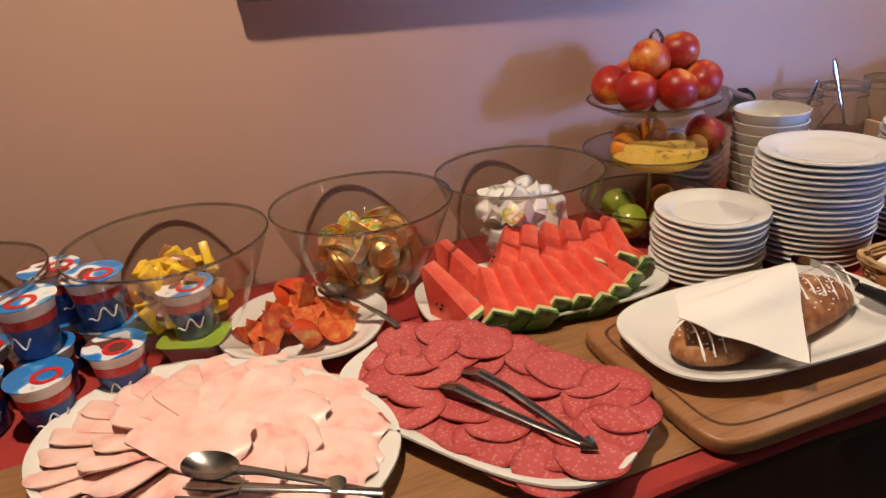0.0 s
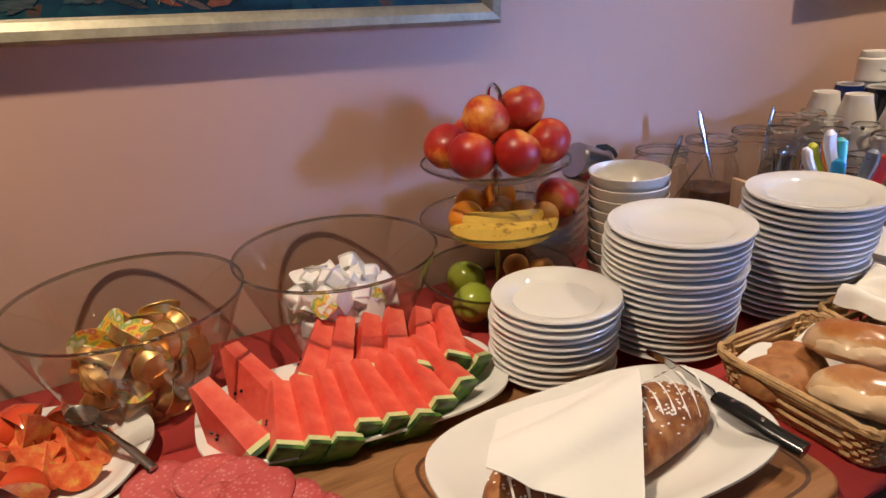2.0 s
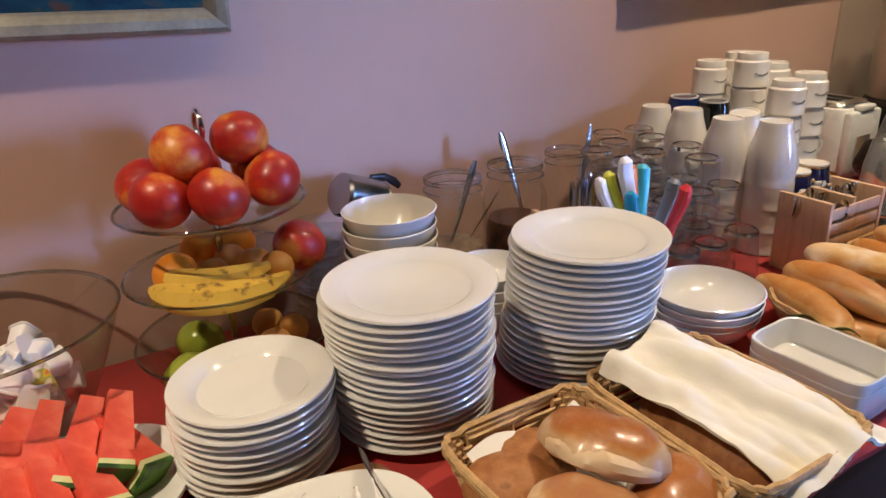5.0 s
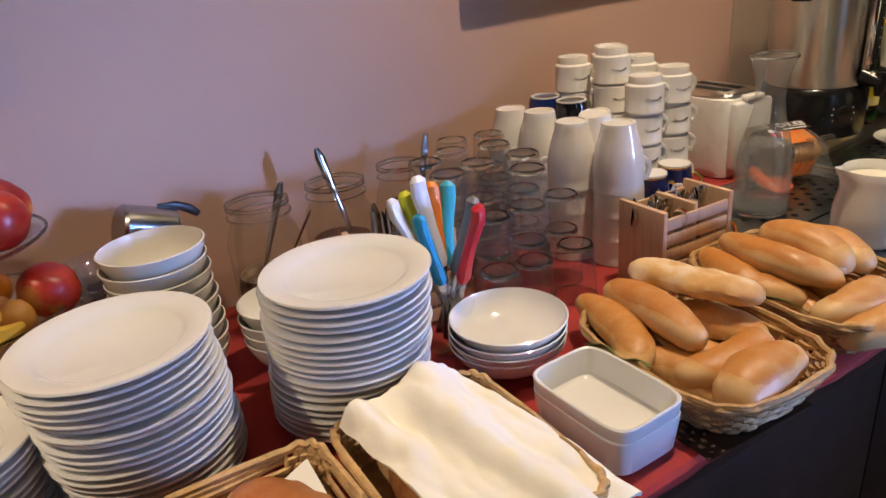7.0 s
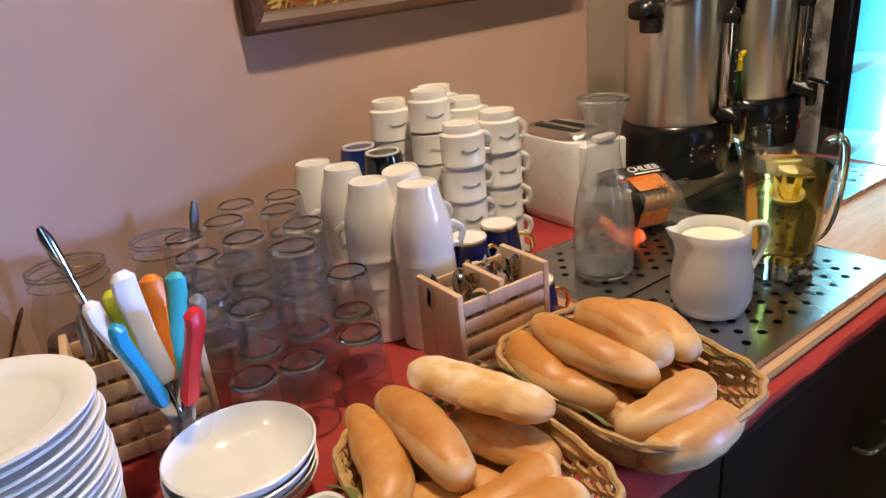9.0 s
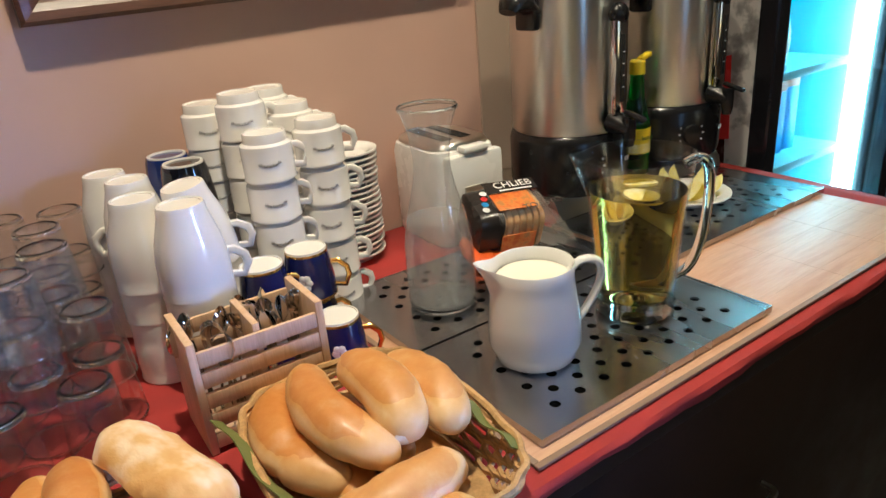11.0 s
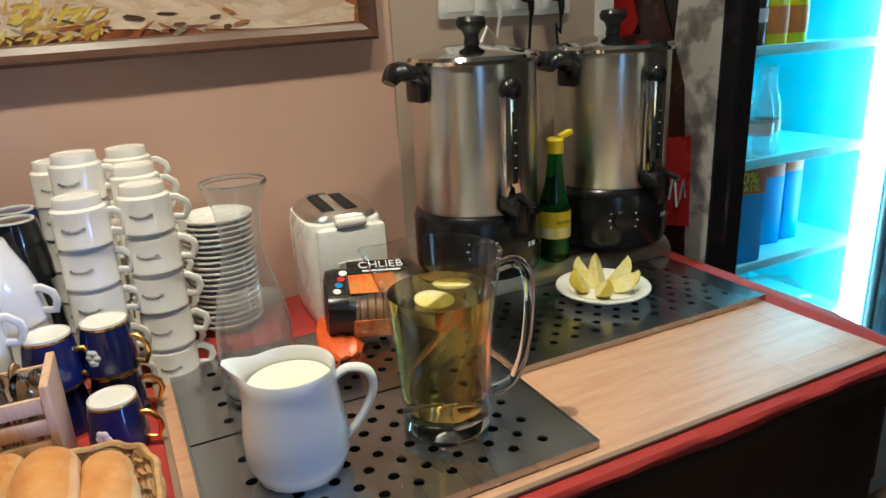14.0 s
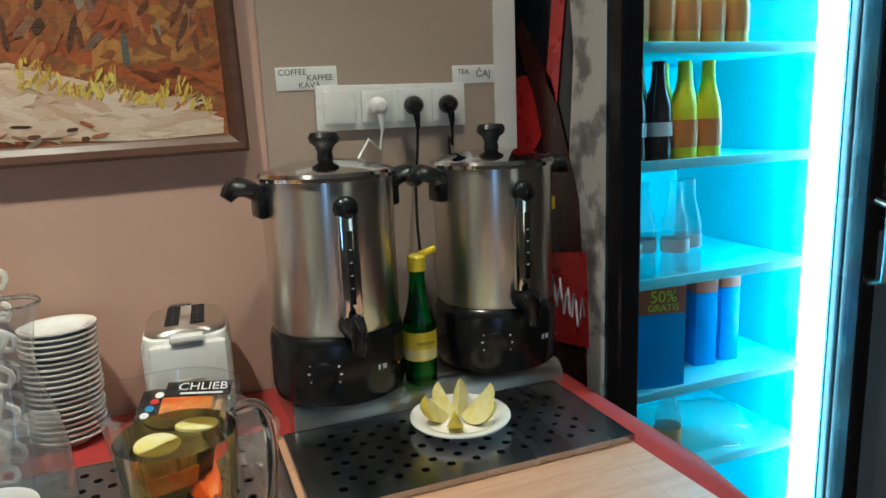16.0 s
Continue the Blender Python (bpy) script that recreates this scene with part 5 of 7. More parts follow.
# covered basket
ME_DARKL = finish(loaf(0.20, 0.105, 0.085, 0.0, 24, 20, 0.05, 12, 3), "dark_loaf", M_GRAINBR)
roll("dark brown loaf under the cream cloth", ME_DARKL, 1.125, 0.535, 0.006, 86, "covered loaves", name="dark_loaf")


def drape(x, y, u, v):
    """A bulky fold: highest at the back, slumping over the front edge, with long creases."""
    e = max(0, abs(u - 0.5) * 2 - 0.35)
    h = 0.036 - 0.042 * e * e - 0.055 * max(0, v - 0.72) * (1.4 - u) - 0.012 * v
    h += 0.0075 * math.sin(11 * u + 2.5 * v + 0.8 * math.sin(5 * v)) + 0.004 * math.sin(21 * u - 6 * v)
    return h + 0.012 * noise.noise(Vector((u * 4, v * 3, 0.4))) + 0.004 * noise.noise(Vector((u * 13, v * 9, 2)))


solid("bread_cloth", sheet([(1.060, 0.650, T + 0.054), (1.214, 0.668, T + 0.054), (1.250, 0.408, T + 0.046), (1.082, 0.412, T + 0.044)], 44, 48, drape, 0.004), M_CLOTH, "folded cream cloth napkin covering the bread", "napkin")

# crescent and long rolls
def crescent(pts, r, seed, lobe, waist):
    """A soft roll along a bent line: blunt rounded ends, an uneven skin, a shallow waist."""
    row = smooth([tuple(p) for p in pts], 12 // (len(pts) - 1) * 2)
    n, rings = len(row) - 1, []
    for i, p in enumerate(row):
        t = -1 + 2 * i / n
        d = (Vector(row[min(i + 1, n)]) - Vector(row[max(i - 1, 0)])).normalized()
        side = Vector((-d.y, d.x, 0)).normalized()
        s = r * max(0.10, (1 - abs(t) ** 3.2) ** 0.5) * (1 - 0.10 * abs(t)) * (1 - lobe * math.exp(-((t - waist) / 0.07) ** 2))
        ring = []
        for j in range(18):
            a = 2 * math.pi * j / 18
            q = 1 + 0.10 * noise.noise(Vector((t * 2.2 + seed * 7.1, math.cos(a) * 1.2, math.sin(a) * 1.2 + seed))) + 0.03 * noise.noise(Vector((t * 8 + seed, math.cos(a) * 4, math.sin(a) * 4)))
            ring.append(Vector(p) + s * q * (math.cos(a) * side + 0.86 * math.sin(a) * Vector((0, 0, 1))))
        rings.append(ring)
    return loft(rings)


def laid_roll(label, group, pts, r, seed, lobe=0.05, torn=False, waist=0.15):
    pts = [Vector((x, y, T + z)) for x, y, z in pts]
    mid = pts[len(pts) // 2]
    t = thing("bread_roll", label, "bread roll", Matrix.Translation(mid), group)
    local = [p - mid for p in pts]
    part("crust", crescent(local, r, seed, lobe, waist), M_GOLDEN, t)
    if torn:
        part("torn_end", ball(r * 0.52, 14, (1.1, 0.45, 0.70), local[-1] + Vector((0.0, 0.009, -0.002))), M_CREAMBR, t, "pale torn end of crumb")
    return t


M_FLOURBR = two_tone("floury_crust", [(0.32, (0.82, 0.68, 0.50)), (0.43, (0.78, 0.56, 0.33)), (0.52, (0.70, 0.42, 0.16)), (0.68, (0.62, 0.32, 0.10))], 18, 0.6, 3, 0.6, (1, 1.6, 1))
M_CREAMBR = two_tone("pale_bread_crumb", [(0.35, (0.62, 0.54, 0.42)), (0.6, (0.80, 0.73, 0.60))], 45, 0.8, 4, 0.5)
G1 = "rolls in the first roll basket"
laid_roll("golden curved soft bread roll", G1, [(1.470, 0.725, 0.050), (1.452, 0.645, 0.056), (1.430, 0.585, 0.052), (1.392, 0.555, 0.044)], 0.0275, 1)
laid_roll("golden long soft bread roll", G1, [(1.500, 0.700, 0.068), (1.492, 0.610, 0.076), (1.476, 0.520, 0.066)], 0.0285, 2)
laid_roll("golden curved soft bread roll", G1, [(1.425, 0.518, 0.046), (1.470, 0.490, 0.052), (1.530, 0.490, 0.052), (1.572, 0.515, 0.046)], 0.0280, 3)
laid_roll("fat golden soft bread roll", G1, [(1.418, 0.440, 0.050), (1.470, 0.446, 0.060), (1.560, 0.452, 0.054)], 0.0330, 4, 0.04, False, 0.5)
laid_roll("golden soft bread roll under the others", G1, [(1.545, 0.640, 0.040), (1.565, 0.560, 0.046), (1.580, 0.500, 0.040)], 0.0270, 5)
for i, pts in enumerate((((1.42, 0.60, 0.028), (1.46, 0.54, 0.030), (1.44, 0.47, 0.028)), ((1.555, 0.49, 0.026), (1.55, 0.47, 0.028), (1.49, 0.455, 0.026)), ((1.50, 0.66, 0.026), (1.50, 0.57, 0.028), (1.52, 0.50, 0.026)))):
    laid_roll("golden soft bread roll under the others", G1, pts, 0.0265, 20 + i)
flour = thing("flour_roll", "pale flour-dusted roll with golden sunken top", "bread roll", pose(1.563, 0.607, T + 0.074, 0, 0, -74) @ pose(0, 0, 0, -8, 0, 0), "floury rolls")
part("crust", loaf(0.188, 0.064, 0.046, 0.004, 40, 24, 0.15, 21, 4.5, 0.6), M_FLOURBR, flour)
G2 = "rolls in the second roll basket"
laid_roll("golden crescent bread roll with a waist", G2, [(1.722, 0.705, 0.052), (1.680, 0.640, 0.056), (1.678, 0.585, 0.050), (1.705, 0.525, 0.044)], 0.0290, 6, 0.16, False, 0.3)
laid_roll("golden crescent bread roll", G2, [(1.738, 0.690, 0.076), (1.716, 0.610, 0.082), (1.720, 0.550, 0.080), (1.745, 0.500, 0.068)], 0.0285, 7, 0.06, False, 0.5)
laid_roll("golden bread roll with a torn pale end", G2, [(1.775, 0.650, 0.090), (1.776, 0.575, 0.096), (1.766, 0.505, 0.080)], 0.0300, 8, 0.04, True, 0.1)
laid_roll("pale golden bread roll", G2, [(1.820, 0.640, 0.076), (1.826, 0.565, 0.080), (1.812, 0.500, 0.068)], 0.0275, 9, 0.06, False, -0.3)
laid_roll("golden crescent bread roll", G2, [(1.655, 0.490, 0.050), (1.705, 0.468, 0.058), (1.755, 0.468, 0.058), (1.795, 0.490, 0.050)], 0.0285, 10, 0.06, False, -0.45)
laid_roll("golden crescent bread roll", G2, [(1.652, 0.452, 0.036), (1.710, 0.426, 0.046), (1.780, 0.434, 0.040)], 0.0280, 11, 0.06, False, 0.0)
for i, pts in enumerate((((1.70, 0.66, 0.028), (1.72, 0.58, 0.030), (1.70, 0.50, 0.028)), ((1.80, 0.64, 0.026), (1.79, 0.56, 0.028), (1.80, 0.48, 0.026)), ((1.76, 0.66, 0.040), (1.75, 0.58, 0.046), (1.77, 0.52, 0.04)))):
    laid_roll("golden bread roll under the others", G2, pts, 0.0265, 30 + i)
for x, y, d, w in ((1.640, 0.590, 92, 0.20), (1.845, 0.505, 84, 0.12), (1.392, 0.575, 98, 0.09)):
    solid("green_napkin", sheet([(-w / 2, -0.007, 0), (w / 2, -0.007, 0), (w / 2, 0.007, 0), (-w / 2, 0.007, 0)], 16, 3, lambda x_, y_, u, v: 0.004 * math.sin(11 * u) + 0.004 * v), M_GREENN, "olive green paper napkin edge in the basket", "napkin", rz(x, y, T + 0.060, d, 20))

# ---------------------------------------------------------------- jars, cutlery, knives
def jar(x, y, r, fill, label):
    t = thing("storage_jar", label, "jar", rz(x, y, T + 0.001))
    k = r / 0.048
    prof = [(0.0, 0.0), (0.050 * k, 0.0), (0.056 * k, 0.005), (0.057 * k, 0.140), (0.052 * k, 0.158), (0.046 * k, 0.168), (0.046 * k, 0.178), (0.049 * k, 0.180), (0.049 * k, 0.186), (0.047 * k, 0.188), (0.047 * k, 0.198), (0.0485 * k, 0.201), (0.0470 * k, 0.2035), (0.0452 * k, 0.2015), (0.0455 * k, 0.196)]
    part("jar_body", lathe(prof, 32, (True, False)), M_GLASS, t, "clear glass jar body")
    for zr, rr in ((0.1825, 0.0490), (0.1965, 0.0478), (0.2020, 0.0476)):
        part("thread", lathe([(rr * k - 0.001, zr - 0.002), (rr * k + 0.0015, zr - 0.001), (rr * k + 0.0015, zr + 0.001), (rr * k - 0.001, zr + 0.002)], 32, cyclic=True), M_THICK, t)
    if fill:
        part("filling", lathe([(0.0, 0.0065), (0.0515 * k, 0.0085), (0.0525 * k, fill[1] * 0.8), (0.048 * k, fill[1]), (0.02, fill[1] + 0.008), (0.0, fill[1] + 0.006)], 24), fill[0], t)
    return t


jar(1.132, 1.070, 0.0474, (M_MUESLI, 0.085), "clear glass jar half full of ground muesli")
jar(1.262, 1.070, 0.0478, (M_BROWNC, 0.105), "clear glass jar half full of chocolate cereal")
jar(1.386, 1.075, 0.040, None, "empty clear glass jar with a spoon in it")


def stick(name, label, category, a, b, material, r=0.0045, group="", flat=0.3):
    a, b = Vector(a), Vector(b)
    pts = [a.lerp(b, q) for q in (0, 0.25, 0.5, 0.75, 0.92, 1.0)]
    return solid(name, tube(pts, [r * 0.55, r * 0.5, r * 0.7, r, r * 1.05, r * 0.5], 8, flat=flat), material, label, category, None, group)


stick("spoon", "steel spoon handle standing in a jar", "spoon", (1.110, 1.065, T + 0.06), (1.172, 1.060, 1.106), M_CUTL, 0.0065, "jar spoons")
stick("spoon", "shiny steel spoon handle standing in a jar", "spoon", (1.285, 1.060, T + 0.07), (1.250, 1.095, 1.135), M_CHROME, 0.008, "jar spoons")
stick("spoon", "dark steel spoon handle standing in a jar", "spoon", (1.395, 1.065, T + 0.03), (1.444, 1.076, 1.122), M_CUTL, 0.0065, "jar spoons")
stick("spoon", "steel spoon handle standing in a jar", "spoon", (1.150, 1.080, T + 0.06), (1.200, 1.03, 1.06), M_CUTL, 0.006, "jar spoons")


def crate(x, y, sx, sy, h, turn, label, divider=True):
    t = thing("cutlery_crate", label, "cutlery box", rz(x, y, T + 0.001, turn))
    for s in (-1, 1):
        part("end_board", box(0.009, sy, h, 0.0012, (s * (sx / 2 - 0.0045), 0, 0)), M_PINE, t)
    if divider:
        part("divider", box(0.008, sy - 0.014, h - 0.012, 0.0012, (0, 0, 0.008)), M_PINE, t)
    part("bottom", box(sx - 0.02, sy - 0.014, 0.006, 0.001, (0, 0, 0.002)), M_PINE, t)
    nsl = 5
    for s in (-1, 1):
        for i in range(nsl):
            w = (h - 0.012) / nsl
            part("slat", box(sx - 0.019, 0.005, w - 0.007, 0.0008, (0, s * (sy / 2 - 0.0035), 0.006 + w * i)), M_PINE, t)
    return t


crate(1.706, 0.757, 0.154, 0.094, 0.140, -2, "pale pine slatted cutlery box of teaspoons")
crate(1.292, 0.925, 0.150, 0.090, 0.150, -8, "pale pine slatted cutlery box of knives and forks")
spoon_bm = tube([(0, 0, 0), (0, 0, 0.05), (0.001, 0, 0.09), (0.003, 0, 0.118)], [0.002, 0.002, 0.003, 0.0035], 7, flat=0.4)
bmesh.ops.translate(spoon_bm, vec=(0, 0, 0.012), verts=spoon_bm.verts)
bmesh.ops.scale(spoon_bm, vec=(1, 1, 0.86), verts=spoon_bm.verts)
ME_SPH = finish(spoon_bm, "handle", M_CUTL)
ME_SPB = finish(lathe([(0.0, -0.005), (0.008, -0.0025), (0.0125, 0.003), (0.012, 0.0037), (0.007, -0.001), (0.0, -0.0035)], 14), "bowl", M_CHROME)
for i in range(22):
    sx = -0.055 + 0.044 * ((i % 2)) * 2 - 0.0 + RND.uniform(-0.012, 0.024) if i % 2 else RND.uniform(-0.062, -0.014)
    t = thing("teaspoon", "steel teaspoon standing bowl up in the box", "teaspoon", pose(1.706 + sx, 0.757 + RND.uniform(-0.022, 0.022), T - 0.004, RND.uniform(-14, 14), RND.uniform(-14, 14), RND.uniform(0, 360)), "teaspoons in the box")
    part("handle", ME_SPH, None, t)
    part("bowl", ME_SPB, None, t).matrix_basis = pose(0.004, 0, 0.128, 80 + RND.uniform(-10, 10), 0, 90) @ Matrix.Diagonal((1, 1.55, 1, 1))
for i in range(14):
    x, y = 1.292 + RND.uniform(-0.058, 0.058), 0.925 + RND.uniform(-0.025, 0.025)
    stick("table_knife", "plain steel knife standing handle up", "table knife", (x, y, T + 0.014), (x + RND.uniform(-0.012, 0.02), y + RND.uniform(-0.01, 0.01), T + RND.uniform(0.185, 0.212)), M_CUTL, 0.007, "table knives in the box", 0.45)

solid("knife_glass", lathe([(0.0, 0.0), (0.033, 0.0), (0.036, 0.004), (0.040, 0.105), (0.0392, 0.1062), (0.0385, 0.1045)], 28, (True, False)), M_GLASS, "clear tumbler holding coloured kitchen knives", "glass", rz(1.300, 0.812, T + 0.001))


def kitchen_knife(colour, label, top, bottom, r=0.0085, hole=False):
    m = matte("knife_handle_" + label.split()[0], colour, 0.35, vary=0.08, relief=0)
    a, b = Vector(bottom), Vector(top)
    L = (b - a).length
    t = thing("kitchen_knife", label, "kitchen knife", Matrix.Translation(a) @ (b - a).to_track_quat("Z", "X").to_matrix().to_4x4(), "coloured kitchen knives")
    part("blade", box(0.014, 0.0016, L * 0.50, 0.0005, (0, 0, 0)), M_CUTL, t, "steel blade")
    part("handle", tube([(0, 0, L * 0.46), (0, 0, L * 0.50), (0.001, 0, L * 0.70), (-0.001, 0, L * 0.9), (0.002, 0, L * 0.97), (0.001, 0, L)], [r * 0.8, r * 1.15, r * 0.9, r * 1.1, r * 1.05, r * 0.5], 10, flat=1.35), m, t)
    if hole:
        part("hole", lathe([(0.0, -0.0085), (0.0034, -0.0085), (0.0034, 0.0085), (0.0, 0.0085)], 12), M_SLOT, t).matrix_basis = pose(0.0, 0, L * 0.92, 0, 90, 0)


kitchen_knife((0.62, 0.02, 0.03), "red handled kitchen knife in the tumbler", (1.336, 0.765, 1.100), (1.292, 0.808, T + 0.014), 0.0090, True)
kitchen_knife((0.78, 0.79, 0.84), "white handled kitchen knife in the tumbler", (1.289, 0.848, 1.133), (1.307, 0.795, T + 0.016), 0.0095)
kitchen_knife((0.02, 0.34, 0.62), "blue handled kitchen knife in the tumbler", (1.262, 0.806, 1.094), (1.312, 0.806, T + 0.018), 0.0085)
kitchen_knife((0.76, 0.77, 0.80), "pale handled kitchen knife in the tumbler", (1.252, 0.862, 1.105), (1.315, 0.800, T + 0.020), 0.0085)
kitchen_knife((0.80, 0.22, 0.02), "orange handled kitchen knife in the tumbler", (1.322, 0.868, 1.112), (1.290, 0.800, T + 0.022), 0.0090)
kitchen_knife((0.05, 0.45, 0.55), "teal handled kitchen knife in the tumbler", (1.348, 0.862, 1.108), (1.285, 0.805, T + 0.024), 0.0085)
kitchen_knife((0.58, 0.62, 0.04), "yellow handled kitchen knife in the tumbler", (1.278, 0.870, 1.108), (1.306, 0.790, T + 0.026), 0.0085)
kitchen_knife((0.20, 0.22, 0.24), "grey handled kitchen knife in the tumbler", (1.352, 0.800, 1.098), (1.282, 0.812, T + 0.028), 0.0085, True)

# ---------------------------------------------------------------- drinking glasses, upside down
ME_TUMB = finish(lathe([(0.0338, 0.0008), (0.0345, 0.0), (0.0355, 0.0008), (0.0350, 0.004), (0.0335, 0.030), (0.0295, 0.070), (0.0287, 0.0862)], 28, (False, False)), "tumbler", M_TUMBLER)
GL = [(1.404, 1.018, 3), (1.468, 1.040, 3), (1.545, 1.020, 3), (1.462, 0.950, 3), (1.540, 0.936, 3), (1.395, 0.935, 3), (1.425, 0.868, 2), (1.495, 0.868, 3), (1.563, 0.868, 2), (1.580, 1.085, 3), (1.450, 0.800, 1), (1.535, 0.806, 1), (1.392, 0.808, 1), (1.51, 1.10, 3)]
ME_TFOOT = finish(lathe([(0.0, 0.0862), (0.0240, 0.0855), (0.0282, 0.0868), (0.0284, 0.0895), (0.0270, 0.0928), (0.0248, 0.0938), (0.0230, 0.0918), (0.0, 0.0905)], 28), "foot", M_THICK)
ME_TRIM = finish(lathe([(0.0335, 0.0006), (0.0345, -0.0004), (0.0358, 0.0006), (0.0356, 0.0024), (0.0338, 0.0024)], 28, cyclic=True), "rim", M_THICK)
for x, y, n in GL:
    for i in range(n):
        t = thing("drinking_glass", "clear glass tumbler turned upside down", "glass", rz(x + RND.uniform(-0.0015, 0.0015), y + RND.uniform(-0.0015, 0.0015), T + 0.0014 + 0.0595 * i, 0), "upturned tumblers")
        part("glass_wall", ME_TUMB, None, t)
        part("foot", ME_TFOOT, None, t, "thick glass foot")
        part("rim", ME_TRIM, None, t)

# ---------------------------------------------------------------- cups and mugs, upside down
def handle_bm(r, z0, z1, out, th=0.0042):
    return tube([(r - 0.003, 0, z0), (r + out * 0.7, 0, z0 - 0.003), (r + out, 0, z0 + (z1 - z0) * 0.35), (r + out * 0.9, 0, z0 + (z1 - z0) * 0.7), (r + out * 0.35, 0, z1), (r - 0.003, 0, z1)], th, 8, flat=1.3)


# stacking coffee cup, foot upwards: rim at z = 0
CUPB = [(0.0335, 0.0), (0.0358, 0.0006), (0.0360, 0.0022), (0.0350, 0.0040), (0.0352, 0.044), (0.0345, 0.049), (0.0300, 0.0525), (0.0292, 0.064), (0.0285, 0.0655), (0.0262, 0.0655), (0.0255, 0.0635), (0.0, 0.0635), (0.0, 0.058), (0.026, 0.056), (0.0325, 0.044)]
cup = thing("coffee_cup", "white stacking coffee cup turned upside down", "cup", rz(0, 0, 0), "stacked coffee cups")
part("cup_body", lathe(CUPB, 36, cyclic=True), M_CUP, cup)
part("handle", handle_bm(0.0345, 0.014, 0.041, 0.021), M_CUP, cup)
for k3 in range(8):
    a0 = radians(-122 + 6.2 * k3)
    pts = [(0.0356 * math.cos(a0 + radians(q)), 0.0356 * math.sin(a0 + radians(q)), 0.024 + 0.0045 * ((k3 - 3.5) / 4) ** 2 + (0.0022 if (q // 2 + k3) % 2 else -0.0018)) for q in range(0, 7, 2)]
    part("script_mark", tube(pts, 0.00042, 4), M_INK, cup)
CSTACKS = [(1.838, 1.030, 6, -8), (1.808, 1.105, 6, -8), (1.835, 0.945, 5, -12), (1.916, 0.950, 5, -10), (1.912, 1.030, 5, -6), (1.908, 1.108, 6, -6)]
first = True
for x, y, n, d in CSTACKS:
    top = {(1.838): 1.216, (1.808): 1.198, (1.835): 1.172, (1.916): 1.176, (1.912): 1.190, (1.908): 1.205}[x]
    pitch = (top - T - 0.0665) / (n - 1)
    for i in range(n):
        m = rz(x + RND.uniform(-0.0012, 0.0012), y + RND.uniform(-0.0012, 0.0012), T + 0.001 + pitch * i, d + RND.uniform(-5, 5))
        if first:
            cup.matrix_world, first = m, False
        else:
            copy_thing(cup, m)

MUGB = [(0.0405, 0.0), (0.0436, 0.0006), (0.0440, 0.0030), (0.0428, 0.0060), (0.0436, 0.022), (0.0428, 0.048), (0.0392, 0.070), (0.0330, 0.090), (0.0296, 0.103), (0.0284, 0.112), (0.0272, 0.115), (0.0240, 0.115), (0.0235, 0.113), (0.0, 0.113), (0.0, 0.107), (0.0262, 0.104), (0.0355, 0.070), (0.0392, 0.048), (0.0405, 0.020)]
mug = thing("mug", "tall white tapered mug turned upside down", "mug", rz(0, 0, 0), "tall white mugs")
part("mug_body", lathe(MUGB, 36, cyclic=True), M_CUP, mug)
part("handle", handle_bm(0.0420, 0.012, 0.044, 0.022, 0.0045), M_CUP, mug)
mug2 = thing("mug", "white mug in the lower part of a stack", "mug", rz(0, 0, 0), "stacked lower white mugs")
part("mug_body", lathe(MUGB, 36, cyclic=True), M_CUP, mug2)
first1 = first2 = True
for x, y, d, tx, ty in ((1.651, 1.105, 40, 0, 0), (1.668, 1.040, 150, 0, 0), (1.652, 0.938, 120, 0, 0), (1.690, 0.866, -8, 0, 0), (1.732, 0.952, -20, 4, -7)):
    for i in range(4):
        m = rz(x + RND.uniform(-0.001, 0.001), y + RND.uniform(-0.001, 0.001), T + 0.001 + 0.0430 * i, d + RND.uniform(-4, 4), tx if i == 3 else 0, ty if i == 3 else 0)
        if i == 3:
            if first1:
                mug.matrix_world, first1 = m, False
            else:
                copy_thing(mug, m)
        elif first2:
            mug2.matrix_world, first2 = m, False
        else:
            copy_thing(mug2, m)

for x, y, glaze, label in ((1.742, 1.112, M_NAVY, "navy blue mug turned upside down on a stack"), (1.746, 1.042, M_BLACKG, "black mug with white foot turned upside down")):
    for i in range(3):
        t = thing("mug", label, "mug", rz(x, y, T + 0.001 + 0.080 * i, -15), "dark mugs")
        part("mug_body", lathe([(0.036, 0.0), (0.0385, 0.0008), (0.0375, 0.030), (0.0320, 0.080), (0.0298, 0.088), (0.0, 0.088), (0.0, 0.082), (0.030, 0.079), (0.0355, 0.028)], 32, cyclic=True), glaze if i else M_BLACKG, t)
        part("foot_ring", lathe([(0.0240, 0.0875), (0.0282, 0.0875), (0.0280, 0.0905), (0.0245, 0.0905)], 28, cyclic=True), M_CUP, t)

cob = thing("cobalt_cup", "cobalt blue porcelain cup with gold trim, upside down", "cup", rz(0, 0, 0), "cobalt cups")
part("cup_body", lathe([(0.033, 0.0), (0.0352, 0.0005), (0.0345, 0.025), (0.0305, 0.055), (0.0285, 0.066), (0.0, 0.066), (0.0, 0.061), (0.0285, 0.056), (0.0325, 0.024)], 32, cyclic=True), M_COBALT, cob)
part("foot", lathe([(0.0, 0.0662), (0.0284, 0.0662), (0.0280, 0.0700), (0.0262, 0.0705), (0.0255, 0.0685), (0.0, 0.0685)], 32), M_CUP, cob, "white unglazed foot")
part("gold_band", lathe([(0.0287, 0.0640), (0.0293, 0.0640), (0.0290, 0.0670), (0.0284, 0.0670)], 32, cyclic=True), M_GOLD, cob)
part("gold_band", lathe([(0.0350, 0.0010), (0.0356, 0.0010), (0.0356, 0.0040), (0.0350, 0.0040)], 32, cyclic=True), M_GOLD, cob)
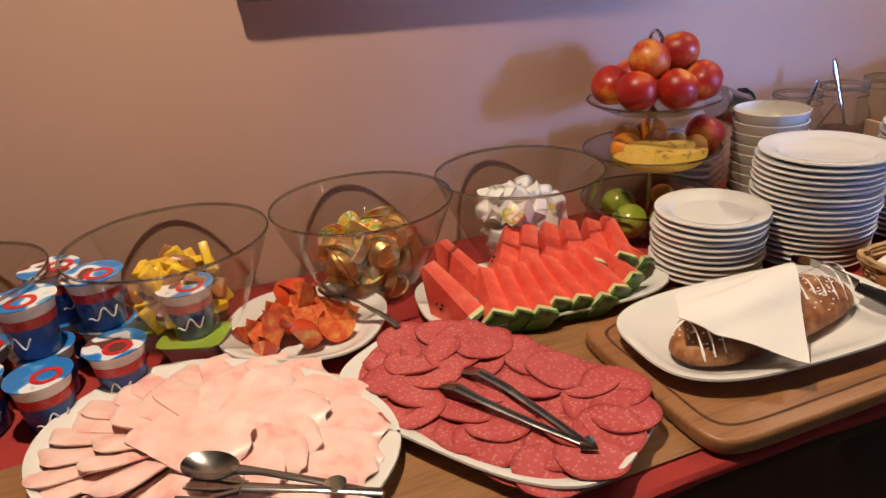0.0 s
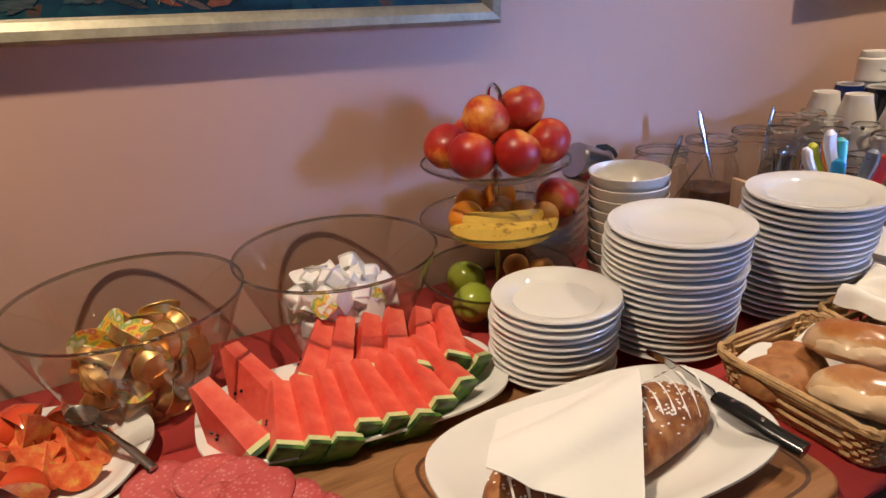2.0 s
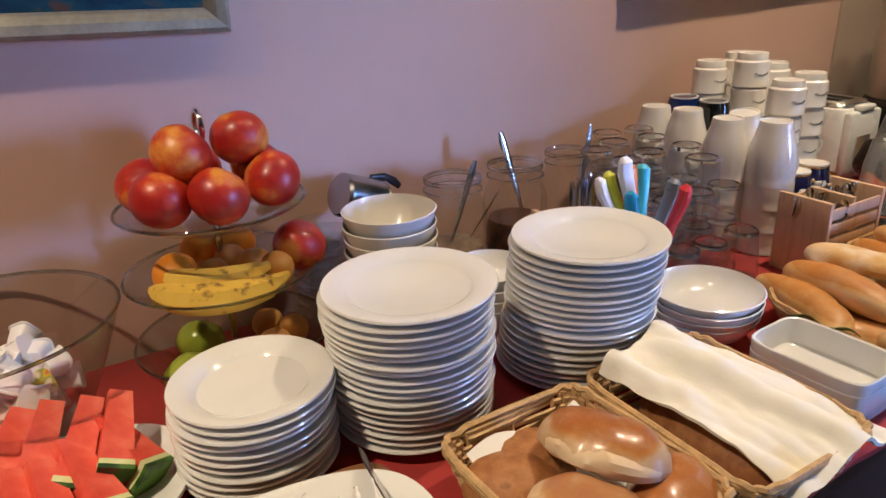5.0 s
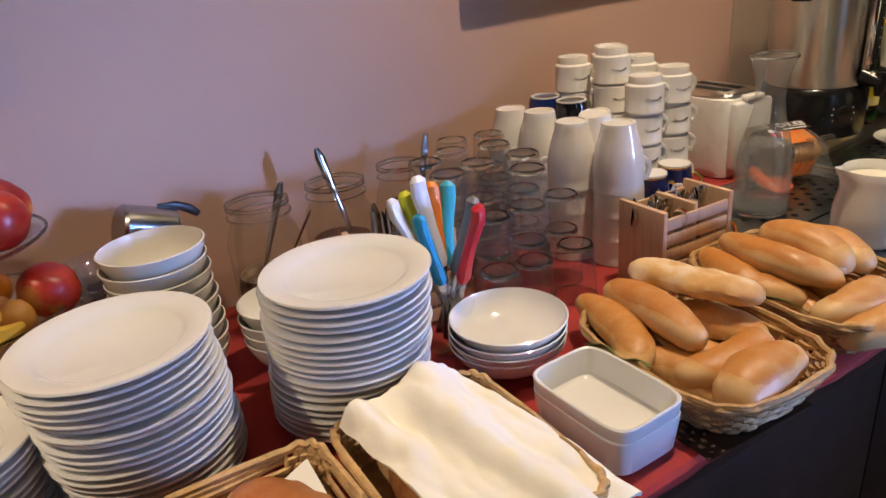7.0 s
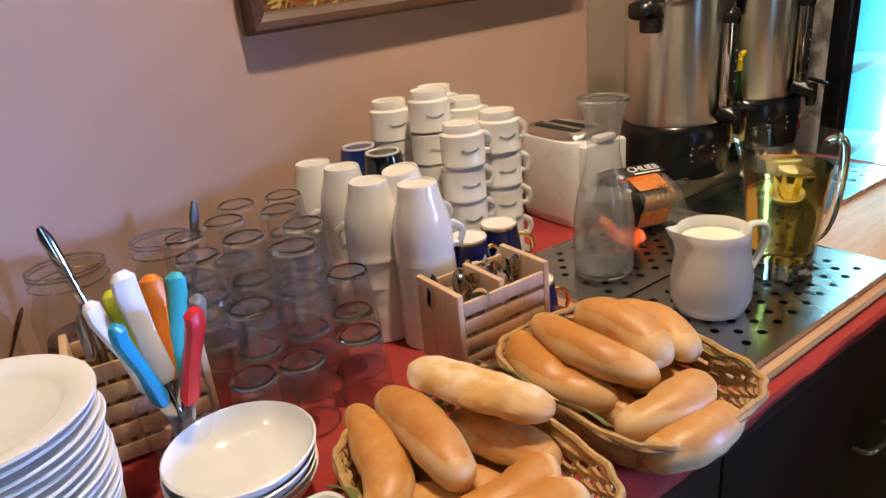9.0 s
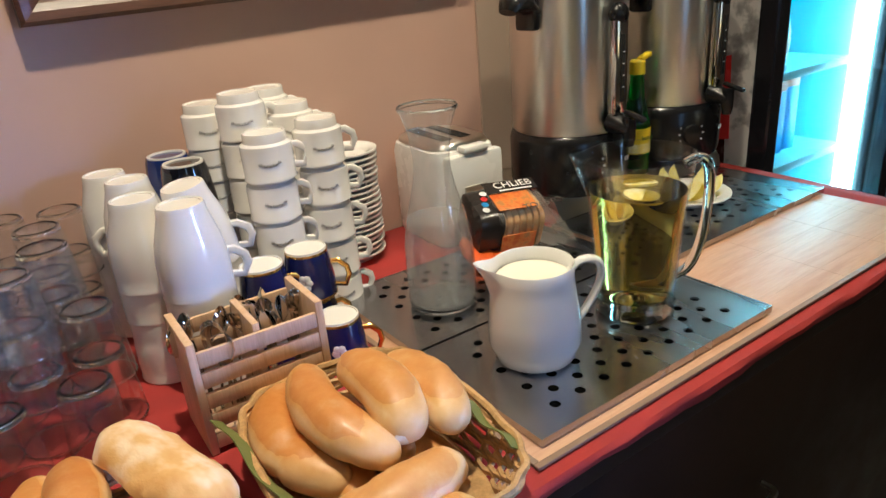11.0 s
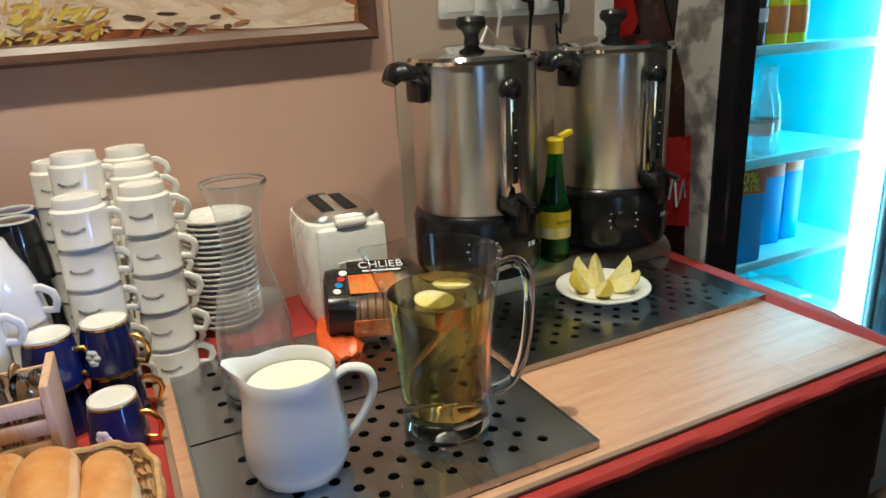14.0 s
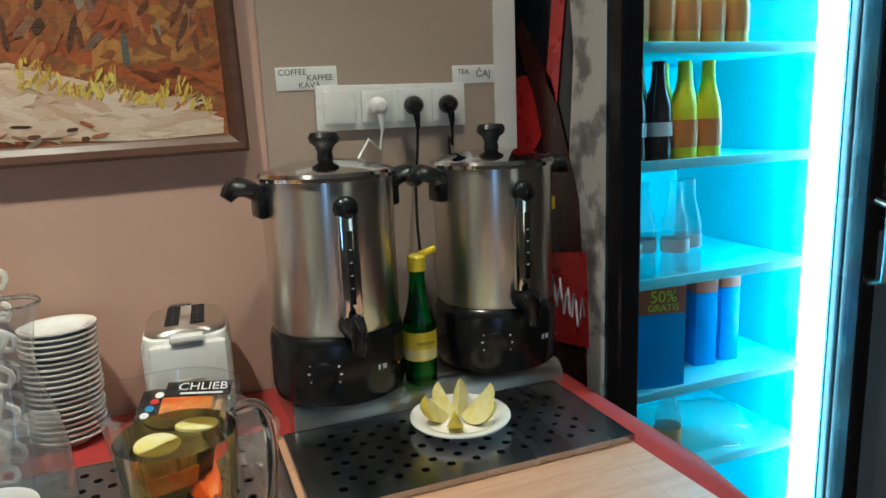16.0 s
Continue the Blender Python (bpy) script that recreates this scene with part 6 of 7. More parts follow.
part("handle", handle_bm(0.034, 0.012, 0.046, 0.020, 0.0030), M_GOLD, cob, "gilt handle")
for q in range(6):
    a = radians(-95 + 9 * math.cos(q * 1.047))
    part("petal", ball(0.0055, 8, (1, 0.3, 1)), M_WHITEI, cob).matrix_basis = pose(0.0335 * math.cos(a), 0.0335 * math.sin(a), 0.030 + 0.0075 * math.sin(q * 1.047), 0, 0, math.degrees(a) + 90)
CPOS = [(1.838, 0.872, 0.0, 0), (1.838, 0.872, 0.070, -30), (1.772, 0.868, 0.0, 0), (1.772, 0.868, 0.068, -20), (1.833, 0.790, 0.0, -25)]
for i, (x, y, z, d) in enumerate(CPOS):
    m = rz(x, y, T + 0.001 + z, d)
    if i == 0:
        cob.matrix_world = m
    else:
        copy_thing(cob, m)

ME_SAUC = finish(plate_bm(0.0585), "saucer", M_PORC)
stack("saucer", ME_SAUC, "small white saucer in a tall stack", "stack of saucers", 2.020, 1.098, 20, 0.0095, T + 0.001, (0.004, 0), 0.0015, "saucer")

# ---------------------------------------------------------------- drip trays with holes
def holed_sheet(x0, x1, y0, y1, px, py, r, z, margin=0.018):
    """A steel sheet with staggered round holes, each cut through."""
    bm = bmesh.new()
    nx = int((x1 - x0 - 2 * margin) / px)
    ny = int((y1 - y0 - 2 * margin) / py)
    ox, oy = (x0 + x1 - nx * px) / 2, (y0 + y1 - ny * py) / 2

    def quad(ax, ay, bx, by):
        if bx - ax > 1e-5 and by - ay > 1e-5:
            bm.faces.new([bm.verts.new(p) for p in ((ax, ay, z), (bx, ay, z), (bx, by, z), (ax, by, z))])
    quad(x0, y0, x1, oy)
    quad(x0, oy + ny * py, x1, y1)
    for j in range(ny):
        cy0 = oy + j * py
        sh = px / 2 if j % 2 else 0.0
        cells = nx - (1 if j % 2 else 0)
        quad(x0, cy0, ox + sh, cy0 + py)
        quad(ox + sh + cells * px, cy0, x1, cy0 + py)
        for i in range(cells):
            ax, cx, cy = ox + sh + i * px, ox + sh + (i + 0.5) * px, cy0 + py / 2
            outer, inner, low = [], [], []
            rim = [(1, -1 + 2 * q / 3) for q in range(3)] + [(1 - 2 * q / 3, 1) for q in range(3)] + [(-1, 1 - 2 * q / 3) for q in range(3)] + [(-1 + 2 * q / 3, -1) for q in range(3)]
            for u, w in rim:
                a = math.atan2(w, u)
                c, s = math.cos(a), math.sin(a)
                outer.append(bm.verts.new((cx + u * px / 2, cy + w * py / 2, z)))
                inner.append(bm.verts.new((cx + r * c, cy + r * s, z)))
                low.append(bm.verts.new((cx + r * 0.95 * c, cy + r * 0.95 * s, z - 0.003)))
            for k4 in range(12):
                n4 = (k4 + 1) % 12
                bm.faces.new((outer[k4], outer[n4], inner[n4], inner[k4]))
                bm.faces.new((inner[k4], inner[n4], low[n4], low[k4]))
    return bm


def drip_tray(label, x0, x1, y0, y1, seams=()):
    cx, cy = (x0 + x1) / 2, (y0 + y1) / 2
    t = thing("drip_tray", label, "drip tray", rz(cx, cy, TM + 0.0005))
    part("tray", loft([[(x, y, z) for x, y in ((x0 - cx + d, y0 - cy + d), (x1 - cx - d, y0 - cy + d), (x1 - cx - d, y1 - cy - d), (x0 - cx + d, y1 - cy - d))] for d, z in ((0.002, 0.0), (0.0, 0.001), (0.0, 0.011), (0.003, 0.011), (0.003, 0.002))]), M_STEELD, t, smooth=False)
    # Black sheet over the steel floor: the shade below the grille.
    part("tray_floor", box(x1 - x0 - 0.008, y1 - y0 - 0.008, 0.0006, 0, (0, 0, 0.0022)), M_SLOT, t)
    edges = [y0] + list(seams) + [y1]
    for a, b in zip(edges, edges[1:]):
        part("grille", holed_sheet(x0 - cx + 0.0035, x1 - cx - 0.0035, a - cy + 0.003, b - cy - 0.0015, 0.040, 0.0235, 0.0066, 0.0105), M_STEELD, t, "perforated steel grille", smooth=False)
    return t


drip_tray("perforated steel drip tray under the jugs", 1.904, 2.334, 0.482, 0.952, (0.718,))
drip_tray("perforated steel drip tray before the urns", 2.346, 2.846, 0.676, 0.922)
TT = TM + 0.0115

# ---------------------------------------------------------------- carafe, jug, pitcher
car = thing("glass_carafe", "clear glass carafe half full of water", "carafe", rz(2.016, 0.812, TT))
CO = [(0.0, 0.0), (0.046, 0.0), (0.050, 0.006), (0.0505, 0.06), (0.049, 0.10), (0.042, 0.14), (0.032, 0.175), (0.026, 0.205), (0.0255, 0.225), (0.030, 0.262), (0.039, 0.288), (0.0405, 0.292)]
part("glass_body", lathe(CO + [(0.0398, 0.2945), (0.0385, 0.2925)], 48, (True, False)), M_CARAFE, car)
part("lip", lathe([(0.0385, 0.2885), (0.0410, 0.2890), (0.0418, 0.2920), (0.0405, 0.2945), (0.0385, 0.2935)], 40, cyclic=True), M_THICK, car)
part("base", lathe([(0.0, 0.0008), (0.0450, 0.0008), (0.0490, 0.0060), (0.0485, 0.0095), (0.0, 0.0075)], 40), M_THICK, car, "thick glass base")
part("water", lathe([(0.0, 0.0105), (0.0470, 0.0115), (0.0482, 0.06), (0.0468, 0.098), (0.0412, 0.136), (0.0, 0.136)], 48), M_WATER, car)

def spout_bm(profile, n, r_at, spout, z_from, sharp=3.5, turn=180):
    """A lathe drawn out to a pouring lip on one side near the top."""
    bm = lathe(profile, n, (True, False))
    for v in bm.verts:
        a = math.atan2(v.co.y, v.co.x) - radians(turn)
        a = (a + math.pi) % (2 * math.pi) - math.pi
        if v.co.z > z_from:
            f = ((v.co.z - z_from) / (profile_top(profile) - z_from)) ** 1.6
            g = math.exp(-(a * sharp) ** 2)
            r = math.hypot(v.co.x, v.co.y)
            if r > 0.01:
                v.co.x *= 1 + spout * f * g / r
                v.co.y *= 1 + spout * f * g / r
                v.co.z += 0.35 * spout * f * g
    return bm


def profile_top(profile):
    return max(z for _, z in profile)


jug = thing("milk_jug", "glossy white porcelain jug full of milk", "jug", rz(2.014, 0.610, TT, 0) @ Matrix.Diagonal((1.04, 1.04, 0.97, 1)))
JP = [(0.0, 0.0), (0.042, 0.0), (0.048, 0.004), (0.0555, 0.026), (0.0550, 0.060), (0.0500, 0.095), (0.0478, 0.115), (0.0485, 0.131), (0.0475, 0.1325), (0.0455, 0.130), (0.0447, 0.113), (0.0465, 0.095), (0.0500, 0.06), (0.0, 0.055)]
part("jug_body", spout_bm(JP, 48, 0.048, 0.022, 0.085, 3.2, 152), M_PORC, jug)
part("milk", lathe([(0.0, 0.1135), (0.0437, 0.1135), (0.0437, 0.1150), (0.0, 0.1153)], 40), M_MILK, jug)
jh = part("handle", bent([(0.044, 0, 0.112), (0.060, 0, 0.124), (0.080, 0, 0.120), (0.086, 0, 0.098), (0.074, 0, 0.068), (0.058, 0, 0.044), (0.050, 0, 0.038)], [0.006, 0.0065, 0.0065, 0.006, 0.006, 0.006, 0.007], 10, flat=0.8), M_PORC, jug)
jh.matrix_basis = pose(0, 0, 0, 0, 0, -22)

pit = thing("glass_pitcher", "glass pitcher of amber tea with lemon", "pitcher", rz(2.198, 0.606, TT, 0))
PO = [(0.0, 0.0), (0.050, 0.0), (0.054, 0.004), (0.0545, 0.020), (0.0530, 0.026), (0.0575, 0.10), (0.0640, 0.170), (0.0715, 0.218), (0.0725, 0.222)]
part("glass_body", spout_bm(PO + [(0.0715, 0.2232), (0.0700, 0.2215)], 56, 0.07, 0.020, 0.15, 3.0, 152), M_GLASS, pit)
part("thick_foot", lathe([(0.0, 0.001), (0.049, 0.001), (0.0525, 0.006), (0.0515, 0.020), (0.044, 0.0235), (0.0, 0.0225)], 48), M_THICK, pit)
part("tea", lathe([(0.0, 0.0245), (0.0452, 0.0260), (0.0508, 0.0342), (0.0553, 0.10), (0.0605, 0.158), (0.0622, 0.176), (0.0, 0.176)], 48), M_TEA, pit, "amber tea")
part("handle", bent([(0.066, 0, 0.200), (0.086, 0, 0.206), (0.100, 0, 0.192), (0.103, 0, 0.150), (0.096, 0, 0.090), (0.080, 0, 0.052), (0.058, 0, 0.040)], [0.008, 0.009, 0.0085, 0.008, 0.008, 0.008, 0.008], 12, flat=0.8), M_THICK, pit).matrix_basis = pose(0, 0, 0, 0, 0, -24)
part("lemon_slice", lathe([(0.0, 0.0), (0.021, 0.0), (0.023, 0.001), (0.023, 0.004), (0.021, 0.005), (0.0, 0.005)], 24), M_LEMFL, pit, "floating lemon slice").matrix_basis = pose(-0.018, -0.020, 0.1715, 8, 5, 0)
part("lemon_slice", lathe([(0.0, 0.0), (0.021, 0.0), (0.023, 0.001), (0.023, 0.004), (0.021, 0.005), (0.0, 0.005)], 24), M_LEMFL, pit, "floating lemon slice").matrix_basis = pose(0.022, 0.014, 0.1708, -10, 8, 0)

# ---------------------------------------------------------------- lemon plate
solid("small_plate", finish(plate_bm(0.082), "lemon_plate", M_PORC), None, "small white plate of lemon wedges", "plate", rz(2.617, 0.826, TT))
ME_LEM = finish(wedge_mesh(0.027, 30, 1.25), "lemon_wedge", [M_LEMON, M_LEMFL])
for x, y, d, tilt in ((-0.034, 0.012, 200, 44), (-0.008, 0.026, 120, 40), (0.034, 0.010, -10, 46), (-0.020, -0.024, 250, 62), (0.020, -0.024, 310, 60), (0.010, 0.028, 60, 50)):
    solid("lemon_wedge", ME_LEM, None, "fresh yellow lemon wedge", "lemon wedge", pose(2.617 + x, 0.826 + y, TT + 0.037, 0, 0, d) @ pose(0, 0, 0, 0, tilt, 0), "lemon wedges")

# ---------------------------------------------------------------- urns on their steel stand
ust = thing("urn_stand", "low brushed steel stand under the two urns", "stand", rz(2.618, 1.045, TM + 0.0005))
part("shell", loft([[(x, y, z) for x, y in ((-0.252 + d, -0.122 + e), (0.252 - d, -0.122 + e), (0.252 - d, 0.120), (-0.252 + d, 0.120))] for d, e, z in ((0.0, 0.0, 0.0), (0.0, 0.0, 0.012), (0.001, 0.004, 0.030), (0.003, 0.014, 0.044), (0.008, 0.024, 0.050), (0.012, 0.030, 0.051))]), M_STEEL, ust)
UZ = TM + 0.0525


def urn(x, y, label):
    t = thing("drinks_urn", label, "urn", rz(x, y, UZ))
    r = 0.108
    part("base", lathe([(0.0, 0.0), (r - 0.010, 0.0), (r + 0.002, 0.004), (r + 0.006, 0.020), (r + 0.006, 0.100), (r + 0.002, 0.112), (r - 0.004, 0.118), (0.0, 0.118)], 56), M_BLACK, t, "black plastic base")
    part("tank", lathe([(r - 0.003, 0.117), (r, 0.121), (r, 0.362), (r - 0.004, 0.366)], 64, (False, False)), M_STEEL, t, "brushed steel tank")
    part("lid", lathe([(r + 0.0005, 0.360), (r + 0.005, 0.362), (r + 0.006, 0.368), (r + 0.002, 0.374), (r - 0.012, 0.378), (r * 0.5, 0.388), (0.0, 0.392)], 56, (False, True)), M_CHROME, t, "domed steel lid")
    part("knob", lathe([(0.0, 0.391), (0.014, 0.391), (0.012, 0.402), (0.016, 0.412), (0.024, 0.418), (0.026, 0.426), (0.022, 0.434), (0.0, 0.437)], 24), M_BLACK, t)
    for s in (-1, 1):
        h = part("handle", bent([(s * (r - 0.002), 0, 0.335), (s * (r + 0.020), 0, 0.352), (s * (r + 0.042), 0, 0.356), (s * (r + 0.058), 0, 0.340)], [0.024, 0.026, 0.028, 0.018], 12, flat=0.55), M_BLACK, t)
        h.matrix_basis = pose(0, 0, 0, 0, 0, 8)
        part("handle_mount", box(0.018, 0.045, 0.052, 0.006, (s * (r + 0.006), 0, 0.305)), M_BLACK, t).matrix_basis = pose(0, 0, 0, 0, 0, 8)
    yy = -r - 0.012
    part("gauge_cap", ball(0.020, 16, (1, 0.8, 1.0), (0, yy, 0.322)), M_BLACK, t)
    housing = part("gauge_housing", box(0.034, 0.022, 0.175, 0.008, (0, yy, 0.150)), M_CHROME, t, "steel level gauge housing")
    part("gauge_slot", box(0.009, 0.003, 0.115, 0.001, (0, yy - 0.0115, 0.175)), M_SLOT, housing)
    for q in range(4):
        part("gauge_mark", box(0.004, 0.001, 0.002, 0, (0, yy - 0.0133, 0.200 + 0.02 * q)), M_WHITEI, housing)
    tap = part("tap_body", tube([(0, -r - 0.002, 0.138), (0, yy - 0.004, 0.135), (0, yy - 0.022, 0.130), (0, yy - 0.034, 0.128)], [0.022, 0.020, 0.015, 0.013], 14), M_BLACK, t)
    part("tap_spout", lathe([(0.0, 0.098), (0.009, 0.098), (0.012, 0.112), (0.012, 0.148), (0.0, 0.150)], 16, centre=(0, yy - 0.028)), M_BLACK, tap)
    part("tap_lever", box(0.012, 0.045, 0.007, 0.002, (0, yy - 0.040, 0.150), rot=pose(0, 0, 0, 14, 0, 0)), M_BLACK, tap)
    d = part("dial", lathe([(0.0, 0.0), (0.021, 0.0), (0.018, 0.010), (0.0, 0.011)], 28), M_BLACK, t)
    d.matrix_basis = pose(-0.046, -0.100, 0.060, 90, 0, -25)
    for q in range(9):
        a = radians(-30 + 30 * q)
        part("dial_mark", box(0.0025, 0.004, 0.0006, 0), M_WHITEI, t).matrix_basis = pose(-0.046, -0.1012, 0.060, 90, 0, -25) @ pose(0.026 * math.cos(a), 0.026 * math.sin(a), 0, 0, 0, math.degrees(a) - 90)
    for q in range(3):
        part("badge", box(0.0085, 0.0085, 0.0006, 0.0002), M_WHITEI, t, "pale badge").matrix_basis = pose(0.030 + 0.0105 * q, -0.1085 + 0.0026 * q, 0.058, 90, 0, 17)
    part("pilot_light", ball(0.003, 8, (1, 1, 1), (0.082, -0.078, 0.050)), matte("amber_pilot", (0.8, 0.25, 0.03), 0.2, relief=0), t)
    return t


urn(2.462, 0.992, "tall steel coffee urn with black base")
urn(2.768, 1.000, "tall steel tea urn with black base")
tag = thing("tea_bag_tag", "yellow tea bag tag hanging from the urn", "tea tag", rz(2.878, 0.985, 1.262))
part("string", tube([(0, 0, 0.05), (0.003, -0.004, 0.0), (0.002, -0.004, -0.03)], 0.0006, 5), M_WHITEI, tag)
part("tag", box(0.018, 0.0012, 0.024, 0.0004, (0.002, -0.004, -0.054)), M_YCAP, tag)

bot = thing("lemon_juice_bottle", "green lemon juice bottle with yellow flip cap", "bottle", rz(2.592, 0.936, UZ - 0.0005))
part("bottle_body", lathe([(0.0, 0.0), (0.024, 0.0), (0.028, 0.004), (0.0285, 0.030), (0.0275, 0.036), (0.0285, 0.042), (0.0285, 0.100), (0.026, 0.115), (0.0170, 0.150), (0.0135, 0.185), (0.0135, 0.200), (0.0, 0.200)], 32), M_BGREEN, bot)
part("cap", lathe([(0.0, 0.199), (0.0155, 0.199), (0.0155, 0.222), (0.012, 0.226), (0.0, 0.226)], 20), M_YCAP, bot, "yellow screw cap")
part("flip_top", box(0.030, 0.014, 0.010, 0.003, (0.022, 0, 0.224), rot=pose(0, 0, 0, 0, -16, 0)), M_YCAP, bot)
blabel = part("label", lathe([(0.0287, 0.046), (0.0291, 0.046), (0.0291, 0.096), (0.0287, 0.096)], 32, cyclic=True), M_YCAP, bot, "yellow paper label")
part("label_band", lathe([(0.0292, 0.048), (0.0294, 0.048), (0.0294, 0.066), (0.0292, 0.066)], 32, cyclic=True), M_LEMFL, blabel)
wt = part("label_text", words("lemon", 0.0125, M_RIND, "label_text"), None, blabel)
wt.matrix_basis = pose(0, -0.0297, 0.078, 90, 0, 0)

# ---------------------------------------------------------------- toaster and toast bread
toa = thing("toaster", "white two-slot toaster with chrome top", "toaster", rz(2.220, 1.078, T + 0.001, -3))
part("body", dish(0.070, 0.088, 5, [(0.006, 0.0), (0.002, 0.004), (0.0, 0.02), (0.0, 0.160), (0.004, 0.176), (0.010, 0.180)], 56), M_WHITEP, toa)
part("top_plate", dish(0.064, 0.082, 4, [(0.0, 0.1795), (0.001, 0.184), (0.005, 0.1885), (0.012, 0.1895)], 48), M_STEEL, toa, "steel top plate")
for s in (-1, 1):
    # Each slot is a flat sheet with its inner shade painted in.
    part("slot", box(0.022, 0.120, 0.0010, 0, (s * 0.020, 0.010, 0.1897)), M_SLOT, toa)
    for q in range(5):
        part("slot_wire", box(0.003, 0.004, 0.0015, 0.0005, (s * 0.020, -0.035 + 0.022 * q, 0.1898)), M_CUTL, toa)
part("front_panel", box(0.118, 0.022, 0.150, 0.008, (0.004, -0.092, 0.022)), M_WHITEP, toa)
part("crumb_window", box(0.050, 0.004, 0.055, 0.002, (0.0, -0.104, 0.060)), M_STEEL, toa)
part("lever", box(0.052, 0.024, 0.014, 0.005, (0.004, -0.094, 0.172)), M_WHITEP, toa)
part("warming_rack", box(0.040, 0.010, 0.010, 0.004, (-0.01, 0.086, 0.182)), M_CHROME, toa)

brd = thing("toast_bread_bag", "half-empty clear bag of sliced toast bread, orange print", "bread bag", pose(2.218, 0.905, TT + 0.016, 0, 0, -14) @ pose(0, 0, 0, 20, 3, 0))


def squared(x, hy, hz, zc, lump=0.0):
    """A ring of a soft square bag across x."""
    out = []
    for q in range(32):
        a = 2 * math.pi * q / 32
        c, s_ = math.copysign(abs(math.cos(a)) ** 0.42, math.cos(a)), math.copysign(abs(math.sin(a)) ** 0.42, math.sin(a))
        out.append((x + lump * 0.5 * math.sin(5 * a), hy * c * (1 + lump * 6 * math.sin(7 * a + x * 80)), zc + hz * s_ + lump * math.sin(9 * a + x * 120)))
    return out


for q in range(9):
    part("bread_slice", dish(0.044, 0.040, 4, [(0.002, 0.0), (0.0, 0.001), (0.0, 0.009), (0.002, 0.010)], 28), M_TOAST, brd).matrix_basis = pose(-0.062 + 0.0118 * q, 0, 0.042, 90, 0, 90)
part("printed_wrap", loft([squared(x, hy, hz, 0.043) for x, hy, hz in ((-0.078, 0.036, 0.030), (-0.074, 0.046, 0.042), (-0.060, 0.0485, 0.0440), (-0.034, 0.0485, 0.0440))], (True, False)), M_WRAPO, brd, "black printed end of the wrapper")
part("clear_wrap", loft([squared(x, 0.0482 * f, 0.0438 * g, 0.0438 * g - 0.001 + 0.0008, 0.0012) for x, f, g in ((-0.0440, 1.0, 1.0), (-0.02, 1.02, 1.01), (0.01, 1.0, 1.02), (0.035, 1.02, 1.01), (0.052, 1.0, 0.96), (0.066, 1.05, 0.70), (0.085, 1.08, 0.42), (0.105, 1.02, 0.22), (0.118, 0.85, 0.12))], (False, True)), M_WRAP, brd, "crinkled clear wrapper").visible_shadow = False
part("print_band", box(0.094, 0.030, 0.0012, 0.0004, (0.006, 0.030, 0.0896)), M_WRAPO, brd, "black printed band")
part("orange_label", box(0.070, 0.044, 0.0012, 0.0004, (-0.006, -0.010, 0.0898)), M_LABELO, brd, "orange picture label")
part("orange_label", box(0.062, 0.0012, 0.034, 0.0004, (-0.006, -0.0505, 0.018)), M_LABELO, brd, "orange picture label")
for q in range(4):
    part("print_mark", lathe([(0.0, 0.0), (0.0062, 0.0), (0.0062, 0.0006), (0.0, 0.0006)], 14), (M_WHITEI, M_CARTON, M_YRED, M_WHITEI)[q], brd).matrix_basis = pose(-0.060 + 0.004 * q, -0.022 + 0.014 * q, 0.0884)
part("bag_text", words("CHLIEB", 0.022, M_WHITEI, "bag_text"), None, brd).matrix_basis = pose(0.012, 0.033, 0.0912, 0, 0, 0)
part("print_bar", box(0.060, 0.0035, 0.0006, 0, (0.012, 0.019, 0.0910)), M_WHITEI, brd)
part("bag_text", words("TOASTO", 0.019, M_INK, "bag_text"), None, brd).matrix_basis = pose(0.040, -0.030, 0.0920, 0, 0, 6)
part("bag_tail", loft([[(x, w * math.cos(a), 0.012 + h * math.sin(a) + 0.004 * math.sin(5 * a + x * 60)) for a in [2 * math.pi * k5 / 14 for k5 in range(14)]] for x, w, h in ((-0.02, 0.010, 0.008), (0.0, 0.022, 0.011), (0.03, 0.030, 0.012), (0.055, 0.034, 0.009), (0.07, 0.020, 0.004))]), M_ORANGEW, brd, "orange twisted bag end").matrix_basis = pose(-0.075, -0.020, 0.0, 0, 0, -68)

# ---------------------------------------------------------------- sockets, cables, stickers
sock = thing("socket_strip", "white four-gang strip of one switch and sockets", "socket", rz(2.640, WALL - 0.0065, 1.410))
part("frame", box(0.302, 0.010, 0.084, 0.003, (0, -0.005, -0.042)), M_WHITEP, sock)
for i in range(4):
    part("insert", box(0.060, 0.006, 0.062, 0.003, (-0.108 + 0.072 * i, -0.0125, -0.031)), M_WHITEP, sock)
    if i:
        part("socket_well", lathe([(0.0, 0.0), (0.021, 0.0), (0.0225, 0.0012), (0.0205, 0.0015), (0.0, 0.0006)], 28), M_WHITEP, sock).matrix_basis = pose(-0.108 + 0.072 * i, -0.0155, 0.0, 90, 0, 0)
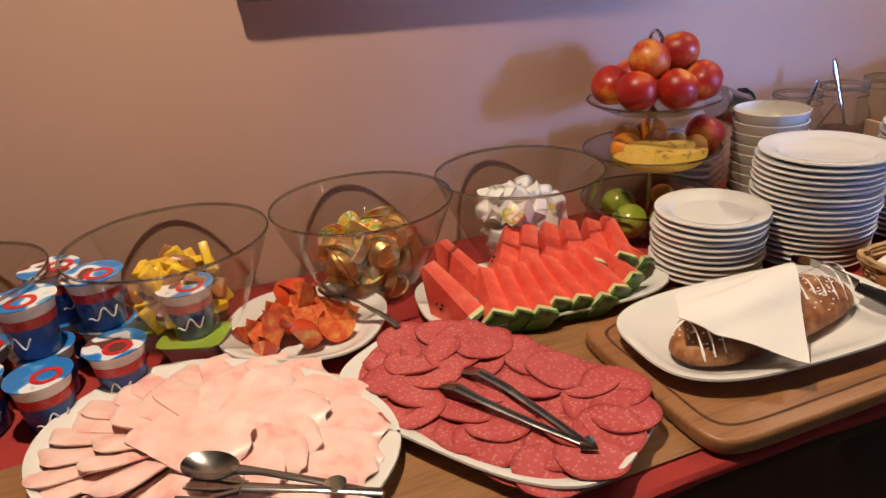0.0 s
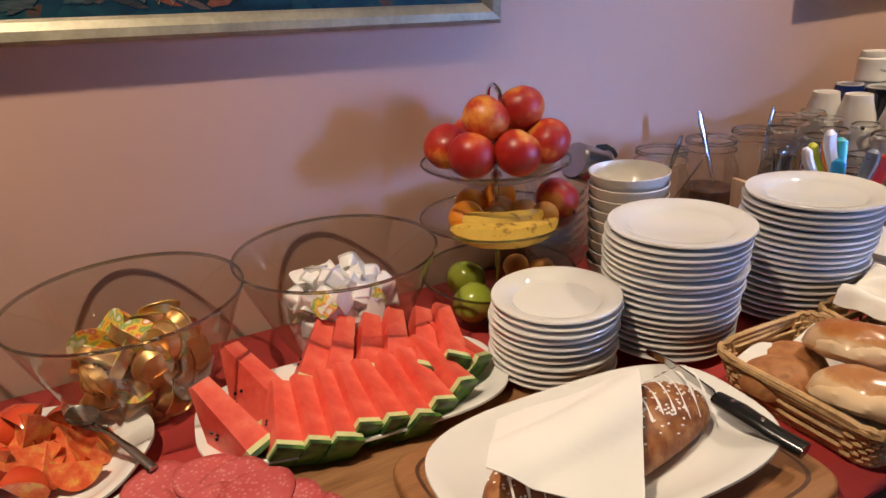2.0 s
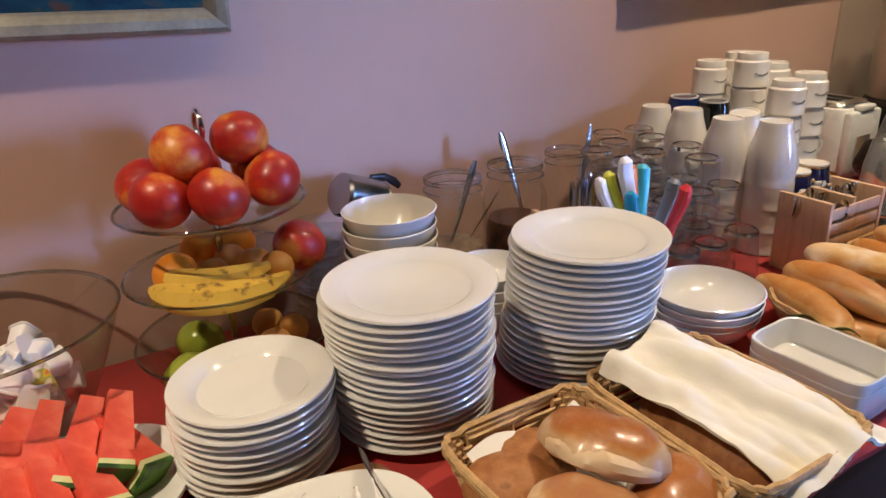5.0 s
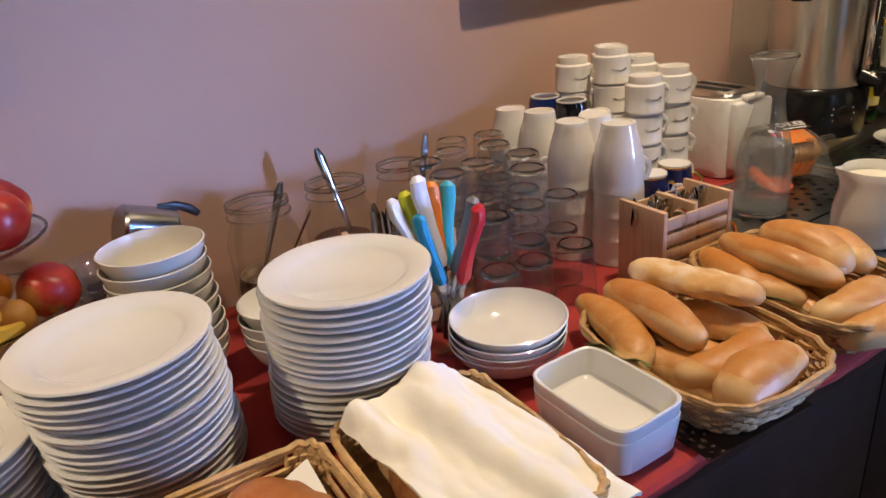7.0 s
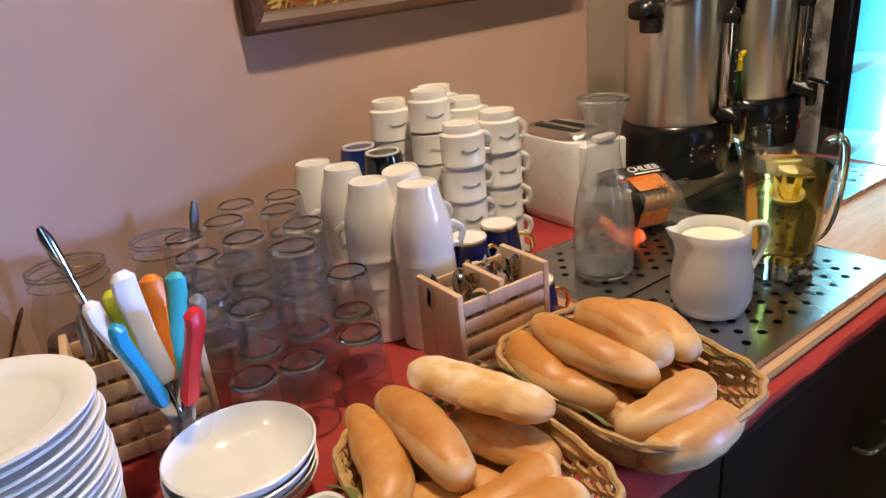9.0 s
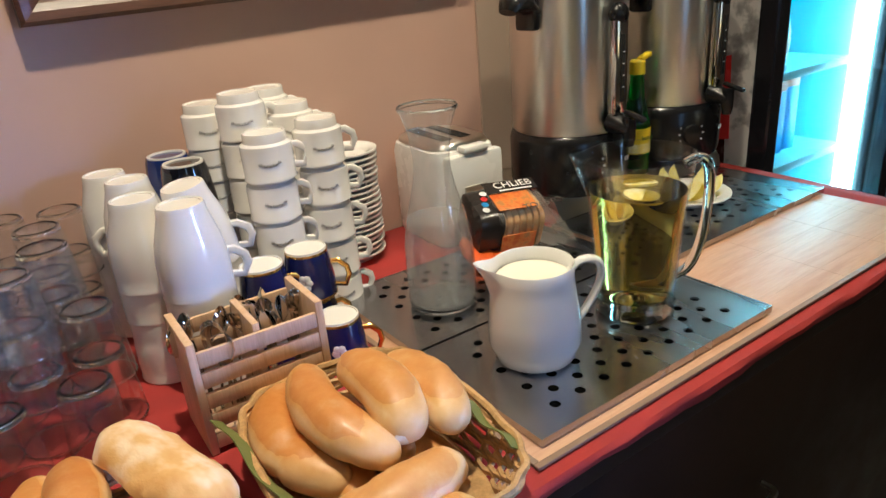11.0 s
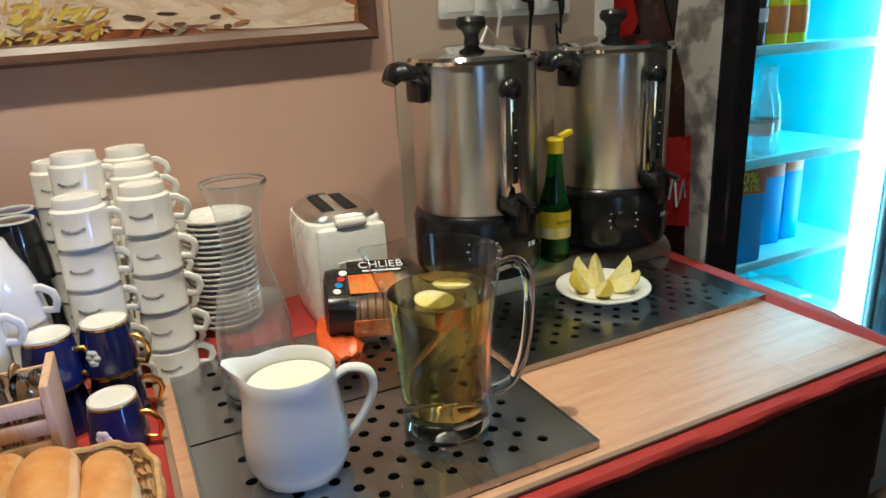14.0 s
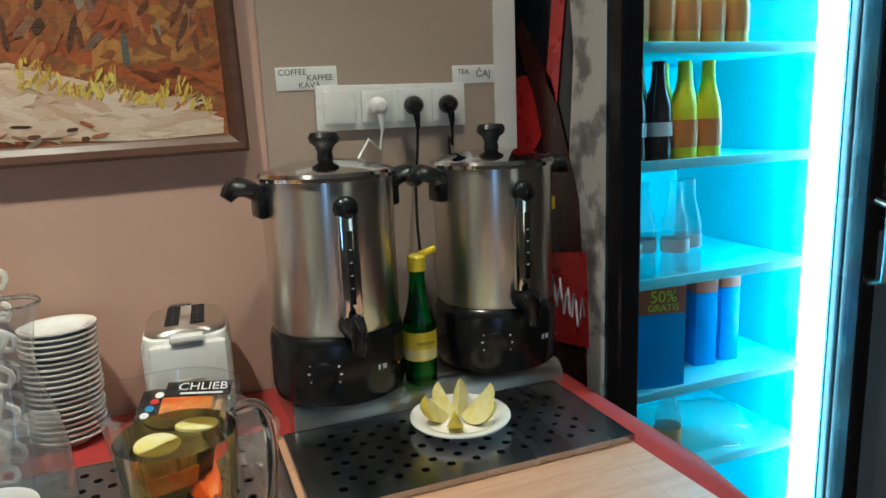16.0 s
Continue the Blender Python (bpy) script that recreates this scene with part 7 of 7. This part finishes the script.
for i, (m_, end) in enumerate(((M_WHITEP, (2.545, 1.12, 1.300)), (M_BLACK, (2.655, 1.09, 1.12)), (M_BLACK, (2.745, 1.14, 1.300)))):
    px = 2.640 - 0.036 + 0.072 * i
    t = thing("power_plug", "%s power plug with its cable" % ("white" if i == 0 else "black"), "plug", rz(px, WALL - 0.025, 1.410), "plugs")
    part("plug_body", lathe([(0.0, 0.0), (0.018, 0.0), (0.0185, 0.010), (0.015, 0.022), (0.008, 0.030), (0.0, 0.031)], 24), m_, t).matrix_basis = pose(0, 0, 0, 90, 0, 0)
    part("strain_relief", tube([(0, -0.018, -0.008), (0.002, -0.018, -0.030), (0.003, -0.016, -0.045)], [0.008, 0.006, 0.004], 8), m_, t)
    ex, ey, ez = end[0] - px, end[1] - WALL + 0.025, end[2] - 1.41
    part("cable", tube([(0.003, -0.016, -0.040), (0.004 + ex * 0.1, -0.012, -0.08), (ex * 0.4, ey * 0.3, ez * 0.55), (ex * 0.75, ey * 0.6, ez * 0.8), (ex, ey, ez)], 0.0030, 7), m_, t)


def sticker(x, z, w, h, label, lines, turn):
    t = thing("paper_label", label, "label", pose(x, WALL - 0.0068, z, 90, 0, 0) @ pose(0, 0, 0, 0, 0, turn), "urn labels")
    part("paper", box(w, h, 0.0006, 0.0002), M_PAPER, t)
    for text, size, lx, ly in lines:
        part("label_text", words(text, size, M_INK, "label_text", 0.0002), None, t).matrix_basis = pose(lx, ly, 0.0010)


sticker(2.477, 1.466, 0.114, 0.042, "white paper label with coffee in three languages", [("COFFEE", 0.015, -0.026, 0.011), ("KAFFEE", 0.015, 0.024, 0.0), ("KÁVA", 0.016, 0.004, -0.013)], 1)
sticker(2.825, 1.468, 0.112, 0.036, "white paper label with tea in several languages", [("TEA", 0.014, -0.032, 0.005), ("ČAJ", 0.020, 0.012, 0.0)], 1)

# ---------------------------------------------------------------- paintings
def picture(label, x0, x1, z0, z1, fw, frame_mat, depth, askew):
    t = thing("painting", label, "painting", rz((x0 + x1) / 2, WALL - 0.002, z0, 0, 0, askew))
    w, h = x1 - x0, z1 - z0

    def rail(pts_in_out):
        return loft([[(-w / 2 + d, y, d), (w / 2 - d, y, d), (w / 2 - d, y, h - d), (-w / 2 + d, y, h - d)] for d, y in pts_in_out], (False, False), cyclic=True)
    part("frame", rail([(0.0, 0.0), (0.0, -depth * 0.8), (0.006, -depth), (fw * 0.55, -depth * 0.9), (fw - 0.004, -depth * 0.65), (fw, -depth * 0.5), (fw, 0.0)]), frame_mat, t, smooth=False)
    part("backing", box(w - 0.01, 0.004, h - 0.01, 0, (0, -0.004, 0.005)), M_DARK, t)
    return t, w, h


p1, w1, h1 = picture("dark blue night painting in a silver-gold frame", 0.053, 0.833, 1.3465, 1.89, 0.032, M_FRAME1, 0.030, 2.1)
part("canvas", box(w1 - 0.05, 0.004, h1 - 0.05, 0, (0, -0.012, 0.025)), M_PAINT1, p1, "dark teal oil painting")
part("signature", tube([(-0.18 + 0.006 * q, -0.0165, 0.052 + 0.008 * math.sin(q * 1.9) + 0.003 * (q % 3)) for q in range(16)], 0.0011, 5), M_FRAME1, p1)
p2, w2, h2 = picture("autumn landscape painting in a brown wooden frame", 1.609, 2.361, 1.3335, 1.88, 0.032, M_FRAME2, 0.028, -1.05)
part("canvas", box(w2 - 0.05, 0.004, h2 - 0.05, 0, (0, -0.012, 0.025)), M_PAINT2, p2, "thickly painted autumn wood")
pb = loft([[(x, -0.0148 + dy, z) for x, z in ((-0.30, 0.05), (-0.05, 0.045), (0.20, 0.030), (0.335, 0.034), (0.338, 0.060), (0.24, 0.10), (0.12, 0.135), (0.02, 0.165), (-0.10, 0.150), (-0.20, 0.110))] for dy in (0, 0.002)])
part("painted_path", pb, M_PAINT2B, p2, "pale painted path", smooth=False)


def strokes(name, parent, material, seed, count, region, size, label, y=-0.0152, slant=0.0):
    """Loose brush strokes within a band: region gives (x, z) for two numbers from 0 to 1."""
    rnd = random.Random(seed)
    bm = bmesh.new()
    for _ in range(count):
        x, z = region(rnd.random(), rnd.random())
        L, w, a = size * rnd.uniform(0.5, 1.4), size * rnd.uniform(0.12, 0.3), slant + rnd.uniform(-0.6, 0.6)
        yy = y - rnd.uniform(0, 0.0004)
        c, s = math.cos(a), math.sin(a)
        ring = [(-L, 0), (-L * 0.6, w), (L * 0.5, w * 0.9), (L, w * 0.1), (L * 0.5, -w), (-L * 0.7, -w * 0.8)]
        bm.faces.new([bm.verts.new((x + u * c - v * s, yy, z + u * s + v * c)) for u, v in ring])
    ob = part(name, bm, material, parent, label, smooth=False)
    tagged(ob, kind="stuff")


strokes("brushwork", p2, M_STROKE_A, 3, 300, lambda u, v: (-0.325 + 0.65 * u, 0.17 + 0.32 * v), 0.027, "loose autumn brush strokes", -0.0148, 1.3)
strokes("brushwork", p2, M_STROKE_P, 4, 130, lambda u, v: (-0.20 + 0.49 * u, 0.050 + (0.11 - 0.07 * u) * v), 0.034, "pale path brush strokes", -0.0152, -0.25)
strokes("brushwork", p2, M_STROKE_Y, 5, 170, lambda u, v: (0.03 + 0.29 * u, 0.128 - 0.055 * u + 0.05 * v * (0.6 + 0.4 * math.sin(u * 17))), 0.010, "yellow bush brush strokes", -0.0158, 1.2)
strokes("brushwork", p2, M_STROKE_Y, 6, 150, lambda u, v: (-0.335 + 0.27 * u, 0.036 + 0.09 * v * (1 - u * 0.6)), 0.013, "yellow bush brush strokes", -0.0158, 0.6)
strokes("brushwork", p2, M_STROKE_A, 7, 28, lambda u, v: (-0.30 + 0.5 * u, 0.034 + 0.03 * v), 0.014, "dark foreground brush strokes", -0.0160, 0.1)
strokes("brushwork", p1, M_STROKE_B, 8, 420, lambda u, v: (-0.345 + 0.69 * u, 0.045 + 0.45 * v), 0.022, "dark teal brush strokes", -0.0148, 0.0)

# ---------------------------------------------------------------- drinks fridge
RX0, RX1, RY0, RY1, RH = 2.955, 3.625, 0.868, 1.50, 1.98
fr = thing("drinks_fridge", "tall black drinks fridge with lit glass door", "fridge", rz((RX0 + RX1) / 2, (RY0 + RY1) / 2, 0))
W, D = RX1 - RX0, RY1 - RY0
part("side_wall", box(0.045, D - 0.05, RH, 0.006, (-W / 2 + 0.0225, 0.025, 0)), M_FRIDGE, fr)
part("side_wall", box(0.045, D - 0.05, RH, 0.006, (W / 2 - 0.0225, 0.025, 0)), M_FRIDGE, fr)
part("back_wall", box(W - 0.09, 0.04, RH, 0, (0, D / 2 - 0.02, 0)), M_FRIDGE, fr)
part("top_wall", box(W - 0.09, D - 0.05, 0.16, 0, (0, 0.025, RH - 0.16)), M_FRIDGE, fr)
part("base_wall", box(W - 0.09, D - 0.05, 0.16, 0, (0, 0.025, 0)), M_FRIDGE, fr)
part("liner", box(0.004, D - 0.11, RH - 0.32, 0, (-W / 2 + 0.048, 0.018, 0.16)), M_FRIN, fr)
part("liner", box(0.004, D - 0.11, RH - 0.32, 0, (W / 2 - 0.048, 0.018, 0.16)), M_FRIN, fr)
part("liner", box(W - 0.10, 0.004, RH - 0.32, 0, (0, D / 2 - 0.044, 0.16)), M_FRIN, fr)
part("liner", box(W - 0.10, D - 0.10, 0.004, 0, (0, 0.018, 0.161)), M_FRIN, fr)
part("light_tube", tube([(W / 2 - 0.072, -D / 2 + 0.095, 0.22), (W / 2 - 0.072, -D / 2 + 0.095, RH - 0.24)], 0.026, 14), M_STRIP, fr, "cold white light tube")
door = part("door", loft([[(x, y, z) for x, z in ((-W / 2 + d, 0.10 + d), (W / 2 - d, 0.10 + d), (W / 2 - d, RH - 0.02 - d), (-W / 2 + d, RH - 0.02 - d))] for d, y in ((0.0, -D / 2 + 0.045), (0.0, -D / 2 + 0.004), (0.004, -D / 2), (0.042, -D / 2), (0.046, -D / 2 + 0.004), (0.046, -D / 2 + 0.045))], (False, False), cyclic=True), M_FRIDGE, fr, "black door frame", smooth=False)
glass = part("door_glass", box(W - 0.090, 0.005, RH - 0.21, 0, (0, -D / 2 + 0.022, 0.145)), M_GLASS, door)
glass.visible_shadow = False
part("door_handle", tube([(W / 2 - 0.02, -D / 2 + 0.004, 1.175), (W / 2 - 0.02, -D / 2 - 0.030, 1.165), (W / 2 - 0.02, -D / 2 - 0.032, 1.08), (W / 2 - 0.02, -D / 2 - 0.030, 1.005), (W / 2 - 0.02, -D / 2 + 0.004, 0.995)], 0.008, 10), M_STEEL, door, "grey bar handle")
# Top tube is added, unseen, to brighten the upper shelves.
part("light_tube", tube([(-W / 2 + 0.09, -D / 2 + 0.10, RH - 0.185), (W / 2 - 0.11, -D / 2 + 0.10, RH - 0.185)], 0.016, 14), M_STRIP, fr, "cold white light tube")
SHELF = [0.60, 0.79, 1.035, 1.275, 1.50]
for z in SHELF:
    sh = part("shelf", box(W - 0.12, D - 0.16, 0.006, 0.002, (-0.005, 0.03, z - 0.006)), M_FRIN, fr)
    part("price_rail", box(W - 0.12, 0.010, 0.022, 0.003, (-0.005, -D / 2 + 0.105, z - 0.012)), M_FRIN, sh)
part("red_plinth", box(W, 0.04, 0.09, 0.006, (0, -D / 2 + 0.025, 0.005)), M_YRED, fr)

# picture sheet on the fridge's side
sx = -W / 2 - 0.0015
part("side_picture", box(0.002, D - 0.07, RH - 0.10, 0, (sx, 0.02, 0.06)), M_BLACKG, fr, "dark printed picture of a drinks bottle")
part("splash", loft([[(sx - 0.0016 - dx, y, z) for y, z in ((-0.275, 0.2), (-0.20, 0.3), (-0.215, 0.8), (-0.19, 1.1), (-0.15, 1.25), (-0.17, 1.5), (-0.13, 1.8), (-0.275, 1.85))] for dx in (0, 0.001)]), two_tone("silver_splash_print", [(0.36, (0.20, 0.19, 0.18)), (0.44, (0.34, 0.33, 0.32)), (0.50, (0.62, 0.60, 0.57)), (0.7, (0.66, 0.64, 0.61))], 14, 0.35, 5, 0), fr, "grey splash print", smooth=False)
part("bottle_print", loft([[(sx - 0.0030 - dx, y, z) for y, z in ((-0.235, 0.55), (-0.10, 0.50), (-0.06, 0.95), (-0.10, 1.20), (-0.02, 1.42), (0.06, 1.55), (0.03, 1.58), (-0.09, 1.45), (-0.19, 1.22), (-0.215, 0.95))] for dx in (0, 0.001)]), matte("dark_bottle_print", (0.05, 0.015, 0.012), 0.25, vary=0.3), fr, "dark bottle print", smooth=False)
part("label_print", loft([[(sx - 0.0044 - dx, y, z) for y, z in ((-0.228, 0.93), (-0.07, 0.90), (-0.055, 1.09), (-0.218, 1.12))] for dx in (0, 0.001)]), M_YRED, fr, "red label print", smooth=False)
part("script_print", tube([(sx - 0.0060, -0.215 + 0.0075 * q, 0.99 + 0.035 * math.sin(q * 1.7) + 0.002 * q) for q in range(18)], 0.0042, 5, flat=0.4), M_WHITEI, fr, "pale flourish")
part("red_stripe", loft([[(sx - 0.0030 - dx, y, z) for y, z in ((-0.11, 1.40), (-0.07, 1.45), (-0.14, 1.88), (-0.19, 1.88))] for dx in (0, 0.001)]), M_YRED, fr, "red stripe print", smooth=False)
part("red_disc", lathe([(0.0, 0.0), (0.085, 0.0), (0.085, 0.001), (0.0, 0.001)], 28), M_YRED, fr, "dull red disc print").matrix_basis = pose(sx - 0.0018, 0.03, 1.38, 0, -90, 0)

# what stands in the fridge
def bottle_mesh(r, h, name, material):
    return finish(lathe([(0.0, 0.0), (r * 0.9, 0.0), (r, 0.004), (r * 0.96, h * 0.18), (r * 0.88, h * 0.30), (r * 0.98, h * 0.48), (r * 0.9, h * 0.58), (r * 0.5, h * 0.78), (r * 0.42, h * 0.96), (r * 0.48, h), (0.0, h)], 20), name, material)


ME_B_EMPTY = bottle_mesh(0.029, 0.20, "empty_bottle", M_CARAFE)
ME_B_COLA = bottle_mesh(0.029, 0.20, "cola_bottle", matte("cola_in_bottle", (0.012, 0.006, 0.005), 0.1, relief=0))
ME_B_YEL = bottle_mesh(0.029, 0.20, "lemonade_bottle", M_JUICEY)
ME_B_ORA = bottle_mesh(0.029, 0.20, "orange_bottle", M_JUICEO)
ME_BLAB = finish(lathe([(0.0288, 0.055), (0.0293, 0.055), (0.0293, 0.082), (0.0288, 0.082)], 20, cyclic=True), "label", matte("bottle_paper", (0.62, 0.60, 0.58), 0.5, relief=0))
ME_BLABO = finish(lathe([(0.0292, 0.030), (0.0297, 0.030), (0.0297, 0.085), (0.0292, 0.085)], 20, cyclic=True), "label", matte("orange_bottle_paper", (0.70, 0.24, 0.05), 0.5, relief=0))


def bottles(me, name, label, z, spots, lab=None, group=""):
    for x, y in spots:
        t = thing(name, label, "bottle", rz(x, y, z + 0.001), group)
        part("bottle_body", me, None, t)
        if lab:
            part("label", lab, None, t)


bottles(ME_B_COLA, "cola_bottle", "glass bottle of dark cola in the fridge", SHELF[3], [(3.075 + 0.062 * i, y) for i in range(2) for y in (1.00, 1.065)], ME_BLAB, "cola bottles")
bottles(ME_B_YEL, "lemonade_bottle", "bottle of bright yellow lemonade in the fridge", SHELF[3], [(3.200 + 0.062 * i, y) for i in range(2) for y in (1.00, 1.065)], ME_BLABO, "yellow lemonade bottles")
bottles(ME_B_ORA, "orange_bottle", "bottle of orange lemonade on the upper shelf", SHELF[4], [(3.075 + 0.062 * i, 1.00) for i in range(5)], ME_BLABO, "orange lemonade bottles")
bottles(ME_B_EMPTY, "water_bottle", "clear glass bottle in the fridge", SHELF[2], [(3.068 + 0.060 * i, 1.0 + 0.03 * (i % 2)) for i in range(4)], ME_BLAB, "clear bottles")


def carton(x, y, w, d, h, turn, label, text):
    t = thing("drink_carton", label, "carton", rz(x, y, SHELF[1] + 0.001, turn), "drink cartons")
    part("carton_body", box(w, d, h * 0.74, 0.002, (0, 0, 0)), M_CARTON, t, "blue carton body")
    part("carton_top", box(w, d, h * 0.26, 0.002, (0, 0, h * 0.74 + 0.0002)), M_CARTR, t, "rust red carton top")
    if text:
        for s, size, z in (("50%", 0.036, h * 0.905), ("GRATIS", 0.021, h * 0.80)):
            part("carton_text", words(s, size, M_JUICEY, "carton_text", 0.0005), None, t).matrix_basis = pose(0.004, -d / 2 - 0.001, z, 90, 0, 0)


carton(3.160, 1.020, 0.112, 0.05, 0.225, -14, "blue carton with red top marked half free", True)
carton(3.278, 1.120, 0.030, 0.10, 0.235, -12, "slim blue carton with rust red top", False)
carton(3.340, 1.100, 0.055, 0.09, 0.235, -10, "blue carton with rust red top", False)
carton(3.415, 1.105, 0.050, 0.09, 0.240, -10, "blue carton with rust red top", False)
bottles(ME_B_EMPTY, "small_bottle", "small bottles lying wrapped on the bottom shelf", SHELF[0], [(3.20, 1.02)], ME_BLABO, "bottom bottles")
solid("shrink_wrap", loft([[(x, 0.09 * math.cos(a), 0.045 + 0.045 * math.sin(a) + 0.006 * math.sin(5 * a + x * 50)) for a in [2 * math.pi * q / 18 for q in range(18)]] for x in (-0.13, -0.10, -0.04, 0.04, 0.10, 0.13)]), M_WRAP, "crumpled clear shrink wrap on the bottom shelf", "plastic wrap", rz(3.27, 1.06, SHELF[0] + 0.004, -12))

# ---------------------------------------------------------------- beyond the fridge
cab = thing("metal_cabinet", "grey enamelled cabinet beside the fridge", "cabinet", rz(4.05, 1.20, 0))
part("body", box(0.78, 0.60, 1.10, 0.006, (0, 0, 0)), M_GREY, cab)
part("worktop", box(0.80, 0.62, 0.025, 0.004, (0, 0, 1.101)), M_BLACK, cab, "dark worktop")
ph = thing("wall_telephone", "white wall telephone with coiled cord", "telephone", rz(3.79, 0.885, 1.22))
part("handset", box(0.06, 0.035, 0.17, 0.012, (0, 0, 0.0)), M_WHITEP, ph)
part("coiled_cord", tube([(0.006 * math.cos(q * 1.1) + 0.0016 * q, -0.01 + 0.006 * math.sin(q * 1.1), -0.01 - 0.16 * math.sin(q / 90 * math.pi)) for q in range(90)], 0.0018, 5), M_GREY, ph)
